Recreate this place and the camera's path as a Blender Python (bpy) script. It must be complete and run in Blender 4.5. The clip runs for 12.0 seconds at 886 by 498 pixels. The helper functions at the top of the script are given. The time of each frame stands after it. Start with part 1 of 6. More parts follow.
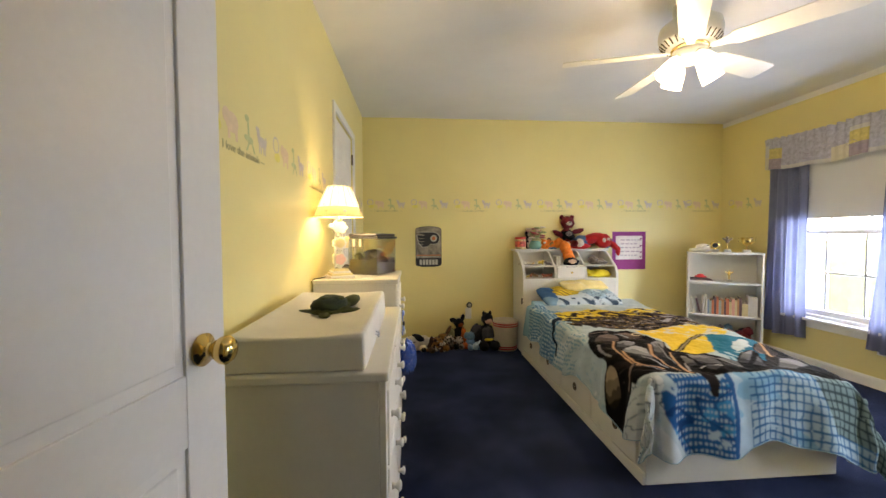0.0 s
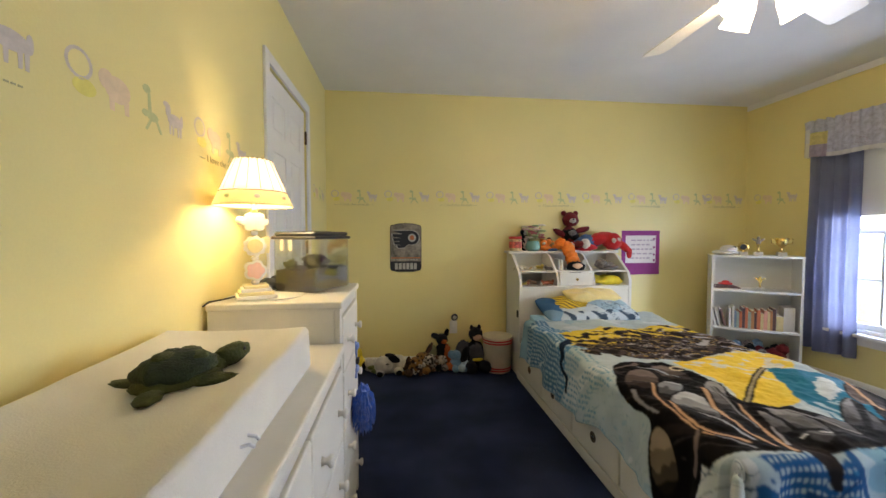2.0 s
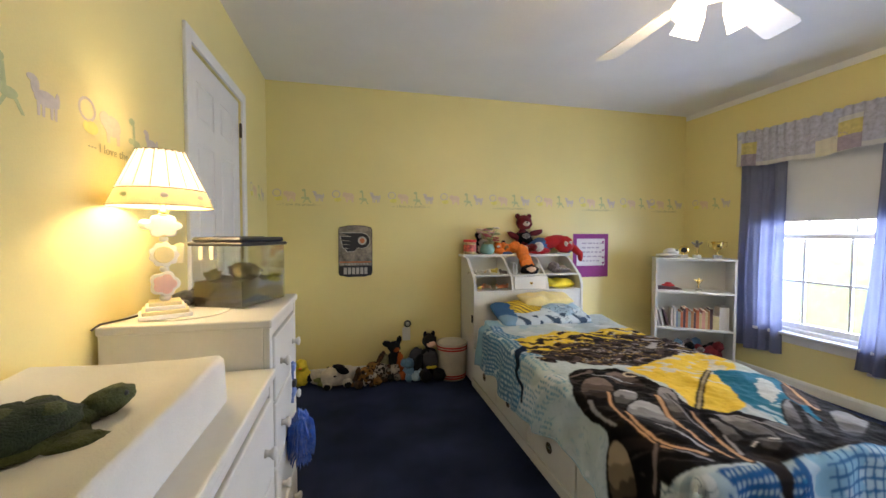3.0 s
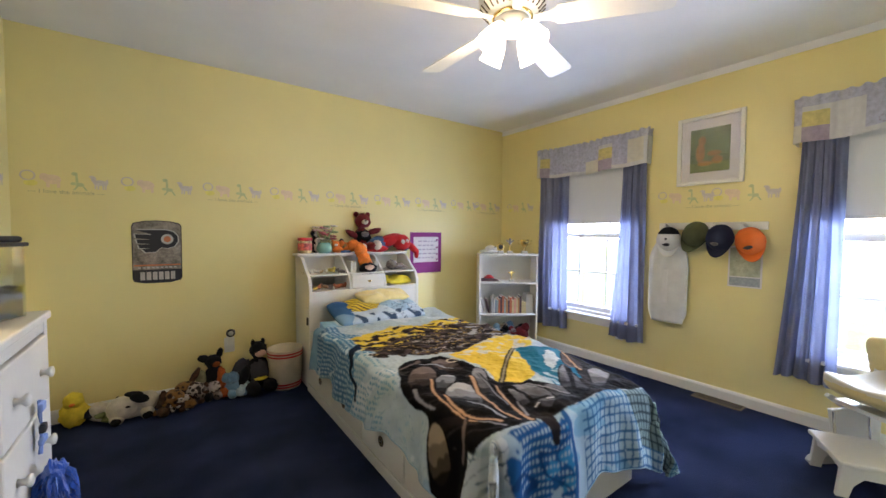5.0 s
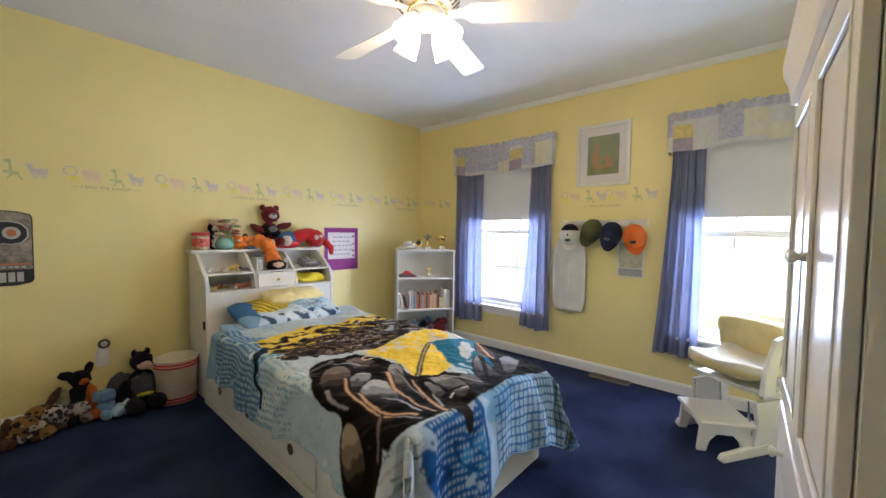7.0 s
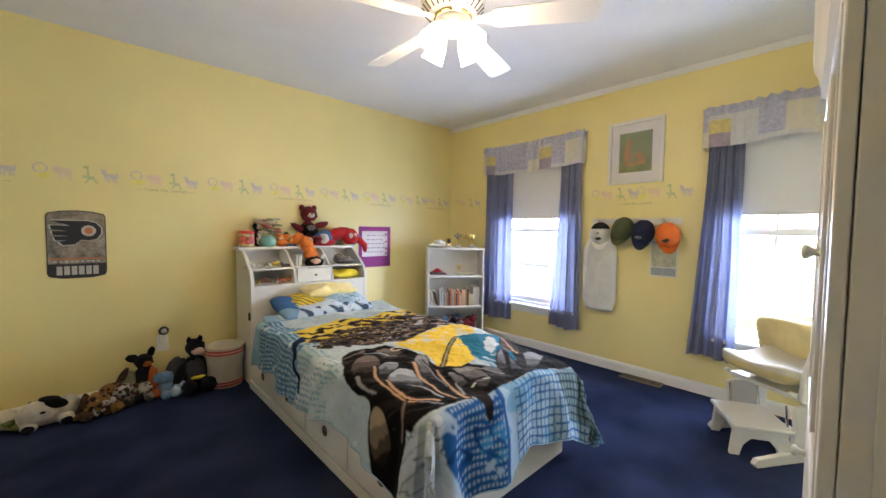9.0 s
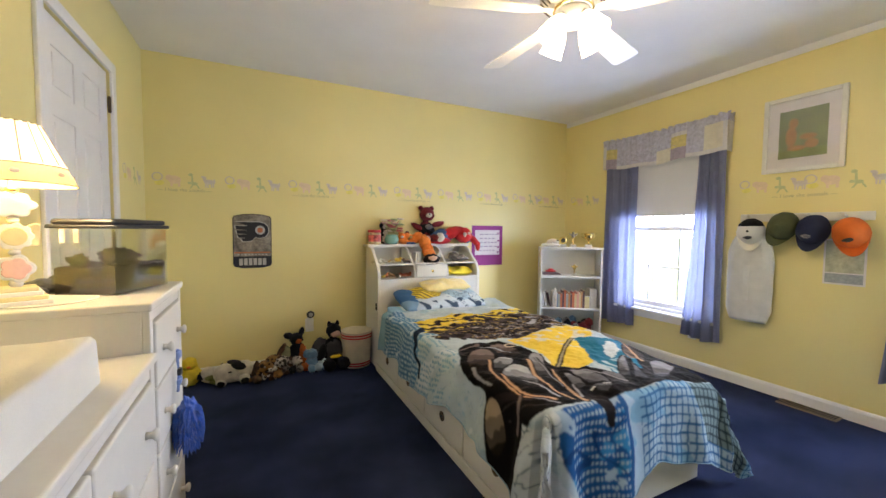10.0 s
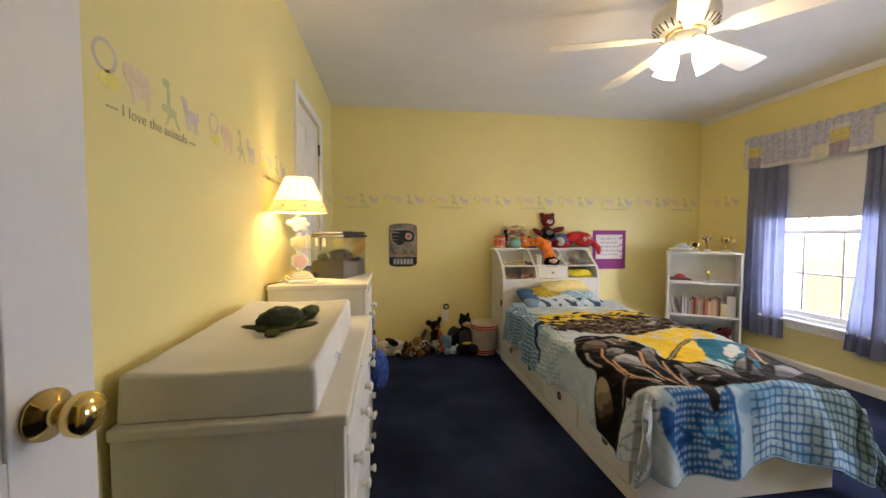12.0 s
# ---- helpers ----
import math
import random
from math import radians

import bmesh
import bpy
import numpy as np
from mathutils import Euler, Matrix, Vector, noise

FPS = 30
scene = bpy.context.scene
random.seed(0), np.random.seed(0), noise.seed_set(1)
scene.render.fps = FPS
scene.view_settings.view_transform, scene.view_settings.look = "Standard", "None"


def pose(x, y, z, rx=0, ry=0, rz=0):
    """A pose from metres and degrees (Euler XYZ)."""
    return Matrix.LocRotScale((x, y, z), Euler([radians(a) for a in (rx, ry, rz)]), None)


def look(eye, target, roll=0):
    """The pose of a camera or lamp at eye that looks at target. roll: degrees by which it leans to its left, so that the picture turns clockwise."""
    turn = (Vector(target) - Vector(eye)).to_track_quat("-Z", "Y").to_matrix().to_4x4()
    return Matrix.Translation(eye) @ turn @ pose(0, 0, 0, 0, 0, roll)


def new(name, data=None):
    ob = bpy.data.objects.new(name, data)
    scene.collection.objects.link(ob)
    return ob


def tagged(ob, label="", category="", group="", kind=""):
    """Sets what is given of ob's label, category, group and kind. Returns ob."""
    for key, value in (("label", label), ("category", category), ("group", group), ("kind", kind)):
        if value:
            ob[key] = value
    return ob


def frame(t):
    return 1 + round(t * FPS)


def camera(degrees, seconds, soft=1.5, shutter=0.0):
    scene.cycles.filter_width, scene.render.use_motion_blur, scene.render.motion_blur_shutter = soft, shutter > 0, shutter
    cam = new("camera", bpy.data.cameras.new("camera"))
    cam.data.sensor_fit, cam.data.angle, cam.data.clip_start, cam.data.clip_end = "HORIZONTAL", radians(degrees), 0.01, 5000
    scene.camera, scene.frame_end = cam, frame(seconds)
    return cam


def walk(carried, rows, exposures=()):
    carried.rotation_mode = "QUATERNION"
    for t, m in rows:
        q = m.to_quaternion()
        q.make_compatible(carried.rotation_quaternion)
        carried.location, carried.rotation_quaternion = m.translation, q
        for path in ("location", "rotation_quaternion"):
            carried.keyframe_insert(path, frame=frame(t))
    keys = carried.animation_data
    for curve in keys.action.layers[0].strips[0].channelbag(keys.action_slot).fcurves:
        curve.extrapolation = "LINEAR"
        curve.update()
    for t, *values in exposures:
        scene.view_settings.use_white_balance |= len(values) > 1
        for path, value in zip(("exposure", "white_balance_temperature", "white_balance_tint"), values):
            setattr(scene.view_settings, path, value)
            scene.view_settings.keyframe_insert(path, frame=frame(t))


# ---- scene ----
cam = camera(99.3, 12.0)
PATH = [
    (0, (0.525, 0.744, 1.184), (0.683, 2.737, 1.116), -0.3),
    (0.5, (0.544, 0.898, 1.186), (0.705, 2.89, 1.11), -0.1),
    (1, (0.552, 1.069, 1.182), (0.726, 3.06, 1.107), -0.1),
    (1.5, (0.585, 1.249, 1.176), (0.786, 3.238, 1.099), -0.1),
    (2, (0.645, 1.403, 1.188), (0.868, 3.389, 1.112), -0.1),
    (2.5, (0.66, 1.506, 1.201), (0.951, 3.483, 1.128), 0.0),
    (3, (0.681, 1.527, 1.208), (1.139, 3.472, 1.135), 0.1),
    (3.5, (0.7, 1.518, 1.206), (1.366, 3.402, 1.135), 0.2),
    (5.5, (0.773, 1.48, 1.220), (2.069, 3.001, 1.130), 0.5),
    (6, (0.781, 1.477, 1.218), (2.171, 2.912, 1.126), 0.6),
    (6.5, (0.784, 1.484, 1.203), (2.237, 2.855, 1.113), 0.7),
    (7, (0.786, 1.49, 1.2), (2.276, 2.821, 1.107), 0.7),
    (8.8, (0.761, 1.419, 1.188), (2.195, 2.811, 1.093), 0.7),
    (9, (0.761, 1.402, 1.190), (2.124, 2.863, 1.093), 0.7),
    (9.5, (0.752, 1.385, 1.185), (1.886, 3.033, 1.088), 0.6),
    (10, (0.711, 1.385, 1.177), (1.602, 3.172, 1.075), 0.5),
    (10.5, (0.659, 1.346, 1.170), (1.304, 3.236, 1.069), 0.3),
    (11, (0.602, 1.242, 1.184), (1.09, 3.18, 1.093), 0.1),
    (11.5, (0.556, 1.115, 1.187), (0.946, 3.076, 1.098), 0.1),
    (12, (0.541, 0.966, 1.193), (0.829, 2.944, 1.109), 0.0),
]
walk(cam, [(t, look(eye, target, roll)) for t, eye, target, roll in PATH], [(0, 2.08, 7850, 14), (1, 1.95, 7600, 14), (2.5, 1.83, 6900, 15), (3.5, 1.89, 6750, 17), (6, 2.07, 6500, 17), (7, 2.04, 6600, 17), (9.5, 2.20, 6850, 17), (10.5, 2.20, 7200, 17), (12, 1.90, 7900, 18)])

# ---- world, daylight, lamps ----
XR, YF, YS, HC = 4.05, 4.80, 0.80, 2.44   # window wall, far wall, entry wall, ceiling
world = bpy.data.worlds.new("sky")
scene.world = world
world.use_nodes = True
wn = world.node_tree.nodes
sky = wn.new("ShaderNodeTexSky")
sky.sky_type, sky.sun_disc = "NISHITA", False
sky.sun_elevation, sky.sun_rotation = radians(48), radians(232)
world.node_tree.links.new(sky.outputs[0], wn["Background"].inputs[0])
wn["Background"].inputs[1].default_value = 0.15


def lamp(name, kind, m, power, colour, **more):
    d = bpy.data.lights.new(name, kind)
    d.energy, d.color = power, colour
    if "size" in more:
        d.shape, d.size, d.size_y = "RECTANGLE", more["size"][0], more["size"][1]
    if "radius" in more:
        d.shadow_soft_size = more["radius"]
    if "angle" in more:
        d.angle = more["angle"]
    ob = new(name, d)
    ob.matrix_world = m
    return ob


lamp("sun", "SUN", look((0, 0, 10), (2.6, 2.0, 6.4)), 4.5, (1.0, 0.95, 0.88), angle=radians(1))
lamp("window_daylight", "AREA", look((XR + 0.11, 3.60, 0.90), (1.8, 3.75, 0.65)), 13, (0.48, 0.65, 1.0), size=(0.82, 0.84))
lamp("window_daylight", "AREA", look((XR + 0.11, 1.58, 0.90), (2.0, 2.0, 0.05)), 16, (0.46, 0.64, 1.0), size=(0.82, 0.84))
WARM = (1.0, 0.78, 0.50)
FAN = (2.05, 2.735)
for a in (2, 92, 182, 272):
    lamp("fan_bulb", "POINT", pose(FAN[0] + 0.150 * math.cos(radians(a)), FAN[1] + 0.150 * math.sin(radians(a)), 2.000), 1.10, WARM, radius=0.045)
lamp("table_lamp_bulb", "POINT", pose(0.130, 2.805, 1.350), 1.75, (1.0, 0.82, 0.56), radius=0.028)

# ---- materials ----


def material(name, colour, rough=0.6, metal=0.0, vary=0.12, scale=6.0, grain=90.0, bump=0.15, spec=0.5, coat=0.0, sheen=0.0, translucent=0.0, emit=0.0, attribute=""):
    m = bpy.data.materials.new(name)
    m.use_nodes = True
    n, k = m.node_tree.nodes, m.node_tree.links
    b = n["Principled BSDF"]
    tc = n.new("ShaderNodeTexCoord")
    big, fine = n.new("ShaderNodeTexNoise"), n.new("ShaderNodeTexNoise")
    big.inputs["Scale"].default_value, fine.inputs["Scale"].default_value = scale, grain
    big.inputs["Detail"].default_value = fine.inputs["Detail"].default_value = 4
    for t in (big, fine):
        k.new(tc.outputs["Object"], t.inputs["Vector"])
    if attribute:
        base = n.new("ShaderNodeAttribute")
        base.attribute_name = attribute
        base_out = base.outputs["Color"]
    else:
        base = n.new("ShaderNodeRGB")
        base.outputs[0].default_value = (*colour, 1)
        base_out = base.outputs[0]
    add = n.new("ShaderNodeMath")
    add.operation = "MULTIPLY_ADD"
    k.new(fine.outputs["Fac"], add.inputs[0])
    add.inputs[1].default_value = 0.5
    k.new(big.outputs["Fac"], add.inputs[2])
    ramp = n.new("ShaderNodeMapRange")
    ramp.inputs["From Min"].default_value, ramp.inputs["From Max"].default_value = 0.45, 1.05
    ramp.inputs["To Min"].default_value, ramp.inputs["To Max"].default_value = 1 - vary, 1 + vary
    k.new(add.outputs[0], ramp.inputs["Value"])
    mul = n.new("ShaderNodeVectorMath")
    mul.operation = "SCALE"
    k.new(base_out, mul.inputs[0])
    k.new(ramp.outputs[0], mul.inputs["Scale"])
    k.new(mul.outputs[0], b.inputs["Base Color"])
    b.inputs["Roughness"].default_value, b.inputs["Metallic"].default_value = rough, metal
    b.inputs["Specular IOR Level"].default_value = spec
    b.inputs["Coat Weight"].default_value = coat
    b.inputs["Sheen Weight"].default_value = sheen
    if bump:
        bn = n.new("ShaderNodeBump")
        bn.inputs["Strength"].default_value, bn.inputs["Distance"].default_value = bump, 0.004
        k.new(fine.outputs["Fac"], bn.inputs["Height"])
        k.new(bn.outputs[0], b.inputs["Normal"])
    if emit:
        b.inputs["Emission Color"].default_value = (*colour, 1)
        b.inputs["Emission Strength"].default_value = emit
    if translucent:
        tr, mix = n.new("ShaderNodeBsdfTranslucent"), n.new("ShaderNodeMixShader")
        k.new(mul.outputs[0], tr.inputs[0])
        mix.inputs[0].default_value = translucent
        k.new(b.outputs[0], mix.inputs[1])
        k.new(tr.outputs[0], mix.inputs[2])
        k.new(mix.outputs[0], n["Material Output"].inputs[0])
    return m


def glass(name, tint=(1, 1, 1), rough=0.0):
    m = bpy.data.materials.new(name)
    m.use_nodes = True
    n, k = m.node_tree.nodes, m.node_tree.links
    tr, gl, mix, fr, up = n.new("ShaderNodeBsdfTransparent"), n.new("ShaderNodeBsdfGlossy"), n.new("ShaderNodeMixShader"), n.new("ShaderNodeLayerWeight"), n.new("ShaderNodeMapRange")
    tr.inputs[0].default_value = (*tint, 1)
    gl.inputs["Roughness"].default_value = rough
    fr.inputs[0].default_value = 0.25
    up.inputs["To Min"].default_value, up.inputs["To Max"].default_value = 0.04, 0.6
    k.new(fr.outputs["Facing"], up.inputs[0])
    k.new(up.outputs[0], mix.inputs[0])
    k.new(tr.outputs[0], mix.inputs[1])
    k.new(gl.outputs[0], mix.inputs[2])
    k.new(mix.outputs[0], n["Material Output"].inputs[0])
    return m


YELLOW = material("yellow wall paint", (0.800, 0.69, 0.300), 0.42, vary=0.04, scale=2.0, grain=160, bump=0.08)
CEIL = material("ceiling paint", (0.80, 0.80, 0.81), 0.8, vary=0.04, scale=3, grain=120, bump=0.25)
CARPET = material("navy carpet", (0.0205, 0.0270, 0.0555), 0.95, vary=0.85, scale=2.6, grain=420, bump=1.0, spec=0.05, sheen=0.10)
NAP = CARPET.node_tree.nodes["Principled BSDF"].inputs
NAP["Sheen Tint"].default_value, NAP["Sheen Roughness"].default_value = (0.16, 0.30, 1.0, 1), 0.45
WHITE = material("white furniture paint", (0.71, 0.69, 0.62), 0.35, vary=0.04, scale=5, grain=70, bump=0.04)
TRIM = material("white trim paint", (0.80, 0.79, 0.76), 0.4, vary=0.04, scale=5, grain=60, bump=0.04)
GLOSS = material("glossy white enamel", (0.68, 0.65, 0.58), 0.30, vary=0.03, scale=5, grain=50, bump=0.03)
FABRIC_W = material("white cotton", (0.69, 0.67, 0.60), 0.9, vary=0.06, scale=9, grain=300, bump=0.3, sheen=0.2)
CURTAIN = material("slate blue curtain", (0.205, 0.225, 0.345), 0.85, vary=0.12, scale=8, grain=500, bump=0.2, translucent=0.34)
SHADE = material("white roller shade", (0.66, 0.66, 0.66), 0.8, vary=0.03, scale=4, grain=300, bump=0.1, translucent=0.12)
BRASS = material("polished brass", (0.83, 0.60, 0.22), 0.15, 1.0, vary=0.08, scale=20, bump=0.02)
DARKM = material("bronze metal", (0.10, 0.07, 0.04), 0.4, 1.0, vary=0.2, scale=20)
CHROME = material("nickel", (0.75, 0.73, 0.70), 0.2, 1.0, vary=0.05)
BLACK = material("black plastic", (0.02, 0.02, 0.022), 0.4, vary=0.15)
GLASS = glass("window glass")
CUSHION = material("pale yellow cushion", (0.60, 0.48, 0.21), 0.9, vary=0.12, scale=12, grain=260, bump=0.3, sheen=0.2)
CREAM = material("cream lit cushion top and clip", (0.60, 0.54, 0.41), 0.9, vary=0.06, scale=12, grain=260, bump=0.25, sheen=0.2)
GREY = material("grey", (0.30, 0.30, 0.30), 0.7)
RED = material("red", (0.55, 0.03, 0.03), 0.5)
ORANGE = material("orange plush", (0.85, 0.22, 0.03), 0.9, vary=0.25, scale=25, grain=240, bump=0.8, sheen=0.04)
LAVENDER = material("lavender paint", (0.63, 0.55, 0.49), 0.7, vary=0.15, scale=30)
PINK = material("pink paint", (0.78, 0.60, 0.41), 0.7, vary=0.12, scale=30)
GREENP = material("green paint", (0.53, 0.55, 0.27), 0.7, vary=0.15, scale=30)
YELLOWP = material("bright yellow paint", (0.78, 0.69, 0.18), 0.7, vary=0.12, scale=30)
OLIVE = material("olive line", (0.46, 0.42, 0.22), 0.7, vary=0.15, scale=30)

# ---- mesh helpers ----


def part(name, bm, mat, parent=None, label="", smooth=False, m=None):
    me = bpy.data.meshes.new(name)
    bmesh.ops.recalc_face_normals(bm, faces=bm.faces)
    bm.to_mesh(me)
    bm.free()
    for one in mat if isinstance(mat, (list, tuple)) else (mat,):
        me.materials.append(one)
    if smooth:
        me.polygons.foreach_set("use_smooth", [True] * len(me.polygons))
    ob = new(name, me)
    if parent:
        ob.parent = parent
    if m is not None:
        ob.matrix_basis = m
    if label:
        ob["label"] = label
    return ob


def thing(name, m, label, category, group=""):
    ob = new(name)
    ob.empty_display_size = 0.05
    ob.matrix_basis = m
    return tagged(ob, label, category, group)


def structure(ob, label=""):
    return tagged(ob, label, kind="structure")


def box(x0, x1, y0, y1, z0, z1, bevel=0.0, bm=None, index=0, seg=2):
    one = bmesh.new()
    bmesh.ops.create_cube(one, size=1, matrix=Matrix.Translation(((x0 + x1) / 2, (y0 + y1) / 2, (z0 + z1) / 2)) @ Matrix.Diagonal((abs(x1 - x0), abs(y1 - y0), abs(z1 - z0), 1)))
    if bevel:
        bmesh.ops.bevel(one, geom=one.edges[:], offset=bevel, segments=seg, affect="EDGES", profile=0.5)
    return merge(one, bm, index)


def merge(one, bm=None, index=0, m=None):
    """Puts the bmesh one into bm."""
    if m is not None:
        bmesh.ops.transform(one, matrix=m, verts=one.verts)
    for f in one.faces:
        f.material_index = index
    if bm is None:
        return one
    tmp = bpy.data.meshes.new("tmp")
    one.to_mesh(tmp)
    one.free()
    bm.from_mesh(tmp)
    bpy.data.meshes.remove(tmp)
    return bm


def lathe(profile, n=24, m=None, bm=None, index=0):
    """A turned shape round z from (radius, height) pairs."""
    one = bmesh.new()
    rings = []
    for r, z in profile:
        rings.append([one.verts.new((r * math.cos(2 * math.pi * i / n), r * math.sin(2 * math.pi * i / n), z)) for i in range(n)] if r > 1e-6 else [one.verts.new((0, 0, z))])
    for a, b in zip(rings, rings[1:]):
        for i in range(n):
            j = (i + 1) % n
            q = [a[i % len(a)], a[j % len(a)], b[j % len(b)], b[i % len(b)]]
            q = list(dict.fromkeys(q))
            if len(q) > 2:
                one.faces.new(q)
    return merge(one, bm, index, m)


def tube(points, r, n=8, bm=None, index=0):
    """A round bar along points; r is a radius or one for each point."""
    one = bmesh.new()
    pts = [Vector(p) for p in points]
    rs = r if isinstance(r, (list, tuple)) else [r] * len(pts)
    rings = []
    for i, p in enumerate(pts):
        d = (pts[min(i + 1, len(pts) - 1)] - pts[max(i - 1, 0)]).normalized()
        q = d.to_track_quat("Z", "Y")
        rings.append([one.verts.new(p + q @ Vector((rs[i] * math.cos(2 * math.pi * k / n), rs[i] * math.sin(2 * math.pi * k / n), 0))) for k in range(n)])
    for a, b in zip(rings, rings[1:]):
        for k in range(n):
            one.faces.new((a[k], a[(k + 1) % n], b[(k + 1) % n], b[k]))
    one.faces.new(rings[0])
    one.faces.new(rings[-1])
    return merge(one, bm, index)


def blob(c, r, rot=(0, 0, 0), rough=0.0, n=14, bm=None, index=0, seed=0.0):
    """An ellipsoid with an uneven, soft surface."""
    one = bmesh.new()
    bmesh.ops.create_uvsphere(one, u_segments=n, v_segments=max(6, n * 2 // 3), radius=1)
    for v in one.verts:
        k = 1 + rough * noise.noise(v.co * 2.3 + Vector((seed, c[0] * 7, c[1] * 9))) + rough * 0.6 * noise.noise(v.co * 5 + Vector((c[2] * 11, seed, 3))) + rough * 0.45 * noise.noise(v.co * 13 + Vector((seed, 5, c[0])))
        v.co = Vector((v.co.x * r[0], v.co.y * r[1], v.co.z * r[2])) * k
    return merge(one, bm, index, Matrix.Translation(c) @ Euler([radians(a) for a in rot]).to_matrix().to_4x4())


def prism(outline, y0, y1, bevel=0.0, bm=None, index=0, m=None):
    """A plate with an outline of (x, z) pairs, from y0 to y1."""
    one = bmesh.new()
    f = one.faces.new([one.verts.new((x, y0, z)) for x, z in outline])
    out = bmesh.ops.extrude_face_region(one, geom=[f])
    bmesh.ops.translate(one, verts=[g for g in out["geom"] if isinstance(g, bmesh.types.BMVert)], vec=(0, y1 - y0, 0))
    if bevel:
        bmesh.ops.bevel(one, geom=one.edges[:], offset=bevel, segments=2, affect="EDGES", profile=0.5)
    return merge(one, bm, index, m)


def ellipse(cx, cz, rx, rz, n=20, a0=0):
    return [(cx + rx * math.cos(a0 + 2 * math.pi * i / n), cz + rz * math.sin(a0 + 2 * math.pi * i / n)) for i in range(n)]


# ---- the room ----
T = 0.14
bm = box(-T, XR + T, YS - T, YF + T, -0.12, 0)
box(-T, 1.6, -1.6, YS - T, -0.12, 0, bm=bm)
structure(part("floor", bm, CARPET), "navy blue cut-pile carpet over the whole bedroom floor")
bm = box(-T, XR + T, YS - T, YF + T, HC, HC + 0.1)
box(-T, 1.6, -1.6, YS - T, HC, HC + 0.1, bm=bm)
structure(part("ceiling", bm, CEIL), "white painted bedroom ceiling")
structure(part("wall_north", box(-T, XR + T, YF, YF + T, 0, HC), YELLOW), "pale yellow painted wall behind the bed")
DY0, DY1, DZ = 3.355, 4.115, 2.03   # closet door opening in the left wall
bm = box(-T, 0, -1.5, DY0, 0, HC)
box(-T, 0, DY1, YF, 0, HC, bm=bm)
box(-T, 0, DY0, DY1, DZ, HC, bm=bm)
structure(part("wall_west", bm, YELLOW), "pale yellow painted wall with a closet door")
EX0, EX1, EZ = 0.03, 0.94, 2.03   # entry opening
bm = box(EX1, XR, YS - T, YS, 0, HC)
box(EX0, EX1, YS - T, YS, EZ, HC, bm=bm)
box(0, EX0, YS - T, YS, 0, HC, bm=bm)
structure(part("wall_south", bm, YELLOW), "pale yellow painted wall with the entry doorway")
WINS = ((3.15, 4.05), (1.13, 2.03))
WZ0, WZ1 = 0.44, 1.96
bm = box(XR, XR + T, YS - T, WINS[1][0], 0, HC)
box(XR, XR + T, WINS[1][1], WINS[0][0], 0, HC, bm=bm)
box(XR, XR + T, WINS[0][1], YF, 0, HC, bm=bm)
for a, b in WINS:
    box(XR, XR + T, a, b, 0, WZ0, bm=bm)
    box(XR, XR + T, a, b, WZ1, HC, bm=bm)
structure(part("wall_east", bm, YELLOW), "pale yellow painted wall with two windows")
structure(part("trim_ceiling", box(XR - 0.006, XR, YS, YF, HC - 0.05, HC, 0.002), CEIL), "narrow white strip under the ceiling over the windows")
# unseen hall walls, added to close off the space behind the doorway
bm = box(-T, 1.6, -1.6, -1.46, 0, HC)
box(1.5, 1.6, -1.46, YS - T, 0, HC, bm=bm)
structure(part("wall_hall_unseen", bm, TRIM), "plain white unseen walls added behind the doorway")


def baseboard(name, x0, y0, x1, y1, nx, ny):
    """A board along the wall from one point to the other; (nx, ny) points into the room."""
    d = Vector((x1 - x0, y1 - y0, 0))
    prof = [(0, 0), (0.014, 0), (0.014, 0.065), (0.009, 0.078), (0.004, 0.085), (0, 0.085)]
    one = bmesh.new()
    ends = []
    for p in (Vector((x0, y0, 0)), Vector((x1, y1, 0))):
        ends.append([one.verts.new(p + Vector((nx * u, ny * u, z))) for u, z in prof])
    for i in range(len(prof)):
        j = (i + 1) % len(prof)
        one.faces.new((ends[0][i], ends[0][j], ends[1][j], ends[1][i]))
    one.faces.new(ends[0])
    one.faces.new(ends[1])
    return structure(part(name, one, TRIM), "white painted baseboard along the wall")


baseboard("baseboard_north", 0, YF, XR, YF, 0, -1)
baseboard("baseboard_east", XR, YS, XR, YF, -1, 0)
baseboard("baseboard_west", 0, YS + 0.02, 0, DY0 - 0.07, 1, 0)
baseboard("baseboard_south", EX1 + 0.07, YS, XR, YS, 0, 1)


def panel_door(name, w, h, t, m, label, rows, cols=2):
    """A moulded door in the plane y = 0..t, from x = 0, with sunk panels on both faces."""
    ob = thing(name, m, label, "door")
    slab = box(0, w, 0.006, t - 0.006, 0, h)
    st = 0.115 * w / 0.8
    part("door_core", slab, TRIM, ob)
    bm = box(0, st, 0, t, 0, h, 0.002)
    box(w - st, w, 0, t, 0, h, 0.002, bm=bm)
    if cols == 2:
        box(w / 2 - st * 0.45, w / 2 + st * 0.45, 0, t, 0, h, 0.002, bm=bm)
    z = 0
    for z0, z1 in rows:
        box(st, w - st, 0.0005, t - 0.0005, z, z0, 0.002, bm=bm)
        z = z1
    box(st, w - st, 0.0005, t - 0.0005, z, h, 0.002, bm=bm)
    part("door_frame", bm, TRIM, ob)
    for z0, z1 in rows:
        for a, b in ((st, w / 2 - st * 0.45), (w / 2 + st * 0.45, w - st)) if cols == 2 else ((st, w - st),):
            part("door_panel", box(a + 0.022, b - 0.022, 0.001, t - 0.001, z0 + 0.022, z1 - 0.022, 0.0045), TRIM, ob)
    return ob


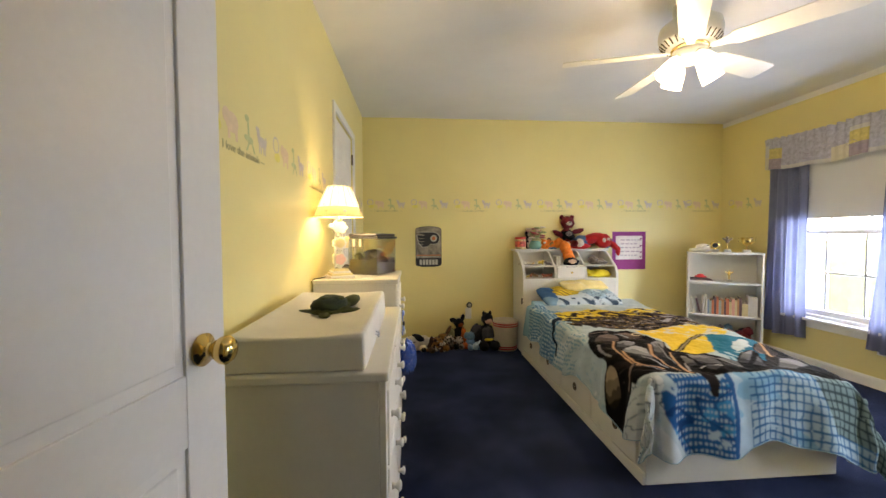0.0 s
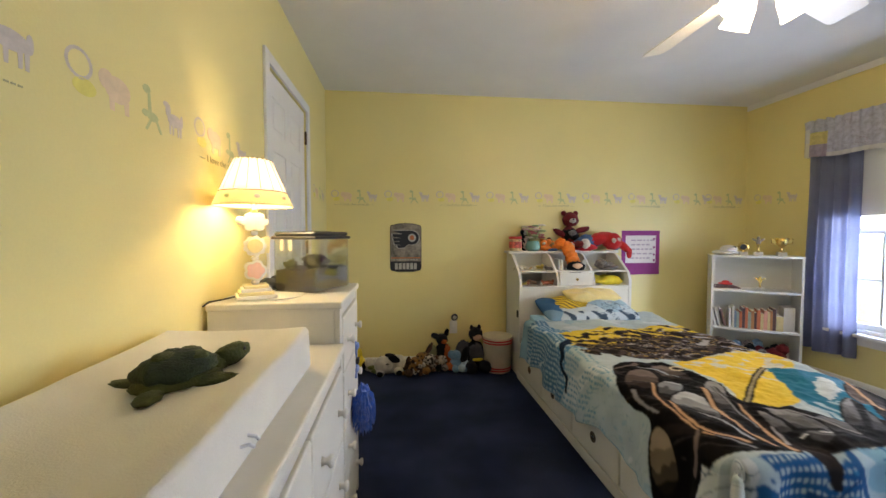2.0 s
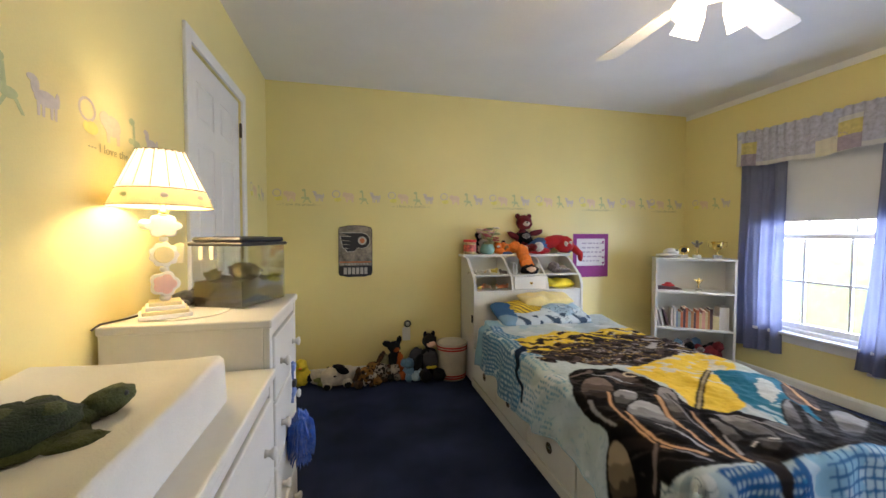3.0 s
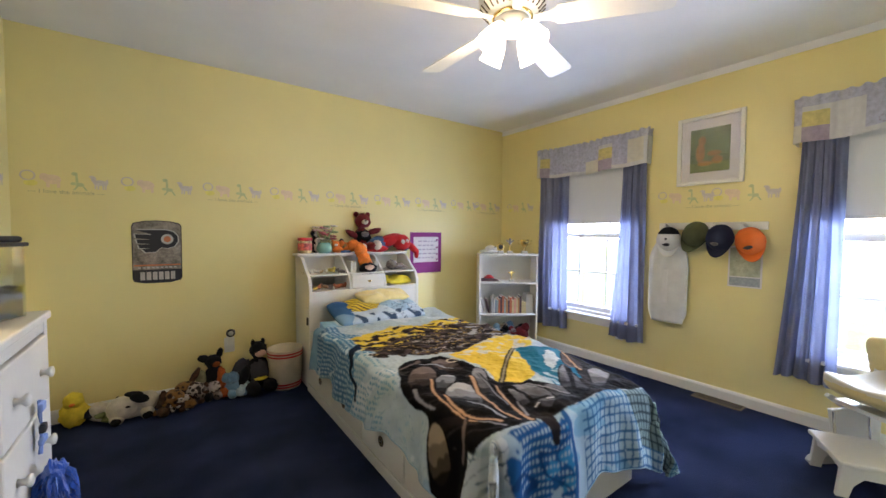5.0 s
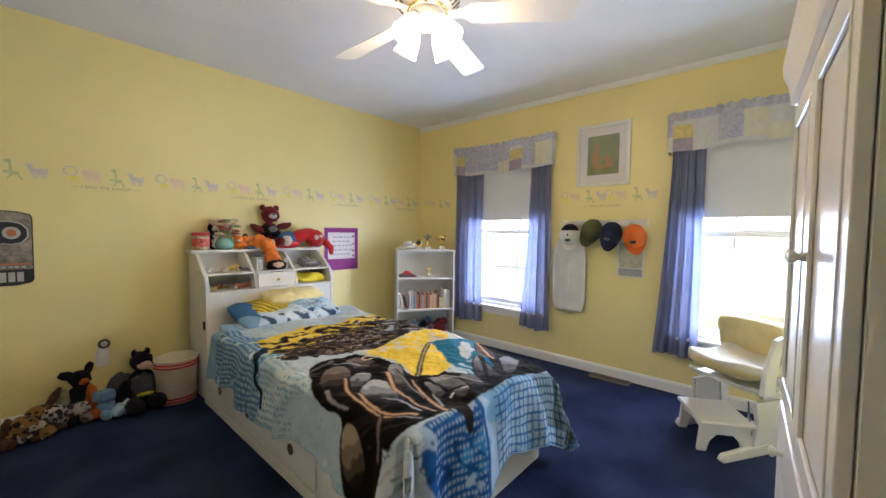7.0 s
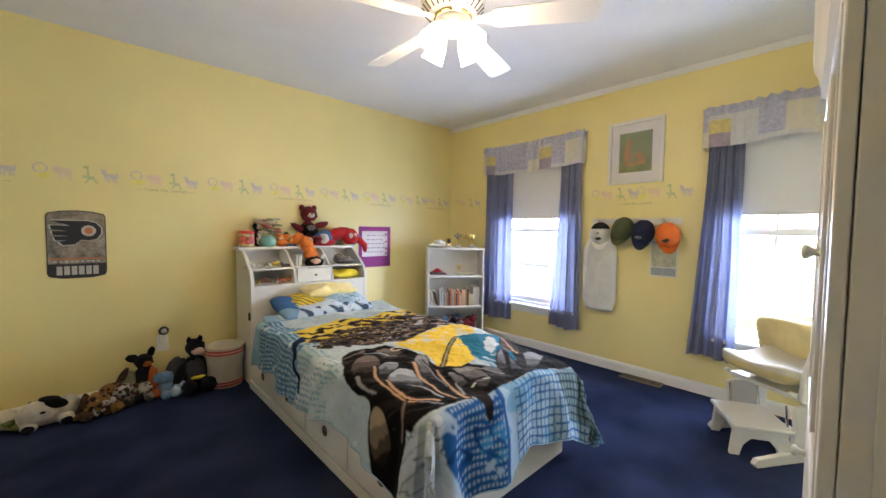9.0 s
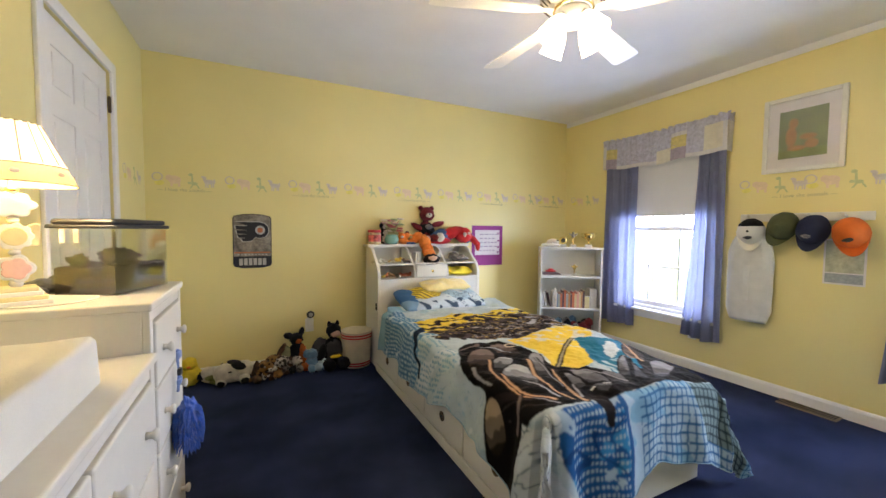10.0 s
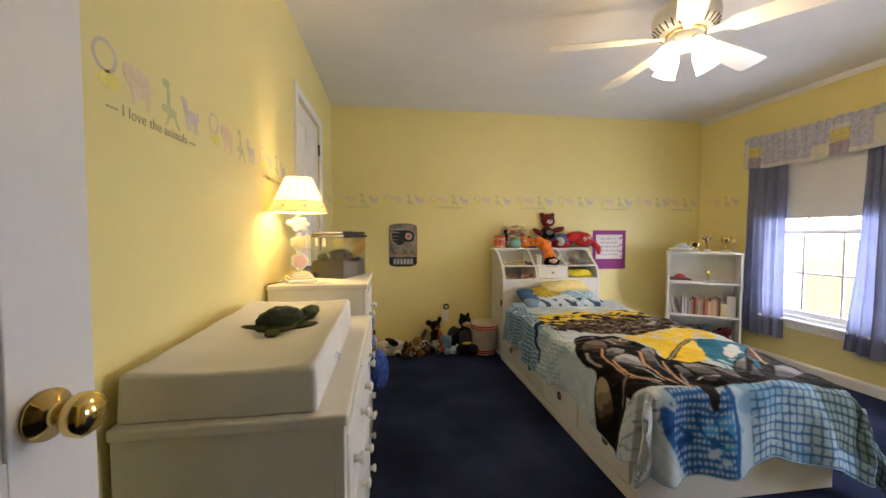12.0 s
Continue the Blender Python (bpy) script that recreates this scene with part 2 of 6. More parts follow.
ROWS6 = ((0.24, 0.80), (0.97, 1.62), (1.72, 1.90))
# entry door, standing open along the left wall
entry = panel_door("entry_door", 0.757, 2.01, 0.035, pose(0.006, 0.800, 0.008, 0, 0, 82.8) @ pose(0, -0.035, 0), "white panelled entry door with a brass knob, standing open", ((0.22, 0.80), (0.93, 1.88)), 1)
knob = part("door_knob", lathe([(0, 0), (0.030, 0), (0.031, 0.005), (0.014, 0.009), (0.011, 0.022), (0.019, 0.029), (0.026, 0.040), (0.027, 0.049), (0.020, 0.058), (0, 0.062)], 24, pose(0.690, 0, 0.965, 90, 0, 0)), BRASS, entry, "polished brass knob", True)
# closet door, shut, with its casing
closet = panel_door("closet_door", DY1 - DY0 - 0.01, DZ - 0.012, 0.035, pose(-0.012, DY0 + 0.005, 0.008, 0, 0, 90), "white panelled closet door, shut", ROWS6)
for z in (0.25, 1.05, 1.80):
    part("hinge", box(DY1 - DY0 - 0.016, DY1 - DY0 - 0.002, -0.018, -0.004, z, z + 0.09, 0.004), DARKM, closet, "dark metal hinge")
bm = box(0, 0.016, DY0 - 0.057, DY0, 0, DZ + 0.057, 0.004)
box(0, 0.016, DY1, DY1 + 0.057, 0, DZ + 0.057, 0.004, bm=bm)
box(0, 0.0155, DY0, DY1, DZ, DZ + 0.057, 0.004, bm=bm)
structure(part("trim_closet", bm, TRIM), "white casing round the closet door")
bm = box(EX1, EX1 + 0.065, YS, YS + 0.016, 0, EZ + 0.065, 0.004)
box(EX0, EX1, YS, YS + 0.0155, EZ, EZ + 0.065, 0.004, bm=bm)
structure(part("trim_entry", bm, TRIM), "white casing round the entry doorway")

# windows
for i, (a, b) in enumerate(WINS):
    w = structure(new("window_%d" % (i + 1)), "white double-hung window with divided lites, bright daylight outside")
    w.matrix_basis = pose(XR, (a + b) / 2, WZ0)
    h, g = (b - a) / 2, WZ1 - WZ0
    bm = box(0.02, T, -h, -h + 0.035, 0, g, 0.003)
    box(0.02, T, h - 0.035, h, 0, g, 0.003, bm=bm)
    box(0.02, T, -h + 0.035, h - 0.035, g - 0.035, g, 0.003, bm=bm)
    box(0.02, T, -h + 0.035, h - 0.035, 0, 0.03, 0.003, bm=bm)
    part("window_frame", bm, TRIM, w)
    part("window_sill", box(-0.05, 0.02, -h - 0.05, h + 0.05, -0.022, 0.003, 0.005), TRIM, w)
    part("window_apron", box(-0.014, 0, -h - 0.03, h + 0.03, -0.085, -0.022, 0.004), TRIM, w)
    for low, x in ((True, 0.055), (False, 0.09)):
        z0, z1 = (0.03, 0.78) if low else (0.75, g - 0.035)
        iw = h - 0.035
        bm = box(x, x + 0.032, -iw, -iw + 0.04, z0, z1, 0.003)
        box(x, x + 0.032, iw - 0.04, iw, z0, z1, 0.003, bm=bm)
        box(x, x + 0.032, -iw + 0.04, iw - 0.04, z0, z0 + 0.045, 0.003, bm=bm)
        box(x, x + 0.032, -iw + 0.04, iw - 0.04, z1 - 0.035, z1, 0.003, bm=bm)
        sash = part("sash", bm, TRIM, w)
        for q in (-0.145, 0.145):
            part("muntin", box(x + 0.008, x + 0.026, q - 0.009, q + 0.009, z0 + 0.045, z1 - 0.035, 0.003), TRIM, sash)
        part("muntin", box(x + 0.0085, x + 0.0255, -iw + 0.04, iw - 0.04, (z0 + z1) / 2 - 0.008, (z0 + z1) / 2 + 0.010, 0.003), TRIM, sash)
        pane = part("pane", box(x + 0.015, x + 0.019, -iw + 0.03, iw - 0.03, z0 + 0.03, z1 - 0.02), GLASS, sash)
        pane.visible_shadow = False
    s = thing("roller_shade", pose(XR - 0.004, (a + b) / 2, 1.32), "white fabric roller shade, half drawn down over the window", "window shade", "roller shades")
    part("shade_cloth", box(-0.002, 0.0, -h + 0.01, h - 0.01, 0.02, 0.66), SHADE, s)
    part("hem_bar", box(-0.006, 0.003, -h + 0.01, h - 0.01, 0, 0.022, 0.003), SHADE, s)
    part("roller", tube([(0, -h + 0.01, 0.675), (0, h - 0.01, 0.675)], 0.018, 12), SHADE, s, smooth=True)


# valances, patchwork over a gathered rod
V_LAV = material("lavender print cotton", (0.50, 0.50, 0.60), 0.9, vary=0.28, scale=40, grain=300, bump=0.2, translucent=0.2)
V_WHITE = material("white print cotton", (0.66, 0.65, 0.64), 0.9, vary=0.08, scale=30, grain=300, bump=0.2, translucent=0.2)
V_YEL = material("yellow print cotton", (0.66, 0.57, 0.22), 0.9, vary=0.2, scale=40, grain=300, bump=0.2, translucent=0.15)
V_MAUVE = material("mauve print cotton", (0.40, 0.33, 0.40), 0.9, vary=0.2, scale=40, grain=300, bump=0.2, translucent=0.15)
V_CREAM = material("cream cotton band", (0.70, 0.66, 0.54), 0.9, vary=0.08, scale=30, grain=300, bump=0.2, translucent=0.2)


def valance(y0, y1, z0, z1, label, seed):
    """A gathered patchwork strip on a rod that returns to the wall at both ends."""
    v = thing("valance", pose(XR, (y0 + y1) / 2, z0), label, "valance", "window valances")
    w, h = y1 - y0, z1 - z0
    n, m = 120, 18
    bm = bmesh.new()
    deep = 0.10
    total = w + 2 * deep
    rows = []
    rng = random.Random(seed)
    for j in range(m + 1):
        f = j / m
        row = []
        for i in range(n + 1):
            d = i / n * total
            ruf = 0.004 + 0.010 * max(0, f - 0.78) / 0.22
            wave = ruf * math.sin(d * 95 + seed + 2.0 * math.sin(d * 13)) + 0.012 * (1 - f) * math.sin(d * 9 + seed)
            if d < deep:
                p = (-d, -w / 2 + wave, 0)
            elif d > total - deep:
                p = (-(total - d), w / 2 + wave, 0)
            else:
                p = (-deep + wave, -w / 2 + d - deep, 0)
            sag = 0.012 * math.sin(d * 5 + seed) + 0.006 * math.sin(d * 17)
            row.append(bm.verts.new((p[0], p[1], f * h + sag * (1 - 0.4 * f) + (0.006 * math.sin(d * 95) if f == 1 else 0))))
        rows.append(row)
    cols = [rng.choice((0, 1, 1, 0, 4)) for _ in range(12)]
    for j in range(m):
        for i in range(n):
            f, d = j / m, i / n * total
            c = int(d / total * 10)
            k = cols[c]
            if f > 0.74:
                k = 0
            elif c in (3, 8) and f < 0.62:
                k = 2 if f > 0.32 else 3
            elif c in (4, 9) and f < 0.36:
                k = 4
            elif f < 0.07:
                k = 1
            fc = bm.faces.new((rows[j][i], rows[j][i + 1], rows[j + 1][i + 1], rows[j + 1][i]))
            fc.material_index = k
    ob = part("valance_cloth", bm, (V_LAV, V_WHITE, V_YEL, V_MAUVE, V_CREAM), v, smooth=True)
    for yy, zz, mat in ((-0.14, 0.10, V_WHITE), (0.16, 0.07, V_YEL), (0.02, 0.13, V_MAUVE)):
        for q in range(10):
            t0, t1 = q / 10 * 2 * math.pi, (q + 0.55) / 10 * 2 * math.pi
            part("stitch", tube([(-deep - 0.014, yy * w + 0.035 * math.cos(t0), zz + 0.022 * math.sin(t0)), (-deep - 0.014, yy * w + 0.035 * math.cos(t1), zz + 0.022 * math.sin(t1))], 0.002, 4), V_MAUVE if mat != V_MAUVE else V_WHITE, v)
    part("curtain_rod", tube([(0, -w / 2 + 0.006, h * 0.85), (-deep + 0.012, -w / 2 + 0.012, h * 0.85), (-deep + 0.02, w / 2 - 0.012, h * 0.85), (0, w / 2 - 0.006, h * 0.85)], 0.006, 6), WHITE, v)
    return v


valance(3.03, 4.17, 1.795, 2.09, "pastel patchwork valance with a gathered top edge", 1.0)
valance(0.99, 2.13, 1.80, 2.075, "pastel patchwork valance, gathered unevenly over its rod", 4.2)


def curtain(y_top, y_bot, z_bot, label, seed):
    """A hanging panel with deep folds that spread towards the hem."""
    n, m = 90, 26
    bm = bmesh.new()
    rows = []
    for j in range(m + 1):
        f = j / m
        z = 1.96 + (z_bot - 1.96) * f
        row = []
        for i in range(n + 1):
            u = i / n
            a = y_top[0] + (y_bot[0] - y_top[0]) * f ** 1.6
            b = y_top[1] + (y_bot[1] - y_top[1]) * f ** 1.6
            amp = (0.014 + 0.016 * f) * (0.75 + 0.35 * math.sin(u * 9 + seed * 2))
            ph = u * 2 * math.pi * 3.9 + seed + 1.1 * math.sin(u * 5 + seed) + 0.6 * f + 0.25 * math.sin(f * 7 + seed)
            row.append(bm.verts.new((XR - 0.055 + amp * math.sin(ph) + 0.006 * math.sin(ph * 2.3 + f * 3), a + (b - a) * u + 0.006 * math.cos(ph), z + 0.010 * math.sin(u * 7 + seed) * f)))
        rows.append(row)
    for j in range(m):
        for i in range(n):
            bm.faces.new((rows[j][i], rows[j][i + 1], rows[j + 1][i + 1], rows[j + 1][i]))
    ob = part("curtain", bm, CURTAIN, None, smooth=True)
    return tagged(ob, label, "curtain", "curtain panels")


curtain((3.81, 4.15), (3.82, 4.19), 0.25, "slate blue curtain panel, daylight glowing through its folds", 0.3)
curtain((3.06, 3.26), (3.04, 3.36), 0.29, "slate blue curtain panel in heavy folds beside the window", 2.0)
curtain((1.90, 2.10), (1.90, 2.19), 0.30, "slate blue curtain panel hanging beside a bright window", 3.3)

# outside
GRASS = material("lawn", (0.10, 0.16, 0.05), 0.9, vary=0.4, scale=1.5, grain=40, bump=0.6)
structure(part("ground", box(-300, 400, -300, 300, -0.62, -0.5), GRASS), "mown lawn outside the windows")
# self-lit sheet, added so that the view through the panes blows out white
BACK = material("white backdrop glow", (0.93, 0.96, 1.0), 0.9, emit=3.0, vary=0.03)
structure(part("backdrop", box(120, 121, -250, 250, -0.5, 90), BACK), "glowing white sheet that stands in for the overexposed view")

# ---- dresser, chest and what stands on them ----


def turned_knob(r=0.016, d=0.03):
    return [(0, 0), (r * 0.7, 0), (r * 0.5, d * 0.25), (r * 0.55, d * 0.45), (r, d * 0.7), (r * 0.95, d * 0.9), (r * 0.5, d), (0, d * 1.02)]


def case(name, y0, y1, depth, h, cols, rows, label, top_over=0.012):
    """A chest of drawers against the left wall, fronts towards +x. Local x runs out of the wall, y along it."""
    ob = thing(name, pose(0.016, y0, 0), label, "dresser")
    w, d = y1 - y0, depth - 0.016
    for a, b in ((0.006, 0.024), (w - 0.024, w - 0.006)):
        part("side_panel", box(0, d - 0.02, a, b, 0.06, h - 0.025, 0.002), WHITE, ob)
    part("back_panel", box(0, 0.01, 0.024, w - 0.024, 0.06, h - 0.025), WHITE, ob)
    part("bottom_panel", box(0.01, d - 0.03, 0.024, w - 0.024, 0.06, 0.075), WHITE, ob)
    bm = box(d - 0.02, d, 0.006, 0.04, 0.0, h - 0.025, 0.003)
    box(d - 0.02, d, w - 0.04, w - 0.006, 0.0, h - 0.025, 0.003, bm=bm)
    box(d - 0.021, d - 0.002, 0.04, w - 0.04, h - 0.06, h - 0.025, 0.003, bm=bm)
    box(d - 0.021, d - 0.002, 0.04, w - 0.04, 0.03, 0.085, 0.003, bm=bm)
    part("face_frame", bm, WHITE, ob)
    part("plinth", box(0.01, d - 0.03, 0.012, w - 0.012, 0, 0.06, 0.002), WHITE, ob)
    part("top", box(0, d + 0.008, -top_over + 0.006, w + top_over - 0.006, h - 0.025, h, 0.006, seg=3), WHITE, ob)
    cw, rh = (w - 0.08) / cols, (h - 0.15) / rows
    for i in range(cols):
        for j in range(rows):
            a, z = 0.04 + i * cw, 0.088 + j * rh
            dr = part("drawer", box(d - 0.03, d + 0.006, a + 0.004, a + cw - 0.004, z + 0.004, z + rh - 0.004, 0.006, seg=3), WHITE, ob)
            for q in ((0.22, 0.78) if cw > 0.4 else (0.5,)):
                part("knob", lathe(turned_knob(), 16, pose(d + 0.005, a + cw * q, z + rh / 2, 0, 90, 0)), WHITE, dr, smooth=True)
    return ob


case("changing_dresser", 1.740, 2.680, 0.450, 0.824, 2, 3, "low white wooden dresser with turned knobs, used as changing table")
case("chest_of_drawers", 2.692, 3.185, 0.440, 0.964, 1, 4, "white wooden chest of drawers with small turned knobs")

# changing pad, raised along its long sides
pad = thing("changing_pad", pose(0.209, 2.112, 0.824), "white contoured changing pad with raised sides on the dresser", "changing pad")
bm = bmesh.new()
PL, PW, NX, NY = 0.360, 0.187, 36, 60
rows = []
for layer in (0, 1):
    g = []
    for j in range(NY + 1):
        r = []
        for i in range(NX + 1):
            u, v = i / NX * 2 - 1, j / NY * 2 - 1
            edge = max(abs(u) ** 12, abs(v) ** 26)
            x = PW * u * (1 - 0.02 * layer * edge)
            y = PL * v * (1 - 0.015 * layer * edge)
            dip = (1 - abs(u) ** 2.4) * (1 - abs(v) ** 8)
            z = 0.0 if layer == 0 else 0.113 + 0.008 * v - 0.036 * dip - 0.012 * edge + 0.002 * noise.noise(Vector((x * 14, y * 14, 0)))
            r.append(bm.verts.new((x, y, z)))
        g.append(r)
    rows.append(g)
for j in range(NY):
    for i in range(NX):
        for layer in (0, 1):
            g = rows[layer]
            bm.faces.new((g[j][i], g[j][i + 1], g[j + 1][i + 1], g[j + 1][i]))
for k in range(NX):
    for j in (0, NY):
        bm.faces.new((rows[0][j][k], rows[0][j][k + 1], rows[1][j][k + 1], rows[1][j][k]))
for k in range(NY):
    for i in (0, NX):
        bm.faces.new((rows[0][k][i], rows[0][k + 1][i], rows[1][k + 1][i], rows[1][k][i]))
ob = part("pad_cover", bm, FABRIC_W, pad, smooth=True)
bv = ob.modifiers.new("soft", "BEVEL")
bv.width, bv.segments, bv.limit_method, bv.angle_limit = 0.02, 4, "ANGLE", radians(50)
bm = tube([(0.183, -0.105, 0.034), (0.194, -0.09, 0.030), (0.196, -0.075, 0.018)], 0.003, 6)
tube([(0.183, -0.075, 0.038), (0.195, -0.065, 0.030), (0.196, -0.055, 0.02)], 0.003, 6, bm=bm)
part("strap", bm, SHADE, pad, "grey safety strap end")

TURTLE = material("dark green plush", (0.022, 0.034, 0.012), 0.95, vary=0.6, scale=22, grain=220, bump=1.0, sheen=0.05)
TURTLE2 = material("olive plush", (0.065, 0.078, 0.022), 0.95, vary=0.5, scale=22, grain=220, bump=1.0, sheen=0.05)


def plush(name, m, blobs, mats, label, category="soft toy", group="", rough=0.18):
    """A stuffed toy as one mesh: blobs of (material, centre, radii, turn)."""
    bm = bmesh.new()
    for i, (k, c, r, *t) in enumerate(blobs):
        blob(c, r, t[0] if t else (0, 0, 0), rough, 22 if max(r) > 0.03 else 12, bm, k, i * 1.7)
    ob = part(name, bm, mats, None, smooth=True, m=m)
    return tagged(ob, label, category, group)


plush("plush_turtle", pose(0.212, 2.180, 0.897, 0, 0, -41) @ Matrix.Scale(0.76, 4) , [
    (0, (0, 0, 0.042), (0.072, 0.092, 0.046)), (1, (0, 0, 0.018), (0.080, 0.10, 0.022)),
    (1, (0, 0.135, 0.046), (0.032, 0.050, 0.028), (12, 0, 0)), (1, (0, 0.085, 0.03), (0.028, 0.04, 0.022)),
    (1, (0.085, 0.055, 0.014), (0.030, 0.055, 0.014), (0, 8, -40)), (1, (-0.085, 0.055, 0.014), (0.030, 0.055, 0.014), (0, -8, 40)),
    (1, (0.070, -0.085, 0.012), (0.026, 0.045, 0.012), (0, 0, 50)), (1, (-0.070, -0.085, 0.012), (0.026, 0.050, 0.012), (0, 0, -50)),
    (2, (0.022, 0.158, 0.058), (0.006, 0.006, 0.006)), (2, (-0.022, 0.158, 0.058), (0.006, 0.006, 0.006)),
    (1, (0.0, -0.03, 0.075), (0.030, 0.030, 0.016)), (1, (0.03, 0.035, 0.072), (0.024, 0.024, 0.014)), (1, (-0.03, 0.035, 0.072), (0.024, 0.024, 0.014))],
    (TURTLE, TURTLE2, BLACK), "dark green plush turtle lying on the changing pad")

# table lamp
SHADE_W = material("pleated lamp shade", (0.93, 0.89, 0.77), 0.9, vary=0.05, scale=30, grain=300, bump=0.2, translucent=0.13)
SHADE_Y = material("yellow lamp shade band", (0.84, 0.70, 0.36), 0.9, vary=0.10, scale=30, grain=300, bump=0.2, translucent=0.13)
LW = material("white painted wood", (0.82, 0.80, 0.74), 0.5, vary=0.05)
LY = material("yellow painted wood", (0.80, 0.71, 0.40), 0.5, vary=0.08)
LP = material("pink painted wood", (0.85, 0.55, 0.48), 0.5, vary=0.08)
tl = thing("table_lamp", pose(0.130, 2.805, 0.968, 0, 0, 25) @ Matrix.Scale(1.03, 4), "lit nursery lamp with animal blocks and a pleated shade", "table lamp")
for i, (s, mat) in enumerate(((0.062, LW), (0.054, LY), (0.046, LW), (0.038, LY))):
    part("base_step", box(-s, s, -s, s, i * 0.011, i * 0.011 + 0.0108, 0.002), mat, tl)


def scallop(r, n, d):
    return [((r + d * abs(math.cos(n * a / 2))) * math.cos(a), (r + d * abs(math.cos(n * a / 2))) * math.sin(a)) for a in [2 * math.pi * i / 48 for i in range(48)]]


part("peg", lathe([(0, 0.043), (0.010, 0.043), (0.014, 0.052), (0.010, 0.062), (0, 0.062)], 16), LW, tl, smooth=True)
part("block", prism([(x, z + 0.092) for x, z in scallop(0.030, 5, 0.008)], -0.016, 0.016, 0.003), LW, tl, "white scalloped block")
part("block_face", prism([(x, z + 0.092) for x, z in scallop(0.023, 5, 0.006)], -0.020, 0.020, 0.002), LP, tl, "pink painted block face")
part("bead", lathe([(0, 0.126), (0.009, 0.127), (0.012, 0.134), (0.009, 0.141), (0, 0.142)], 16), LW, tl, smooth=True)
part("block", prism([(x, z + 0.176) for x, z in scallop(0.031, 9, 0.006)], -0.016, 0.016, 0.003), LW, tl, "white petalled block")
part("block_face", prism([(x, z + 0.176) for x, z in ellipse(0, 0, 0.024, 0.024)], -0.020, 0.020, 0.002), LY, tl, "yellow painted block face")
part("block_side", prism([(0.024, 0.150), (0.045, 0.150), (0.049, 0.205), (0.040, 0.212), (0.024, 0.205)], -0.012, 0.012, 0.003), LY, tl)
part("bead", lathe([(0, 0.212), (0.009, 0.213), (0.012, 0.220), (0.009, 0.227), (0, 0.228)], 16), LW, tl, smooth=True)
part("block", prism([(x * 1.15, z * 0.85 + 0.258) for x, z in scallop(0.030, 6, 0.010)], -0.016, 0.016, 0.004), LW, tl, "white cloud-shaped block")
part("block_head", blob((-0.042, 0, 0.262), (0.016, 0.015, 0.015), n=12), LW, tl, smooth=True)
part("stem", lathe([(0, 0.29), (0.012, 0.29), (0.014, 0.30), (0.008, 0.305), (0.008, 0.36), (0, 0.36)], 16), BRASS, tl, smooth=True)
bm = bmesh.new()
NP = 96
r0, r1, zb, zt = 0.126, 0.058, 0.312, 0.468
rings = []
for f in (0, 0.05, 0.30, 0.31, 0.6, 0.95, 1):
    ring = []
    for i in range(NP):
        a = 2 * math.pi * i / NP
        r = r0 + (r1 - r0) * f + (0.0022 * (1 if i % 4 < 2 else -1) if f > 0.305 else 0)
        ring.append(bm.verts.new((r * math.cos(a), r * math.sin(a), zb + (zt - zb) * f)))
    rings.append(ring)
for j in range(6):
    for i in range(NP):
        fc = bm.faces.new((rings[j][i], rings[j][(i + 1) % NP], rings[j + 1][(i + 1) % NP], rings[j + 1][i]))
        fc.material_index = 1 if j < 2 else 0
part("shade", bm, (SHADE_W, SHADE_Y), tl, "cream pleated shade with a yellow band")
for f, r in ((0.0, 0.1265), (0.30, 0.1060), (1.0, 0.0582)):
    z = zb + (zt - zb) * f
    part("shade_trim", tube([(r * math.cos(2 * math.pi * i / 48), r * math.sin(2 * math.pi * i / 48), z) for i in range(49)], 0.0016, 5), material("brown piping", (0.30, 0.20, 0.10), 0.8), tl)
for i in range(16):
    a = 2 * math.pi * (i + 0.3) / 16
    part("shade_rib", tube([(0.1045 * math.cos(a), 0.1045 * math.sin(a), zb + 0.052), (0.0605 * math.cos(a), 0.0605 * math.sin(a), zt - 0.002)], 0.0013, 4), material("seam", (0.34, 0.26, 0.16), 0.9) if i == 0 else bpy.data.materials["seam"], tl)
for i, mat in enumerate((LAVENDER, PINK, GREENP, LAVENDER, PINK, GREENP, LAVENDER, PINK)):
    a = 2 * math.pi * i / 8
    part("shade_motif", blob((0.1185 * math.cos(a), 0.1185 * math.sin(a), zb + 0.026), (0.0015, 0.010, 0.006), (0, 0, math.degrees(a)), 0.3, 10, seed=i), mat, tl)
# a crocheted mat, cord and black pouch beside it
tagged(part("lace_mat", lathe([(0, 0), (0.115, 0), (0.118, 0.002), (0.112, 0.0035), (0, 0.003)], 40), FABRIC_W, None, smooth=True, m=pose(0.17, 2.845, 0.964)), "round white lace mat under the lamp", "mat")
plush("black_pouch", pose(0.11, 3.02, 0.965, 0, 0, 20), [(0, (0, 0, 0.022), (0.050, 0.10, 0.022)), (0, (0.03, 0.09, 0.024), (0.03, 0.05, 0.024)), (0, (-0.02, -0.10, 0.015), (0.025, 0.05, 0.015))], (BLACK,), "black soft pouch lying behind the lamp", "pouch")
tagged(part("lamp_cord", tube([(0.10, 2.89, 0.968), (0.06, 2.83, 0.968), (0.04, 2.76, 0.968), (0.018, 2.71, 0.968), (0.012, 2.683, 0.958)], 0.0028, 6), BLACK), "thin black lamp cord trailing over the chest edge", "cord")

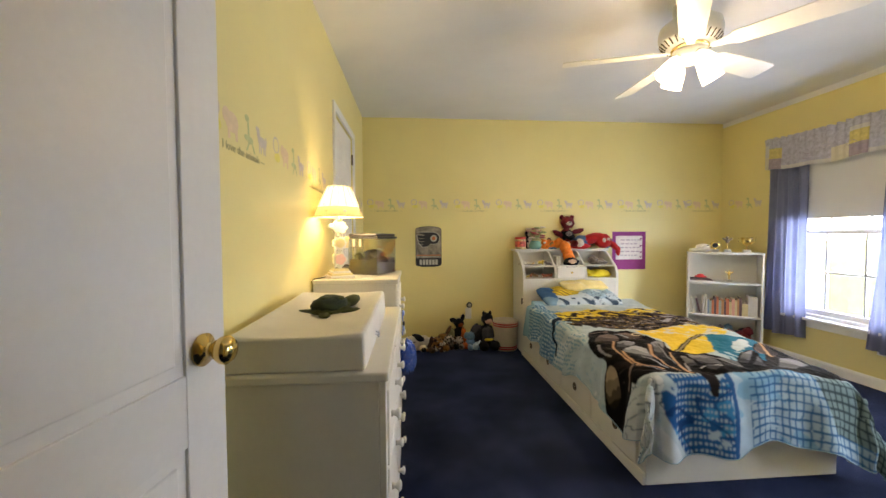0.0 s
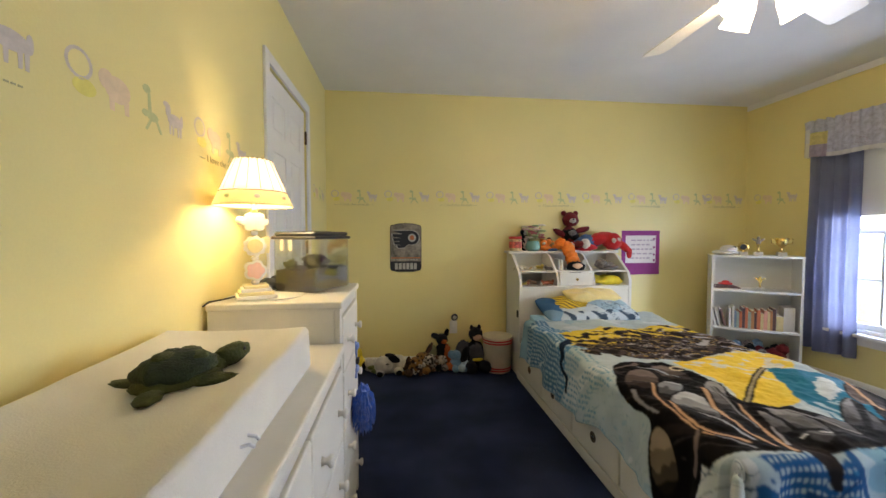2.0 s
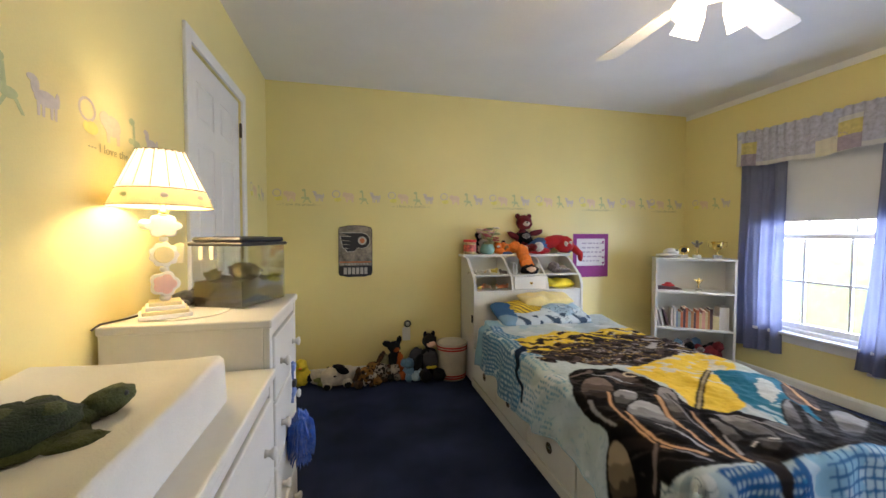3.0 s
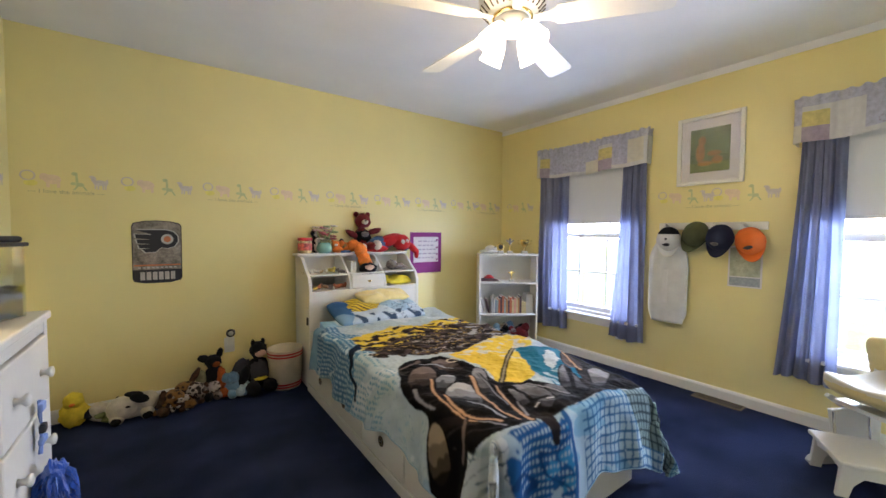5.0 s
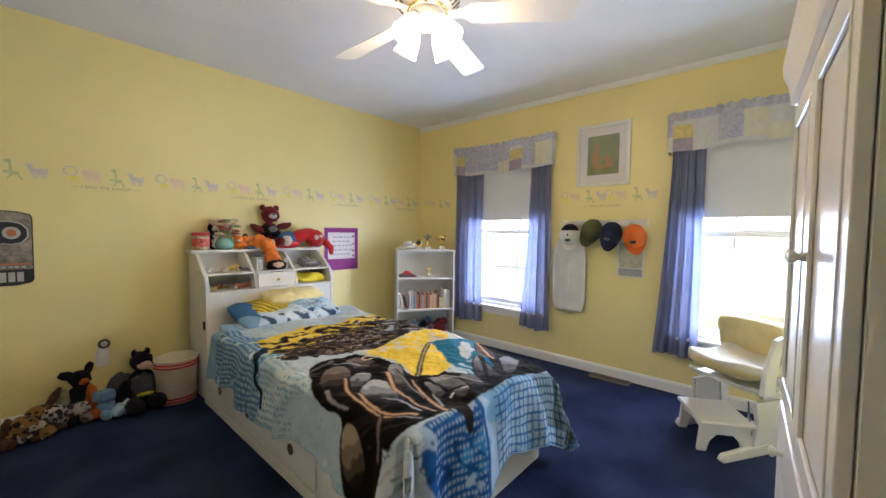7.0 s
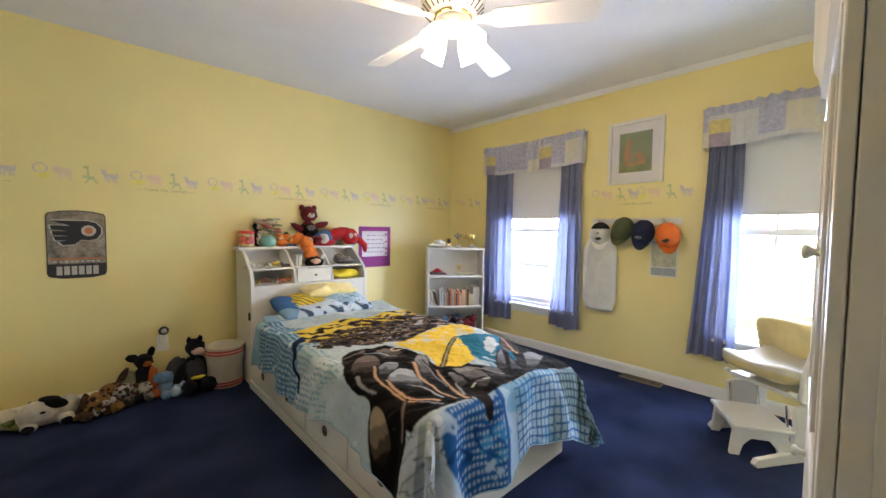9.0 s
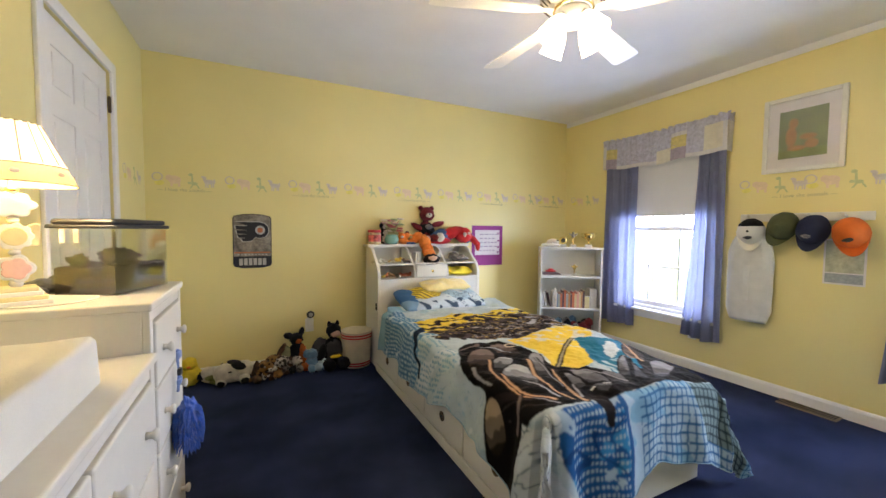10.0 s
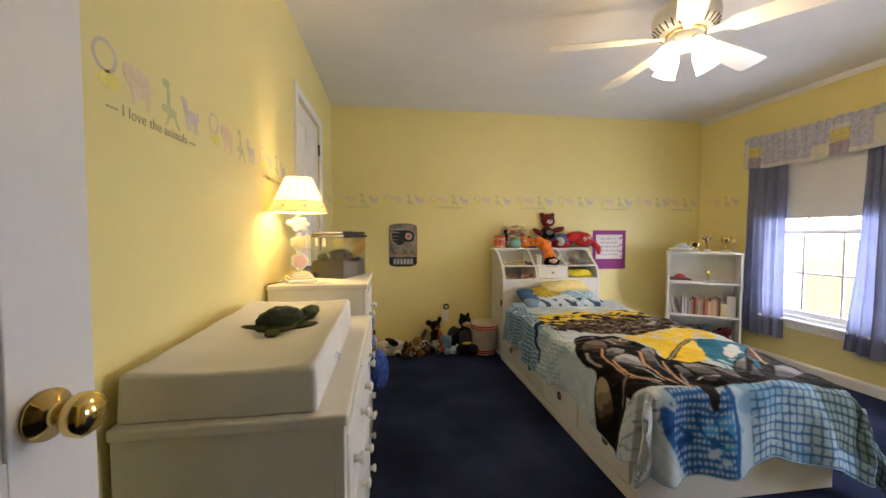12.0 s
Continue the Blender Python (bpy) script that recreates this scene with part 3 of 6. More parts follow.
# small animal tank
TANKG = glass("clear plastic", (0.93, 0.95, 0.92), 0.05)
SOIL = material("brown bedding", (0.055, 0.034, 0.022), 0.95, vary=0.6, scale=40, grain=200, bump=1.0)
ROCK = material("dark driftwood", (0.06, 0.045, 0.04), 0.9, vary=0.6, scale=30, grain=160, bump=1.0)
tank = thing("pet_tank", pose(0.285, 3.01, 0.965, 0, 0, -22), "clear plastic pet tank with black lid and brown bedding", "pet tank")
tw, td, th = 0.092, 0.122, 0.212
for side in (-1, 1):
    xo, xi, yo, yi = side * tw, side * (tw - 0.003), side * td, side * (td - 0.003)
    part("tank_wall", box(min(xo, xi), max(xo, xi), -td, td, 0.002, th), TANKG, tank, "clear plastic wall")
    part("tank_wall", box(-tw + 0.003, tw - 0.003, min(yo, yi), max(yo, yi), 0.002, th), TANKG, tank, "clear plastic wall")
bm = bmesh.new()
bmesh.ops.create_grid(bm, x_segments=16, y_segments=20, size=1)
for v in bm.verts:
    x, y = v.co.x * (tw - 0.005), v.co.y * (td - 0.005)
    v.co = Vector((x, y, 0.088 + 0.014 * noise.noise(Vector((x * 30, y * 30, 1)))))
ext = bmesh.ops.extrude_face_region(bm, geom=bm.faces[:])
for g in ext["geom"]:
    if isinstance(g, bmesh.types.BMVert):
        g.co.z = 0.003
part("bedding", bm, SOIL, tank, "dark brown bedding")
part("driftwood", blob((0.03, -0.02, 0.112), (0.045, 0.06, 0.03), (0, 10, 20), 0.5, 18), ROCK, tank, smooth=True)
part("driftwood", blob((-0.04, 0.05, 0.108), (0.03, 0.05, 0.025), (0, 0, 60), 0.5, 18), ROCK, tank, smooth=True)
part("leaf_clump", blob((-0.055, -0.07, 0.104), (0.02, 0.03, 0.018), (0, 0, 0), 0.6, 14), TURTLE2, tank, smooth=True)
bm = box(-tw - 0.008, tw + 0.008, -td - 0.008, td + 0.008, th - 0.006, th + 0.006, 0.004)
box(-tw, tw, -td, td, th + 0.006, th + 0.024, 0.008, bm=bm)
lid = part("lid", bm, BLACK, tank, "black plastic lid")
for i in range(9):
    part("lid_slot", box(-0.06 + i * 0.013, -0.054 + i * 0.013, -0.06, 0.06, th + 0.0235, th + 0.026, 0.001), BLACK, lid)
for x in (-0.06, -0.02):
    part("latch", box(x, x + 0.015, -td - 0.006, -td, th - 0.05, th - 0.006, 0.002), CREAM, tank, "cream clip latch")

# ornaments hanging on the chest's knobs
BLUEFUR = material("bright blue fur", (0.01, 0.08, 0.40), 0.9, vary=0.5, scale=40, grain=300, bump=1.0, sheen=0.5)
fur = bmesh.new()
blob((0, 0, 0), (0.035, 0.045, 0.085), (0, 0, 0), 0.25, 18, fur)
rng = random.Random(5)
for i in range(240):
    a, z = rng.uniform(0, 6.28), rng.uniform(-0.08, 0.06)
    s = math.sqrt(max(0.05, 1 - (z / 0.09) ** 2))
    p = Vector((0.034 * s * math.cos(a), 0.044 * s * math.sin(a), z))
    tube([p, p + Vector((0.012 * math.cos(a), 0.012 * math.sin(a), -0.012)), p + Vector((0.016 * math.cos(a), 0.016 * math.sin(a), -0.032))], [0.0035, 0.003, 0.0008], 4, fur)
tagged(part("hanging_fur_toy", fur, BLUEFUR, None, smooth=False, m=pose(0.490, 2.93, 0.50)), "bright blue shaggy toy hanging from the chest's knob", "soft toy")
BLUEP = material("soft blue felt", (0.22, 0.32, 0.62), 0.9, vary=0.3, scale=40)
hang = thing("door_hanger", pose(0.459, 2.96, 0.66), "small blue and black ribbon ornament on a drawer knob", "ornament")
part("ribbon", tube([(0, 0, -0.06), (0.004, 0.004, 0.0), (0, 0.008, 0.05), (0.002, 0.0, 0.09)], 0.005, 6), BLUEP, hang)
part("bow", box(0.0, 0.012, -0.018, 0.018, 0.06, 0.085, 0.004), BLUEP, hang)
part("charm", box(0.0, 0.014, -0.014, 0.014, 0.0, 0.024, 0.004), BLACK, hang, "black square charm")
part("bow", box(0.0, 0.012, -0.024, 0.024, -0.03, -0.012, 0.004), BLUEP, hang)

# ---- the bed ----
BX0, BX1, BYF, BYH = 1.612, 2.600, 2.405, 4.40
bed = thing("bed_frame", pose(0, 0, 0), "white wooden storage bed with drawers and a bookcase headboard", "bed")
part("foot_panel", box(BX0, BX1, BYF, BYF + 0.02, 0.0, 0.30, 0.003), WHITE, bed)
part("side_rail", box(BX1 - 0.02, BX1, BYF + 0.02, BYH, 0.0, 0.30, 0.003), WHITE, bed)
part("platform", box(BX0 + 0.02, BX1 - 0.02, BYF + 0.02, BYH, 0.255, 0.28), WHITE, bed)
bm = box(BX0, BX0 + 0.02, BYF + 0.02, BYH, 0.262, 0.30, 0.003)
box(BX0, BX0 + 0.02, BYF + 0.02, BYH, 0.0, 0.062, 0.003, bm=bm)
box(BX0, BX0 + 0.02, BYF + 0.02, BYF + 0.06, 0.062, 0.262, 0.003, bm=bm)
box(BX0, BX0 + 0.02, BYH - 0.06, BYH, 0.062, 0.262, 0.003, bm=bm)
part("side_frame", bm, WHITE, bed)
part("toe_board", box(BX0 - 0.016, BX0 - 0.002, BYF + 0.0, BYH, 0.0, 0.058, 0.004), WHITE, bed)
span = (BYH - 0.06 - BYF - 0.06) / 4
for i in range(4):
    a = BYF + 0.06 + span * i
    dr = part("drawer", box(BX0 - 0.012, BX0 + 0.012, a + 0.006, a + span - 0.006, 0.067, 0.257, 0.004), WHITE, bed)
for y in (2.655, 3.160, 3.665, 4.10):
    pull = part("pull", lathe([(0.024, 0), (0.027, 0.002), (0.026, 0.005), (0.019, 0.004), (0.016, 0.001), (0, 0.001)], 20, pose(BX0 - 0.012, y, 0.172, 0, -90, 0)), DARKM, bed, "round recessed metal pull", True)
    part("pull_grip", box(BX0 - 0.019, BX0 - 0.013, y - 0.018, y + 0.018, 0.168, 0.176, 0.002), CHROME, pull)
# headboard with slanted cheeks
HX0, HX1 = 1.614, 2.600
cheek = [(4.40, 0.0), (4.78, 0.0), (4.78, 1.018), (4.650, 1.018), (4.60, 1.000), (4.43, 0.865), (4.40, 0.80)]
turn = Matrix(((0, 1, 0, 0), (1, 0, 0, 0), (0, 0, 1, 0), (0, 0, 0, 1)))
for a, b in ((HX0, HX0 + 0.024), (HX1 - 0.024, HX1)):
    part("side_cheek", prism(cheek, a, b, 0.002, m=turn), WHITE, bed)
upper = [(4.41, 0.755), (4.76, 0.755), (4.76, 1.018), (4.655, 1.018), (4.605, 1.000), (4.44, 0.865), (4.41, 0.80)]
for a, b in ((1.945, 1.963), (2.262, 2.280)):
    part("divider", prism(upper, a, b, 0.002, m=turn), WHITE, bed)
part("headboard_top", box(HX0 - 0.022, HX1 + 0.022, 4.635, 4.79, 1.019, 1.040, 0.005), WHITE, bed)
part("headboard_panel", box(HX0 + 0.024, HX1 - 0.024, 4.405, 4.425, 0.0, 0.735, 0.002), WHITE, bed)
part("headboard_shelf", box(HX0 + 0.024, HX1 - 0.024, 4.402, 4.76, 0.735, 0.754, 0.002), WHITE, bed)
part("headboard_back", box(HX0 + 0.024, HX1 - 0.024, 4.761, 4.775, 0.3, 1.018), WHITE, bed)
for a, b in ((HX0 + 0.025, 1.944), (1.964, 2.261), (2.281, HX1 - 0.025)):
    part("cubby_shelf", box(a, b, 4.435, 4.76, 0.868, 0.880, 0.002), WHITE, bed)
hd = part("headboard_drawer", box(1.967, 2.258, 4.408, 4.43, 0.758, 0.866, 0.003), WHITE, bed)
part("drawer_knob", lathe(turned_knob(0.011, 0.022), 14, pose(2.112, 4.408, 0.812, 90, 0, 0)), BRASS, hd, smooth=True)
part("bed_lamp_switch", box(HX0 - 0.012, HX0 - 0.001, 4.41, 4.44, 0.50, 0.56, 0.004), BLACK, bed, "black plastic clip")

mat = thing("mattress", pose(0, 0, 0), "white mattress, mostly hidden by the bedding", "mattress")
part("mattress_body", box(BX0 + 0.02, BX1 - 0.09, BYF + 0.04, BYH - 0.005, 0.281, 0.462, 0.03, seg=4), FABRIC_W, mat, smooth=True)

# ---- the comforter: draped sheet with a printed comic pattern ----
QX0, QX1, QY0, QY1, QZ = 1.612, 2.597, 2.375, 4.14, 0.545


def inside(px, py, poly):
    """Which points lie in the polygon."""
    res = np.zeros(px.shape, bool)
    n = len(poly)
    for i in range(n):
        (x0, y0), (x1, y1) = poly[i], poly[(i + 1) % n]
        cut = ((y0 > py) != (y1 > py)) & (px < (x1 - x0) * (py - y0) / (y1 - y0 + 1e-12) + x0)
        res ^= cut
    return res


def wobble(px, py, f, s):
    return (np.sin(px * f + 1.7 * np.sin(py * f * 0.7 + s)) + np.sin(py * f * 1.3 + 2.1 * np.sin(px * f * 0.5 + s * 2)) + 0.6 * np.sin((px + py) * f * 2.1 + s * 3)) / 2.6


def near_line(px, py, pts, w):
    """Points within w of a polyline; w may taper from the first to the last value."""
    hit = np.zeros(px.shape, bool)
    n = len(pts) - 1
    w0, w1 = w if isinstance(w, tuple) else (w, w)
    for i in range(n):
        (ax, ay), (bx, by) = pts[i], pts[i + 1]
        L = (bx - ax) ** 2 + (by - ay) ** 2 + 1e-12
        t = np.clip(((px - ax) * (bx - ax) + (py - ay) * (by - ay)) / L, 0, 1)
        d = np.hypot(px - ax - t * (bx - ax), py - ay - t * (by - ay))
        hit |= d < w0 + (w1 - w0) * (i + t) / n
    return hit


def arc(cx, cy, rx, ry, a0, a1, n=10):
    return [(cx + rx * math.cos(radians(a0 + (a1 - a0) * i / n)), cy + ry * math.sin(radians(a0 + (a1 - a0) * i / n))) for i in range(n + 1)]


def rounded(pts, closed=True):
    """The same line with its corners cut twice."""
    for _ in range(2):
        out = [] if closed else [pts[0]]
        for i in range(len(pts) if closed else len(pts) - 1):
            (ax, ay), (bx, by) = pts[i], pts[(i + 1) % len(pts)]
            out += [(0.75 * ax + 0.25 * bx, 0.75 * ay + 0.25 * by), (0.25 * ax + 0.75 * bx, 0.25 * ay + 0.75 * by)]
        pts = out if closed else out + [pts[-1]]
    return pts


def comic_print(px, py):
    """Colours of the printed cloth at points of its flat plan."""
    c = np.zeros(px.shape + (3,))
    pale, mid, blue, deep = (0.43, 0.51, 0.53), (0.085, 0.19, 0.30), (0.012, 0.09, 0.25), (0.008, 0.017, 0.035)
    ink, dark, peach = np.array((0.007, 0.006, 0.006)), (0.020, 0.015, 0.014), (0.50, 0.30, 0.17)
    yellow, teal = (0.72, 0.51, 0.06), (0.015, 0.15, 0.24)
    w1, w2, w3, w4 = wobble(px, py, 9, 0.3), wobble(px, py, 21, 1.1), wobble(px, py, 47, 2.2), wobble(px, py, 83, 0.7)
    c[:] = pale
    c[w1 + 0.5 * w2 > 0.5] = (0.56, 0.61, 0.62)
    c[w1 + 0.6 * w3 < -0.75] = (0.34, 0.46, 0.52)
    c[(np.abs(w2 + 0.4 * w4) < 0.035) & (px < 1.6)] = (0.30, 0.40, 0.44)
    # rows like lettering down the long side
    gy = np.sin((px + 0.004 * w3) * 2 * math.pi / 0.030)
    rows = (gy > 0.1) & (np.sin(py * 2 * math.pi / 0.019 + 5 * w2 + 3 * w3) > -0.4) & (w4 > -0.75)
    town = (py > 3.40 + 0.06 * w2) & (px < 1.66 + 0.05 * w1)
    c[town] = mid
    c[town & (w1 + 0.3 * w3 > 0.1)] = (0.07, 0.20, 0.33)
    c[town & rows] = (0.42, 0.54, 0.60)
    c[town & (w2 - 0.6 * w3 > 0.9)] = (0.48, 0.58, 0.62)
    low = (py > 2.95) & (py < 3.44) & (px < 1.60) & (w2 + 0.6 * w1 + 0.3 * w3 > 0.05)
    c[low & rows] = (0.14, 0.30, 0.40)
    c[near_line(px + 0.006 * w3, py, [(1.64, 3.58), (1.56, 3.52), (1.50, 3.44), (1.46, 3.46), (1.40, 3.37), (1.33, 3.36)], (0.026, 0.008))] = deep
    # bold band across the chest end: yellow above, torn dark shapes below
    band = inside(px + 0.035 * w2 + 0.012 * w4, py + 0.022 * w3 + 0.008 * w4, [(1.60, 3.30), (1.64, 3.70), (1.95, 3.84), (2.40, 3.82), (2.95, 3.90), (2.95, 3.12), (2.45, 3.18), (2.05, 3.14)])
    c[band] = yellow
    c[band & (w3 + w4 > 0.95)] = (0.62, 0.56, 0.36)
    torn = np.sin((py + 0.30 * (px - 2.1)) * 44 + 4.2 * w1 + 2.2 * w2 + 1.1 * w4) + 0.5 * w3
    shade = torn + (3.70 - py) * 6.5 + 0.35 + 1.2 * (px - 2.1)
    c[band & (shade > 0.5)] = dark
    c[band & (shade > 0.9) & (w3 - 0.5 * w4 > 0.35)] = (0.07, 0.05, 0.05)
    c[band & (shade > 0.8) & (np.abs(torn - 0.1) < 0.13) & (w2 > -0.3)] = (0.42, 0.28, 0.10)
    c[band & (shade > 0.8) & (np.abs(torn + 0.55) < 0.09) & (w1 > -0.2)] = (0.40, 0.36, 0.34)
    c[band & (px > 2.3) & (shade > 0.9) & (w2 + w3 > 0.7)] = (0.34, 0.33, 0.34)
    # the figure: near-black ground with comic-shaded plates, warm rim lines and grey cape folds
    outline = [(1.63, 3.12), (1.73, 3.17), (1.91, 3.16), (1.96, 3.05), (1.97, 2.92), (1.90, 2.72), (2.02, 2.65), (2.11, 2.52), (2.27, 2.54), (2.57, 2.86), (2.95, 2.84), (2.95, 2.36), (1.66, 2.365), (1.50, 2.40), (1.29, 2.44), (1.20, 2.46), (1.20, 2.60), (1.32, 2.64), (1.41, 2.67), (1.51, 2.67), (1.49, 2.78), (1.51, 2.87), (1.54, 2.94), (1.58, 3.00)]
    body = inside(px + 0.005 * w3, py + 0.005 * w2, rounded(outline))
    c[body] = (0.006, 0.005, 0.0045)
    c[body & (w1 + 0.6 * w2 > 0.45)] = (0.015, 0.011, 0.010)
    c[body & (np.abs(w2 - 0.3 * w3) < 0.05) & (w1 > 0.0)] = (0.036, 0.030, 0.029)

    def plates(shapes):
        """Inked plates shaded in three flat steps from the first to the second point."""
        for colour, (x0, y0), (x1, y1), poly in shapes:
            poly = rounded(poly)
            x, y = px + 0.002 * w3, py + 0.003 * w2
            c[near_line(x, y, poly + poly[:1], 0.008)] = ink
            f = ((x - x0) * (x1 - x0) + (y - y0) * (y1 - y0)) / ((x1 - x0) ** 2 + (y1 - y0) ** 2) + 0.14 * w2 + 0.06 * w4
            k = np.where(f < 0.25, 0.05, np.where(f < 0.48, 0.22, np.where(f < 0.78, 0.62, 1.15)))
            full = k[..., None] * np.array(colour)
            at = inside(x, y, poly)
            c[at] = full[at]

    def strokes(items):
        for colour, width, pts in items:
            pts = rounded(pts, False)
            c[near_line(px + 0.002 * w3, py + 0.005, pts, (width[0] + 0.005, width[1] + 0.005))] = ink
            c[near_line(px + 0.002 * w3, py, pts, width)] = colour

    grey, steel, brown = (0.21, 0.21, 0.22), (0.34, 0.36, 0.38), (0.15, 0.115, 0.10)
    plates([
        (brown, (1.58, 2.80), (1.72, 3.02), [(1.66, 3.04), (1.77, 3.05), (1.74, 2.92), (1.62, 2.80), (1.54, 2.80), (1.57, 2.92)]),
        (brown, (1.80, 2.90), (1.90, 3.10), [(1.80, 3.10), (1.90, 3.12), (1.93, 3.00), (1.88, 2.88), (1.80, 2.92)]),
        (steel, (1.66, 2.76), (1.78, 2.88), [(1.71, 2.90), (1.80, 2.90), (1.78, 2.82), (1.67, 2.76), (1.64, 2.79)]),
        (steel, (1.60, 2.58), (1.77, 2.76), [(1.65, 2.76), (1.76, 2.80), (1.79, 2.72), (1.73, 2.58), (1.65, 2.54), (1.61, 2.62)]),
        (grey, (1.76, 2.55), (1.94, 2.84), [(1.95, 2.92), (1.97, 2.85), (1.86, 2.70), (1.78, 2.56), (1.74, 2.43), (1.71, 2.44), (1.75, 2.60), (1.80, 2.74)]),
        (grey, (1.84, 2.40), (2.00, 2.60), [(1.90, 2.64), (1.98, 2.63), (2.04, 2.57), (2.01, 2.46), (1.93, 2.40), (1.83, 2.39), (1.83, 2.46)]),
        (grey, (2.02, 2.38), (2.16, 2.54), [(2.03, 2.55), (2.12, 2.53), (2.19, 2.42), (2.08, 2.385), (1.98, 2.40), (2.02, 2.46)]),
        ((0.30, 0.23, 0.15), (1.34, 2.50), (1.49, 2.62), [(1.50, 2.66), (1.50, 2.59), (1.42, 2.53), (1.32, 2.55), (1.30, 2.62), (1.41, 2.66)]),
    ])
    strokes([
        (peach, (0.006, 0.004), [(1.68, 2.89), (1.60, 2.75), (1.575, 2.60), (1.58, 2.49), (1.65, 2.40)]),
        (peach, (0.005, 0.008), [(1.64, 2.73), (1.59, 2.61), (1.60, 2.50), (1.67, 2.43)]),
        (peach, (0.009, 0.005), [(1.85, 2.81), (1.76, 2.64), (1.73, 2.50), (1.735, 2.40)]),
        (peach, (0.004, 0.011), [(1.88, 2.67), (1.82, 2.55), (1.785, 2.43), (1.78, 2.385)]),
        (ink, (0.010, 0.005), [(2.06, 2.72), (2.03, 2.61), (2.02, 2.50)]),
        (ink, (0.011, 0.004), [(1.92, 2.67), (1.93, 2.58), (1.90, 2.48)]),
        (ink, (0.009, 0.005), [(1.86, 2.47), (1.92, 2.49), (1.98, 2.47)]),
        (steel, (0.003, 0.010), [(1.74, 3.10), (1.83, 3.06), (1.86, 2.97)]),
        (brown, (0.004, 0.014), [(1.62, 3.08), (1.70, 3.10), (1.76, 3.13)]),
        (grey, (0.010, 0.004), [(1.56, 2.84), (1.53, 2.76), (1.54, 2.66)]),
        (steel, (0.003, 0.007), [(1.67, 2.62), (1.70, 2.53), (1.70, 2.44)]),
        (grey, (0.004, 0.008), [(1.60, 2.47), (1.66, 2.40)]),
        (brown, (0.004, 0.012), [(1.58, 2.52), (1.52, 2.46), (1.46, 2.46)]),
        (grey, (0.006, 0.003), [(1.90, 2.82), (1.84, 2.66), (1.80, 2.52)]),
        ((0.58, 0.57, 0.54), (0.003, 0.004), [(1.875, 2.445), (1.905, 2.455)]),
        ((0.58, 0.57, 0.54), (0.003, 0.004), [(1.955, 2.455), (1.985, 2.445)]),
        ((0.34, 0.33, 0.33), (0.003, 0.006), [(1.85, 2.52), (1.80, 2.42)]),
        ((0.34, 0.33, 0.33), (0.003, 0.005), [(2.00, 2.60), (2.05, 2.50), (2.10, 2.41)]),
    ])
    # yellow block with a dark staff, and teal block
    yb = inside(px + 0.008 * w3, py + 0.008 * w2 + 0.004 * w4, [(1.96, 3.13), (2.20, 3.20), (2.53, 3.25), (2.60, 3.09), (2.40, 2.92), (2.25, 2.78), (2.12, 2.66), (2.02, 2.64), (1.92, 2.70), (1.99, 2.91)])
    c[yb] = yellow
    c[yb & (w2 + w3 + 0.5 * w4 > 0.35) & (px + py > 5.10)] = (0.56, 0.55, 0.46)
    c[yb & (np.abs(w2 - w4) < 0.03)] = (0.62, 0.40, 0.05)
    tb = inside(px + 0.008 * w3, py + 0.010 * w2, [(2.36, 3.02), (2.60, 2.90), (2.46, 2.70), (2.29, 2.52), (2.11, 2.52), (2.16, 2.70), (2.25, 2.84)])
    c[tb] = teal
    c[tb & inside(px + 0.02 * w2, py + 0.02 * w3, [(2.26, 2.68), (2.42, 2.74), (2.52, 2.88), (2.38, 2.84)])] = (0.52, 0.59, 0.60)
    c[tb & (py < 2.66) & (np.sin(px * 150 + 3 * w2) > 0.3) & (px < 2.30)] = (0.34, 0.48, 0.54)
    staff = [(2.34, 3.01), (2.20, 2.91), (2.06, 2.80), (1.93, 2.69)]
    c[near_line(px + 0.004 * w3, py, staff, 0.014)] = ink
    c[near_line(px, py, staff, 0.006)] = (0.30, 0.25, 0.14)
    c[near_line(px, py, arc(1.93, 3.06, 0.030, 0.025, 0, 300), 0.005)] = (0.62, 0.52, 0.36)
    plates([
        (grey, (2.08, 2.42), (2.34, 2.64), [(2.40, 2.70), (2.26, 2.52), (2.20, 2.41), (2.07, 2.39), (2.13, 2.52), (2.28, 2.64)]),
        (brown, (2.56, 2.60), (2.36, 2.66), [(2.56, 2.84), (2.58, 2.72), (2.47, 2.64), (2.40, 2.58), (2.38, 2.68), (2.46, 2.76)]),
        (grey, (2.20, 2.40), (2.46, 2.56), [(2.58, 2.60), (2.50, 2.48), (2.28, 2.405), (2.20, 2.41), (2.34, 2.49), (2.44, 2.60)]),
    ])
    strokes([
        (peach, (0.005, 0.009), [(2.58, 2.86), (2.47, 2.70), (2.40, 2.60)]),
        (ink, (0.012, 0.004), [(2.52, 2.50), (2.36, 2.43), (2.22, 2.39)]),
        (ink, (0.010, 0.004), [(2.36, 2.66), (2.26, 2.56), (2.14, 2.46)]),
    ])
    # foot end: blue streets seen from above
    foot = (py < 2.362 + 0.004 * w3) & (px > 1.50 + 0.6 * (2.36 - py))
    c[foot] = (0.36, 0.48, 0.56)
    f2 = foot & (px > 1.56) & (px < 1.93 + 0.02 * w2)
    c[f2] = blue
    c[f2 & (w1 + w3 * 0.5 > 0.3)] = (0.03, 0.22, 0.44)
    win = (np.sin(px * 2 * math.pi / 0.019 + 2.2 * w1 + 0.5 * w3) > -0.2) & (np.sin(py * 2 * math.pi / 0.030 + 2 * w1 + 0.8 * w2) > 0.15)
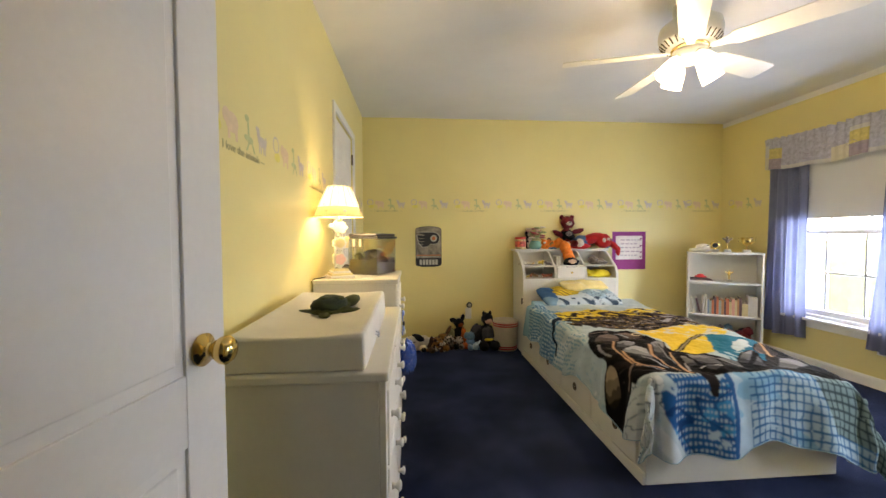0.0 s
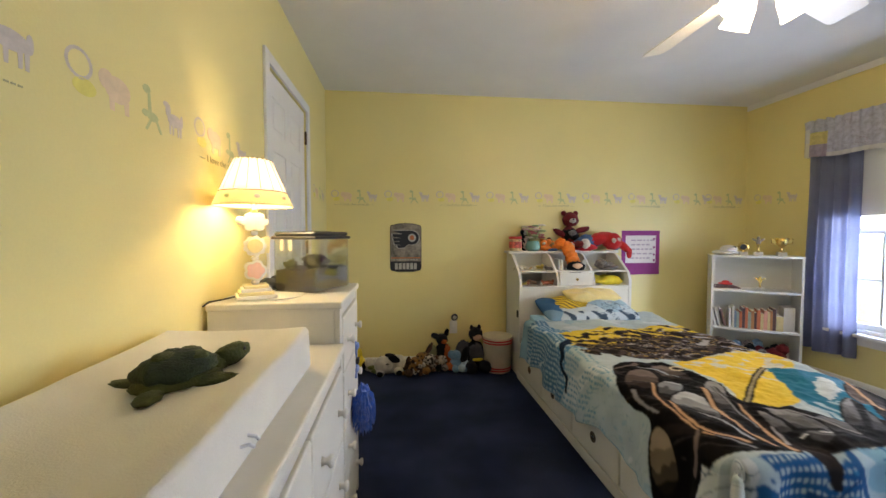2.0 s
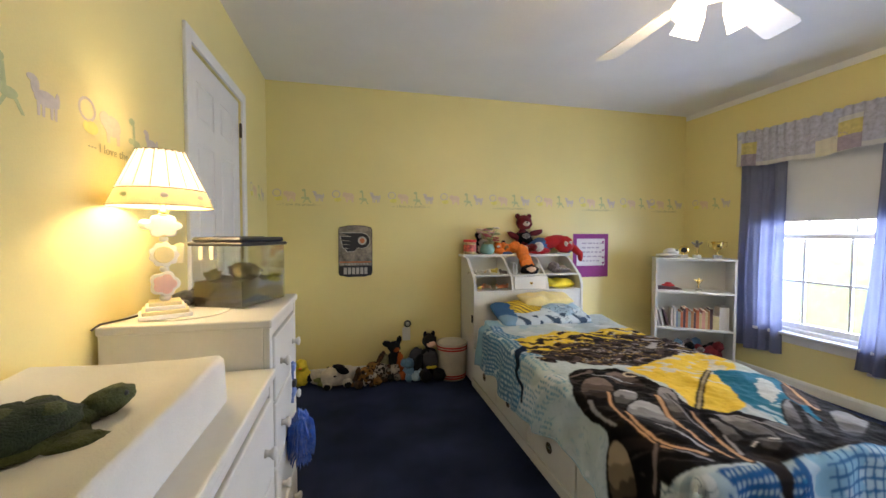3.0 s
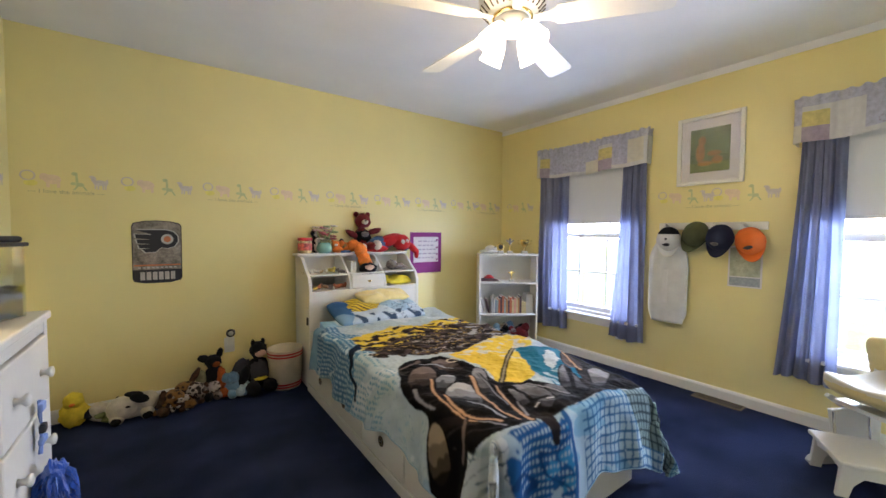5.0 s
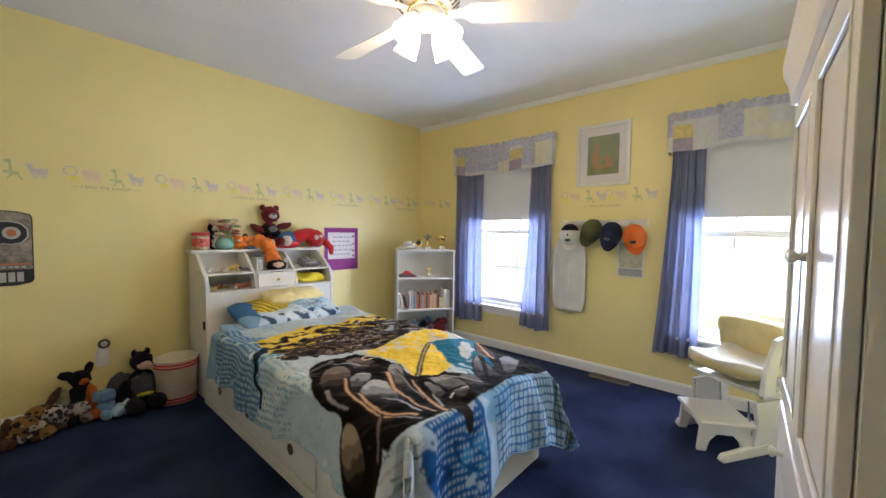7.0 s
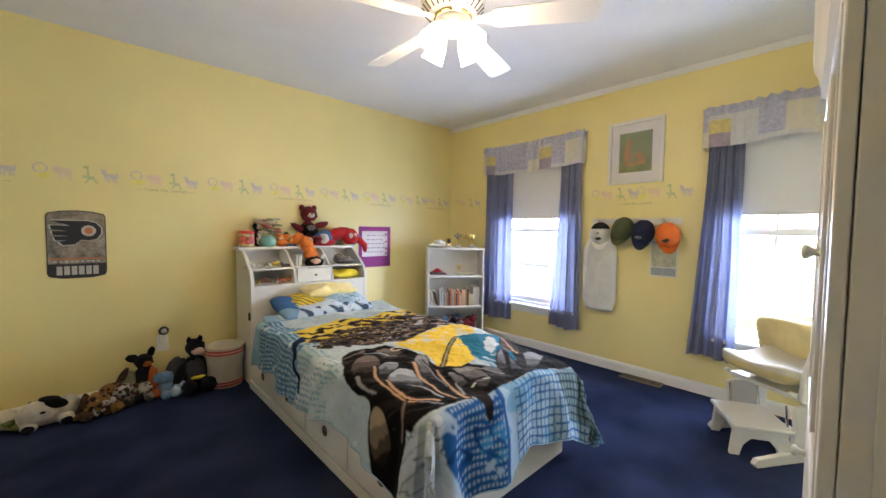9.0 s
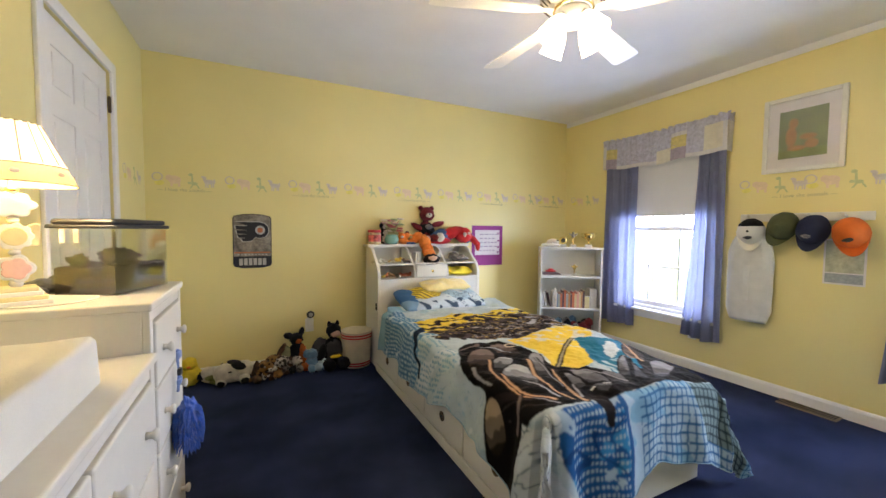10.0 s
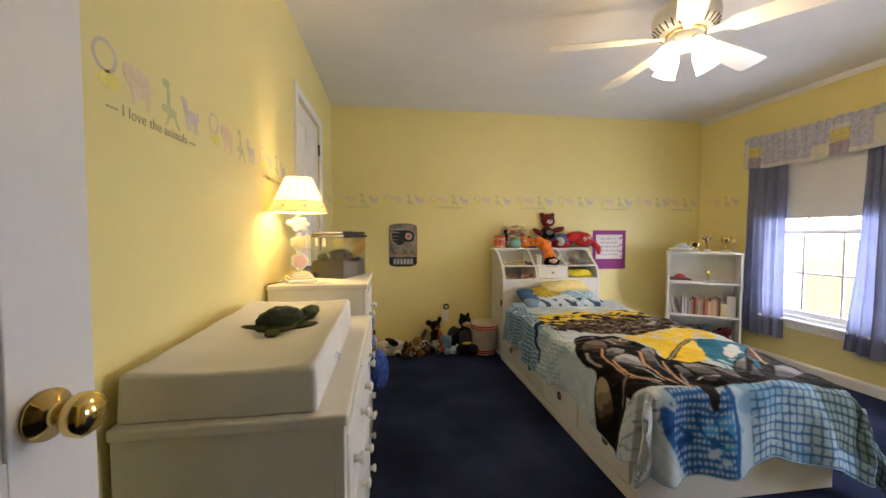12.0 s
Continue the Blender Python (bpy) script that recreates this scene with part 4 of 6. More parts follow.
    c[f2 & win & (w1 + w2 + 0.5 * w4 < 0.55) & (px > 1.65)] = (0.33, 0.44, 0.51)
    c[f2 & (w2 - w1 + 0.4 * w4 > 0.95)] = (0.34, 0.45, 0.52)
    c[f2 & (np.abs(w1 - 0.5 * w2) < 0.05)] = (0.008, 0.05, 0.16)
    f3 = foot & (px >= 1.93 + 0.02 * w2)
    c[f3 & (w1 + 0.4 * w3 > 0.35)] = (0.20, 0.38, 0.52)
    grid = (np.sin(px * 2 * math.pi / 0.033 + 1.4 * w1) > 0.74) | (np.sin(py * 2 * math.pi / 0.040 + 1.4 * w1 + 0.5 * w2) > 0.70)
    c[f3 & grid & (px > 2.02) & (w4 > -0.8)] = (0.03, 0.12, 0.26)
    f4 = foot & (px > 2.36 + 0.30 * (2.335 - py)) & (py > 2.10)
    c[f4] = (0.17, 0.24, 0.25)
    c[f4 & grid] = (0.03, 0.05, 0.06)
    f1 = (foot & (px <= 1.58 + 0.03 * w2 + 0.20 * (2.335 - py))) | ((px < 1.50) & (py < 2.43 + 0.01 * w2))
    c[f1] = (0.54, 0.59, 0.60)
    c[f1 & (np.abs(w3 + 0.5 * w4) < 0.09) & (w2 > -0.4)] = (0.07, 0.11, 0.15)
    c[near_line(px + 0.006 * w3, py, [(1.835, 2.39), (1.845, 2.33), (1.845, 2.28)], (0.040, 0.018))] = dark
    c[near_line(px + 0.006 * w2, py, [(1.925, 2.35), (1.94, 2.2), (1.92, 2.0)], 0.012)] = (0.02, 0.10, 0.26)
    c[(py > 4.04 + 0.03 * w2) & (px < 2.4) & (w1 > -0.4)] = (0.24, 0.40, 0.50)
    # the print is a little soft
    for _ in range(2):
        c[1:-1, 1:-1] = (4 * c[1:-1, 1:-1] + c[:-2, 1:-1] + c[2:, 1:-1] + c[1:-1, :-2] + c[1:-1, 2:]) / 8
    return c


def drape():
    """Grid over the top of the bed that bends down over three edges."""
    nx, ny, r = 430, 560, 0.045
    left, right, footd = 0.320, 0.40, 0.370
    xs, ys = np.linspace(-left, QX1 - QX0 + right, nx), np.linspace(-footd, QY1 - QY0, ny)
    S, Tt = np.meshgrid(xs, ys)
    W, L = QX1 - QX0, QY1 - QY0
    wl = 1 + 0.10 * np.sin(Tt * 7.0 + 0.6) + 0.05 * np.sin(Tt * 17)
    wf = 1 + 0.06 * np.sin(S * 8.0) + 0.04 * np.sin(S * 19 + 1)
    ds = np.where(S < 0, -S * wl, np.where(S > W, (S - W) * wl, 0.0))
    dt = np.where(Tt < 0, -Tt * wf, 0.0)
    side = np.where(S < 0, -1.0, np.where(S > W, 1.0, 0.0))

    def bend(d):
        q = r * math.pi / 2
        a = np.minimum(d, q) / r
        return r * np.sin(a) + np.maximum(d - q, 0) * 0.10, r * (1 - np.cos(a)) + np.maximum(d - q, 0) * 0.985

    os_, hs = bend(ds)
    ot, ht = bend(dt)
    both = np.minimum(ds, dt)
    drop = np.maximum(hs, ht) + 0.10 * both
    X = QX0 + np.clip(S, 0, W) + side * (os_ * np.where(dt > 0, 0.45, 1.0) + 0.22 * both)
    Y = QY0 + np.maximum(Tt, 0) - ot * np.where(ds > 0, 0.8, 1.0) - 0.12 * both
    Z = QZ - drop
    fold_s = np.clip(ds / 0.25, 0, 1) * (np.sin(Tt * 21 + 2 * np.sin(Tt * 5)) * 0.016 + np.sin(Tt * 47) * 0.005)
    fold_t = np.clip(dt / 0.25, 0, 1) * (np.sin(S * 19 + 2 * np.sin(S * 6)) * 0.018 + np.sin(S * 41) * 0.006)
    X += side * fold_s
    Y -= fold_t
    flat = np.clip(1 - (ds + dt) / 0.06, 0, 1)
    for j in range(ny):
        for i in range(nx):
            p = Vector((S[j, i] * 5.5, Tt[j, i] * 5.5, 0))
            k = noise.noise(p) * 0.017 + noise.noise(p * 2.7) * 0.007 + 0.003 * noise.noise(p * 7)
            Z[j, i] += k * (0.35 + 0.65 * flat[j, i])
            if flat[j, i] < 1:
                q = (1 - flat[j, i]) * noise.noise(p * 1.6 + Vector((9, 3, 1))) * 0.010
                X[j, i] += side[j, i] * q
                Y[j, i] -= q * (dt[j, i] > 0)
    # it rises a little over the sleeper's end and pillow
    Z += 0.035 * np.clip((Tt - (L - 0.22)) / 0.22, 0, 1) ** 2 * (S > 0) * (S < W)
    # and sinks at the loose corner by the foot
    Z -= 0.075 * np.clip((S / W - 0.55) / 0.45, 0, 1) ** 2 * np.clip((0.60 - Tt) / 0.60, 0, 1) ** 1.5
    X += 0.20 * np.where(S > W, both, 0)
    Z -= 0.06 * np.where(S > W, np.clip(both / 0.2, 0, 1), 0)
    Z = np.maximum(Z, 0.03)
    cx, cy = 1.575 + S, QY0 + Tt
    col = comic_print(cx, cy)
    verts = np.stack([X, Y, Z], -1).reshape(-1, 3)
    idx = np.arange(nx * ny).reshape(ny, nx)
    faces = np.stack([idx[:-1, :-1], idx[:-1, 1:], idx[1:, 1:], idx[1:, :-1]], -1).reshape(-1, 4)
    me = bpy.data.meshes.new("comforter")
    me.from_pydata(verts.tolist(), [], faces.tolist())
    at = me.color_attributes.new("print", "FLOAT_COLOR", "POINT")
    at.data.foreach_set("color", np.concatenate([col.reshape(-1, 3), np.ones((nx * ny, 1))], 1).astype(np.float32).ravel())
    me.polygons.foreach_set("use_smooth", [True] * len(me.polygons))
    me.materials.append(PRINT)
    quilt = thing("comforter", pose(0, 0, 0), "blue, black and yellow comic-print comforter draped over the bed", "comforter")
    ob = new("cover", me)
    ob.parent = quilt
    so = ob.modifiers.new("thick", "SOLIDIFY")
    so.thickness, so.offset = 0.012, -1
    grid = verts.reshape(ny, nx, 3)
    hem = [tuple(p) for p in grid[::-6, 0]] + [tuple(p) for p in grid[0, ::6]] + [tuple(p) for p in grid[::6, -1]]
    part("hem_piping", tube(hem, 0.0028, 6), material("pale blue hem", (0.26, 0.38, 0.44), 0.9), quilt, "pale rolled hem", True)
    return quilt


PRINT = material("printed cotton", (1, 1, 1), 0.85, vary=0.10, scale=14, grain=350, bump=0.25, spec=0.06, sheen=0.0, attribute="print")


def cushion(name, m, sx, sy, sz, mats, label, category, pick, rough=0.01):
    """A soft stuffed rectangle with pinched corners."""
    n = 90 if name == "pillow" else 40
    bm = bmesh.new()
    sides = []
    for s in (1, -1):
        g = []
        for j in range(n + 1):
            row = []
            for i in range(n + 1):
                u, v = i / n * 2 - 1, j / n * 2 - 1
                e = max(0.0, (1 - abs(u) ** 3.2) * (1 - abs(v) ** 3.2)) ** 0.55
                pin = 1 - 0.05 * (abs(u) ** 4 + abs(v) ** 4)
                p = Vector((u * sx * pin, v * sy * pin, 0))
                z = s * sz * e + rough * noise.noise(p * 11 + Vector((s, sx * 9, 2))) * e * 1.5
                row.append(bm.verts.new((p.x, p.y, z + 0.001 * s)))
            g.append(row)
        sides.append(g)
        for j in range(n):
            for i in range(n):
                f = bm.faces.new((g[j][i], g[j][i + 1], g[j + 1][i + 1], g[j + 1][i]))
                f.material_index = pick(i / n, j / n)
    bmesh.ops.remove_doubles(bm, verts=bm.verts, dist=0.0022)
    ob = part(name, bm, mats, None, smooth=True, m=m)
    return tagged(ob, label, category)



drape()


pil = cushion("pillow", pose(2.09, 4.21, 0.602, 14, 0, 0), 0.385, 0.20, 0.062, (PRINT,), "blue, yellow and white comic-print pillow against the headboard", "pillow", lambda u, v: 0, 0.016)
co = np.array([v.co for v in pil.data.vertices])
pu, pv = co[:, 0], co[:, 1]
q1, q2, q3 = wobble(pu, pv, 11, 0.4), wobble(pu, pv, 25, 1.3), wobble(pu, pv, 55, 0.2)
pc = np.zeros((len(co), 3))
pc[:] = (0.50, 0.58, 0.62)
pc[q1 + 0.5 * q2 > 0.3] = (0.34, 0.48, 0.58)
pc[(pv < -0.135 + 0.02 * q2) & (q3 > 0.3)] = (0.05, 0.08, 0.12)
pc[(pu > 0.0) & (np.abs(q3 + 0.5 * q2) < 0.06) & (pv < -0.02)] = (0.10, 0.15, 0.19)
pc[(pu < -0.02 + 0.04 * q1) & (pv > -0.09)] = (0.78, 0.56, 0.06)
pc[(pu < -0.02 + 0.04 * q1) & (pv > -0.09) & (np.sin((pu * 1.3 + pv) * 120 + 2 * q1) > 0.55)] = (0.05, 0.05, 0.05)
pc[pu < -0.25 + 0.03 * q2] = (0.05, 0.14, 0.30)
pc[(pu < -0.25 + 0.03 * q2) & (q1 > 0.0)] = (0.20, 0.34, 0.48)
pat = pil.data.color_attributes.new("print", "FLOAT_COLOR", "POINT")
pat.data.foreach_set("color", np.concatenate([pc, np.ones((len(co), 1))], 1).astype(np.float32).ravel())
YFLEECE = material("pale yellow fleece", (0.80, 0.66, 0.28), 0.95, vary=0.12, scale=18, grain=240, bump=0.5, sheen=0.3)
cushion("folded_blanket", pose(2.18, 4.285, 0.700, 14, 0, 4), 0.235, 0.10, 0.035, (YFLEECE,), "folded pale yellow fleece blanket on top of the pillow", "blanket", lambda u, v: 0, 0.02)

# ---- things in the headboard ----
REDPL = material("dark red plush", (0.15, 0.006, 0.009), 0.9, vary=0.35, scale=30, grain=260, bump=0.9, sheen=0.04)
REDBR = material("bright red plush", (0.50, 0.012, 0.014), 0.85, vary=0.2, scale=25, grain=260, bump=0.5, sheen=0.04)
BLUEPL = material("grey blue plush", (0.06, 0.13, 0.28), 0.9, vary=0.2, scale=25, grain=260, bump=0.5, sheen=0.04)
BLKPL = material("black plush", (0.010, 0.010, 0.012), 0.95, vary=0.4, scale=25, grain=260, bump=0.8, spec=0.1, sheen=0.03)
WHTPL = material("white plush", (0.60, 0.55, 0.46), 0.95, vary=0.25, scale=25, grain=260, bump=0.9, sheen=0.2)
SKIN = material("beige felt", (0.66, 0.42, 0.30), 0.8, vary=0.1)
TANPL = material("tan plush", (0.30, 0.17, 0.05), 0.95, vary=0.9, scale=45, grain=260, bump=0.9, sheen=0.1)
BRNPL = material("brown plush", (0.06, 0.026, 0.010), 0.95, vary=0.9, scale=45, grain=260, bump=0.9, sheen=0.05)
GREYPL = material("grey plush", (0.17, 0.15, 0.14), 0.95, vary=0.95, scale=55, grain=260, bump=0.9, sheen=0.3)
LBLUE = material("light blue plush", (0.13, 0.26, 0.40), 0.95, vary=0.2, scale=30, grain=260, bump=0.9, sheen=0.3)
YELPL = material("yellow plush", (0.75, 0.60, 0.05), 0.95, vary=0.2, scale=30, grain=260, bump=0.9)


def spotted(name, base, spot, scale, size):
    """Short fur with uneven dark spots."""
    m = material(name, base, 0.95, vary=0.35, scale=30, grain=260, bump=0.9, sheen=0.04)
    n, k = m.node_tree.nodes, m.node_tree.links
    tc, vo, cut, mix = n.new("ShaderNodeTexCoord"), n.new("ShaderNodeTexVoronoi"), n.new("ShaderNodeMapRange"), n.new("ShaderNodeMix")
    warp, add = n.new("ShaderNodeTexNoise"), n.new("ShaderNodeVectorMath")
    warp.inputs["Scale"].default_value = scale * 0.7
    add.operation = "MULTIPLY_ADD"
    add.inputs[1].default_value = (0.02, 0.02, 0.02)
    k.new(tc.outputs["Object"], warp.inputs["Vector"])
    k.new(warp.outputs["Color"], add.inputs[0])
    k.new(tc.outputs["Object"], add.inputs[2])
    vo.inputs["Scale"].default_value = scale
    k.new(add.outputs[0], vo.inputs["Vector"])
    cut.inputs["From Min"].default_value, cut.inputs["From Max"].default_value = size, size + 0.12
    k.new(vo.outputs["Distance"], cut.inputs["Value"])
    mix.data_type = "RGBA"
    mix.inputs[6].default_value = (*spot, 1)
    link = n["Principled BSDF"].inputs["Base Color"].links[0]
    k.new(cut.outputs[0], mix.inputs[0])
    k.new(link.from_socket, mix.inputs[7])
    k.new(mix.outputs[2], n["Principled BSDF"].inputs["Base Color"])
    return m


SPOTW = spotted("white fur with dark spots", (0.46, 0.41, 0.35), (0.03, 0.022, 0.018), 38, 0.33)
SPOTT = spotted("tan fur with brown patches", (0.26, 0.13, 0.035), (0.022, 0.010, 0.006), 30, 0.36)
SPOTG = spotted("grey fur with dark spots", (0.22, 0.19, 0.17), (0.025, 0.02, 0.018), 42, 0.34)
TOPZ = 1.040
jar = thing("candy_jar", pose(1.675, 4.71, TOPZ) @ Matrix.Scale(1.22, 4), "glass candy jar with a red lid and bright label", "jar")
part("jar_body", lathe([(0, 0.001), (0.043, 0.001), (0.046, 0.006), (0.046, 0.082), (0.042, 0.088), (0, 0.088)], 24), material("coloured sweets", (0.55, 0.42, 0.20), 0.3, vary=0.9, scale=60, grain=140, bump=0.3), jar, smooth=True)
part("jar_label", lathe([(0.0465, 0.022), (0.0475, 0.022), (0.0475, 0.070), (0.0465, 0.070)], 24), material("printed label", (0.55, 0.10, 0.07), 0.5, vary=0.95, scale=45, grain=90), jar, "colourful printed label")
part("jar_lid", lathe([(0, 0.088), (0.047, 0.088), (0.048, 0.092), (0.048, 0.103), (0.045, 0.107), (0, 0.107)], 24), RED, jar, "red plastic lid", True)
vase = thing("flower_vase", pose(1.835, 4.705, TOPZ) @ Matrix.Scale(1.25, 4), "round green glass vase filled with mixed flowers", "vase")
part("vase_bowl", lathe([(0, 0), (0.035, 0), (0.050, 0.015), (0.055, 0.035), (0.048, 0.058), (0.040, 0.066), (0.044, 0.072), (0.038, 0.068), (0.044, 0.054), (0.050, 0.034), (0.04, 0.01), (0, 0.006)], 28), material("green glass", (0.20, 0.42, 0.34), 0.1, vary=0.1, spec=0.8), vase, smooth=True)
rng = random.Random(3)
FL = [material("petals", c, 0.7, vary=0.3, scale=50) for c in ((0.62, 0.42, 0.34), (0.70, 0.62, 0.46), (0.45, 0.10, 0.10), (0.30, 0.38, 0.16))]
for i in range(26):
    a, r, h = rng.uniform(0, 6.28), rng.uniform(0.0, 0.078), rng.uniform(0.09, 0.185)
    p = Vector((r * math.cos(a), 0.8 * r * math.sin(a), h))
    st = part("stem", tube([(p.x * 0.2, p.y * 0.2, 0.05), (p.x * 0.6, p.y * 0.6, h * 0.7), p], 0.0018, 5), GREENP, vase)
    bm = bmesh.new()
    for k in range(7):
        b = 2 * math.pi * k / 7
        blob((p.x + 0.013 * math.cos(b), p.y + 0.013 * math.sin(b), p.z + 0.004 * (k % 2)), (0.015, 0.010, 0.005), (20, 0, math.degrees(b)), 0.2, 6, bm)
    part("flower", bm, FL[i % 4], st, smooth=True)
for i in range(7):
    a = 0.3 + i * 0.42
    part("leaf", tube([(0, 0, 0.06), (0.04 * math.cos(a), 0.02 * math.sin(a), 0.12), (0.09 * math.cos(a), 0.03, 0.16 + 0.02 * math.sin(a * 3))], [0.002, 0.007, 0.001], 5), FL[2 if i % 2 else 3], vase)
plush("plush_penguin", pose(1.775, 4.745, TOPZ) @ Matrix.Scale(1.05, 4), [(0, (0, 0, 0.07), (0.045, 0.035, 0.07)), (1, (0.004, -0.018, 0.065), (0.032, 0.024, 0.055)), (0, (-0.01, 0, 0.16), (0.032, 0.028, 0.032)), (1, (-0.004, -0.018, 0.155), (0.02, 0.016, 0.022))], (BLKPL, WHTPL), "small black and white plush toy behind the flowers")
plush("plush_tiger", pose(1.965, 4.70, TOPZ) @ Matrix.Scale(1.15, 4), [(0, (-0.01, 0, 0.03), (0.055, 0.04, 0.03)), (0, (-0.035, -0.02, 0.065), (0.030, 0.028, 0.027)), (0, (-0.055, -0.01, 0.092), (0.01, 0.008, 0.01)), (1, (0.02, 0.0, 0.075), (0.022, 0.02, 0.03)), (2, (0.03, -0.02, 0.05), (0.03, 0.025, 0.022)), (3, (-0.04, -0.045, 0.06), (0.014, 0.01, 0.01))], (ORANGE, BLKPL, TANPL, WHTPL), "small orange striped plush toys huddled on the headboard")
plush("plush_bear", pose(2.205, 4.72, TOPZ, -6, 0, -6) @ Matrix.Scale(1.22, 4), [(0, (0, 0.02, 0.11), (0.062, 0.05, 0.075)), (1, (0, 0.012, 0.115), (0.064, 0.053, 0.055)), (0, (0, 0.0, 0.235), (0.058, 0.052, 0.056)), (0, (-0.045, 0.01, 0.285), (0.020, 0.014, 0.020)), (0, (0.045, 0.01, 0.285), (0.020, 0.014, 0.020)), (2, (0.004, -0.045, 0.222), (0.026, 0.020, 0.019)), (3, (0.004, -0.064, 0.230), (0.008, 0.006, 0.006)), (0, (-0.085, -0.005, 0.135), (0.052, 0.022, 0.022), (0, 30, 0)), (0, (0.090, -0.005, 0.158), (0.056, 0.022, 0.022), (0, -12, 0)), (0, (0.03, -0.075, 0.04), (0.030, 0.07, 0.028)), (2, (0.075, -0.095, 0.045), (0.035, 0.022, 0.036)), (4, (0.0, -0.045, 0.13), (0.03, 0.012, 0.02)), (2, (-0.03, -0.09, 0.03), (0.026, 0.024, 0.026))], (REDPL, BLKPL, WHTPL, BLACK, GREYPL), "dark red plush bear in a black shirt sitting upright")
plush("plush_doll_orange", pose(2.09, 4.655, TOPZ) @ Matrix.Scale(1.25, 4), [(0, (-0.055, 0.03, 0.035), (0.05, 0.035, 0.034), (0, 20, 0)), (0, (-0.01, 0.0, 0.052), (0.045, 0.036, 0.040)), (0, (0.03, -0.035, 0.010), (0.045, 0.035, 0.060), (0, -14, 0)), (0, (0.045, -0.06, -0.045), (0.045, 0.034, 0.050)), (1, (0.050, -0.115, -0.112), (0.062, 0.046, 0.046)), (2, (0.046, -0.152, -0.098), (0.036, 0.016, 0.019)), (0, (0.046, -0.085, -0.070), (0.046, 0.040, 0.040)), (0, (-0.09, 0.02, 0.06), (0.024, 0.022, 0.026)), (3, (-0.06, 0.02, 0.005), (0.04, 0.03, 0.016))], (ORANGE, BLKPL, SKIN, BLUEPL), "orange soft doll flopped head down over the shelf edge")
plush("plush_figure_red", pose(2.445, 4.70, TOPZ) @ Matrix.Diagonal((1.42, 1.30, 1.85, 1)), [(1, (-0.06, 0.0, 0.042), (0.10, 0.06, 0.036), (0, -4, 0)), (0, (-0.11, -0.03, 0.022), (0.09, 0.035, 0.022), (0, 4, -6)), (0, (0.02, -0.02, 0.06), (0.11, 0.055, 0.030), (0, -6, 6)), (0, (0.08, -0.05, 0.045), (0.060, 0.05, 0.040)), (2, (0.068, -0.096, 0.05), (0.016, 0.008, 0.012), (0, 20, 0)), (2, (0.098, -0.094, 0.052), (0.014, 0.008, 0.012), (0, -20, 0)), (1, (0.13, 0.0, 0.035), (0.05, 0.04, 0.03)), (0, (0.175, -0.03, 0.018), (0.045, 0.028, 0.018), (0, 35, 0)), (0, (0.205, -0.035, -0.012), (0.018, 0.018, 0.028))], (REDBR, BLUEPL, WHTPL), "red and blue plush figure lying along the headboard top")
plush("grey_cap_pile", pose(2.44, 4.56, 0.881), [(0, (-0.03, 0, 0.045), (0.05, 0.06, 0.045)), (1, (0.05, 0.01, 0.03), (0.05, 0.05, 0.03)), (0, (0.02, -0.03, 0.022), (0.09, 0.05, 0.02))], (GREYPL, material("taupe cloth", (0.24, 0.20, 0.16), 0.9)), "grey and taupe cloth bundle in the upper cubby", "cloth bundle")
cushion("yellow_cloth", pose(2.44, 4.54, 0.790, 6, 0, 5), 0.125, 0.10, 0.033, (material("bright yellow cloth", (0.80, 0.66, 0.05), 0.9, vary=0.15, scale=20),), "folded bright yellow cloth in the lower cubby", "cloth", lambda u, v: 0, 0.02)
rng = random.Random(11)
TINS = [material("trinket", c, 0.5, vary=0.3, scale=40) for c in ((0.40, 0.12, 0.05), (0.55, 0.40, 0.20), (0.12, 0.10, 0.10), (0.62, 0.58, 0.48), (0.35, 0.22, 0.12), (0.70, 0.55, 0.12))]
for i in range(14):
    x, y = 1.625 + 0.023 * i, rng.uniform(4.47, 4.60)
    lvl = 0.755 if i % 2 else 0.8805
    s = rng.uniform(0.014, 0.026)
    plush("toy_animal", pose(x, y, lvl, 0, 0, rng.uniform(0, 360)), [(0, (0, 0, s * 0.8), (s * 1.5, s * 0.7, s * 0.6)), (0, (s * 1.3, 0, s * 1.4), (s * 0.6, s * 0.5, s * 0.5)), (0, (s, s * 0.4, s * 0.4), (s * 0.25, s * 0.25, s * 0.45)), (0, (-s, -s * 0.4, s * 0.4), (s * 0.25, s * 0.25, s * 0.45))], (TINS[rng.randrange(6)],), "tiny moulded toy animal standing in a cubby", "toy", "cubby toys")
for k, (x, mt) in enumerate(((2.00, FABRIC_W), (2.018, TINS[3]), (2.034, FABRIC_W), (2.215, TINS[3]), (2.232, FABRIC_W))):
    tagged(part("booklet", box(x - 0.007, x + 0.007, 4.50, 4.60, 0.8805, 0.975 - 0.01 * (k % 2), 0.002), mt), "thin pale booklet standing in the middle cubby", "book", "headboard booklets")

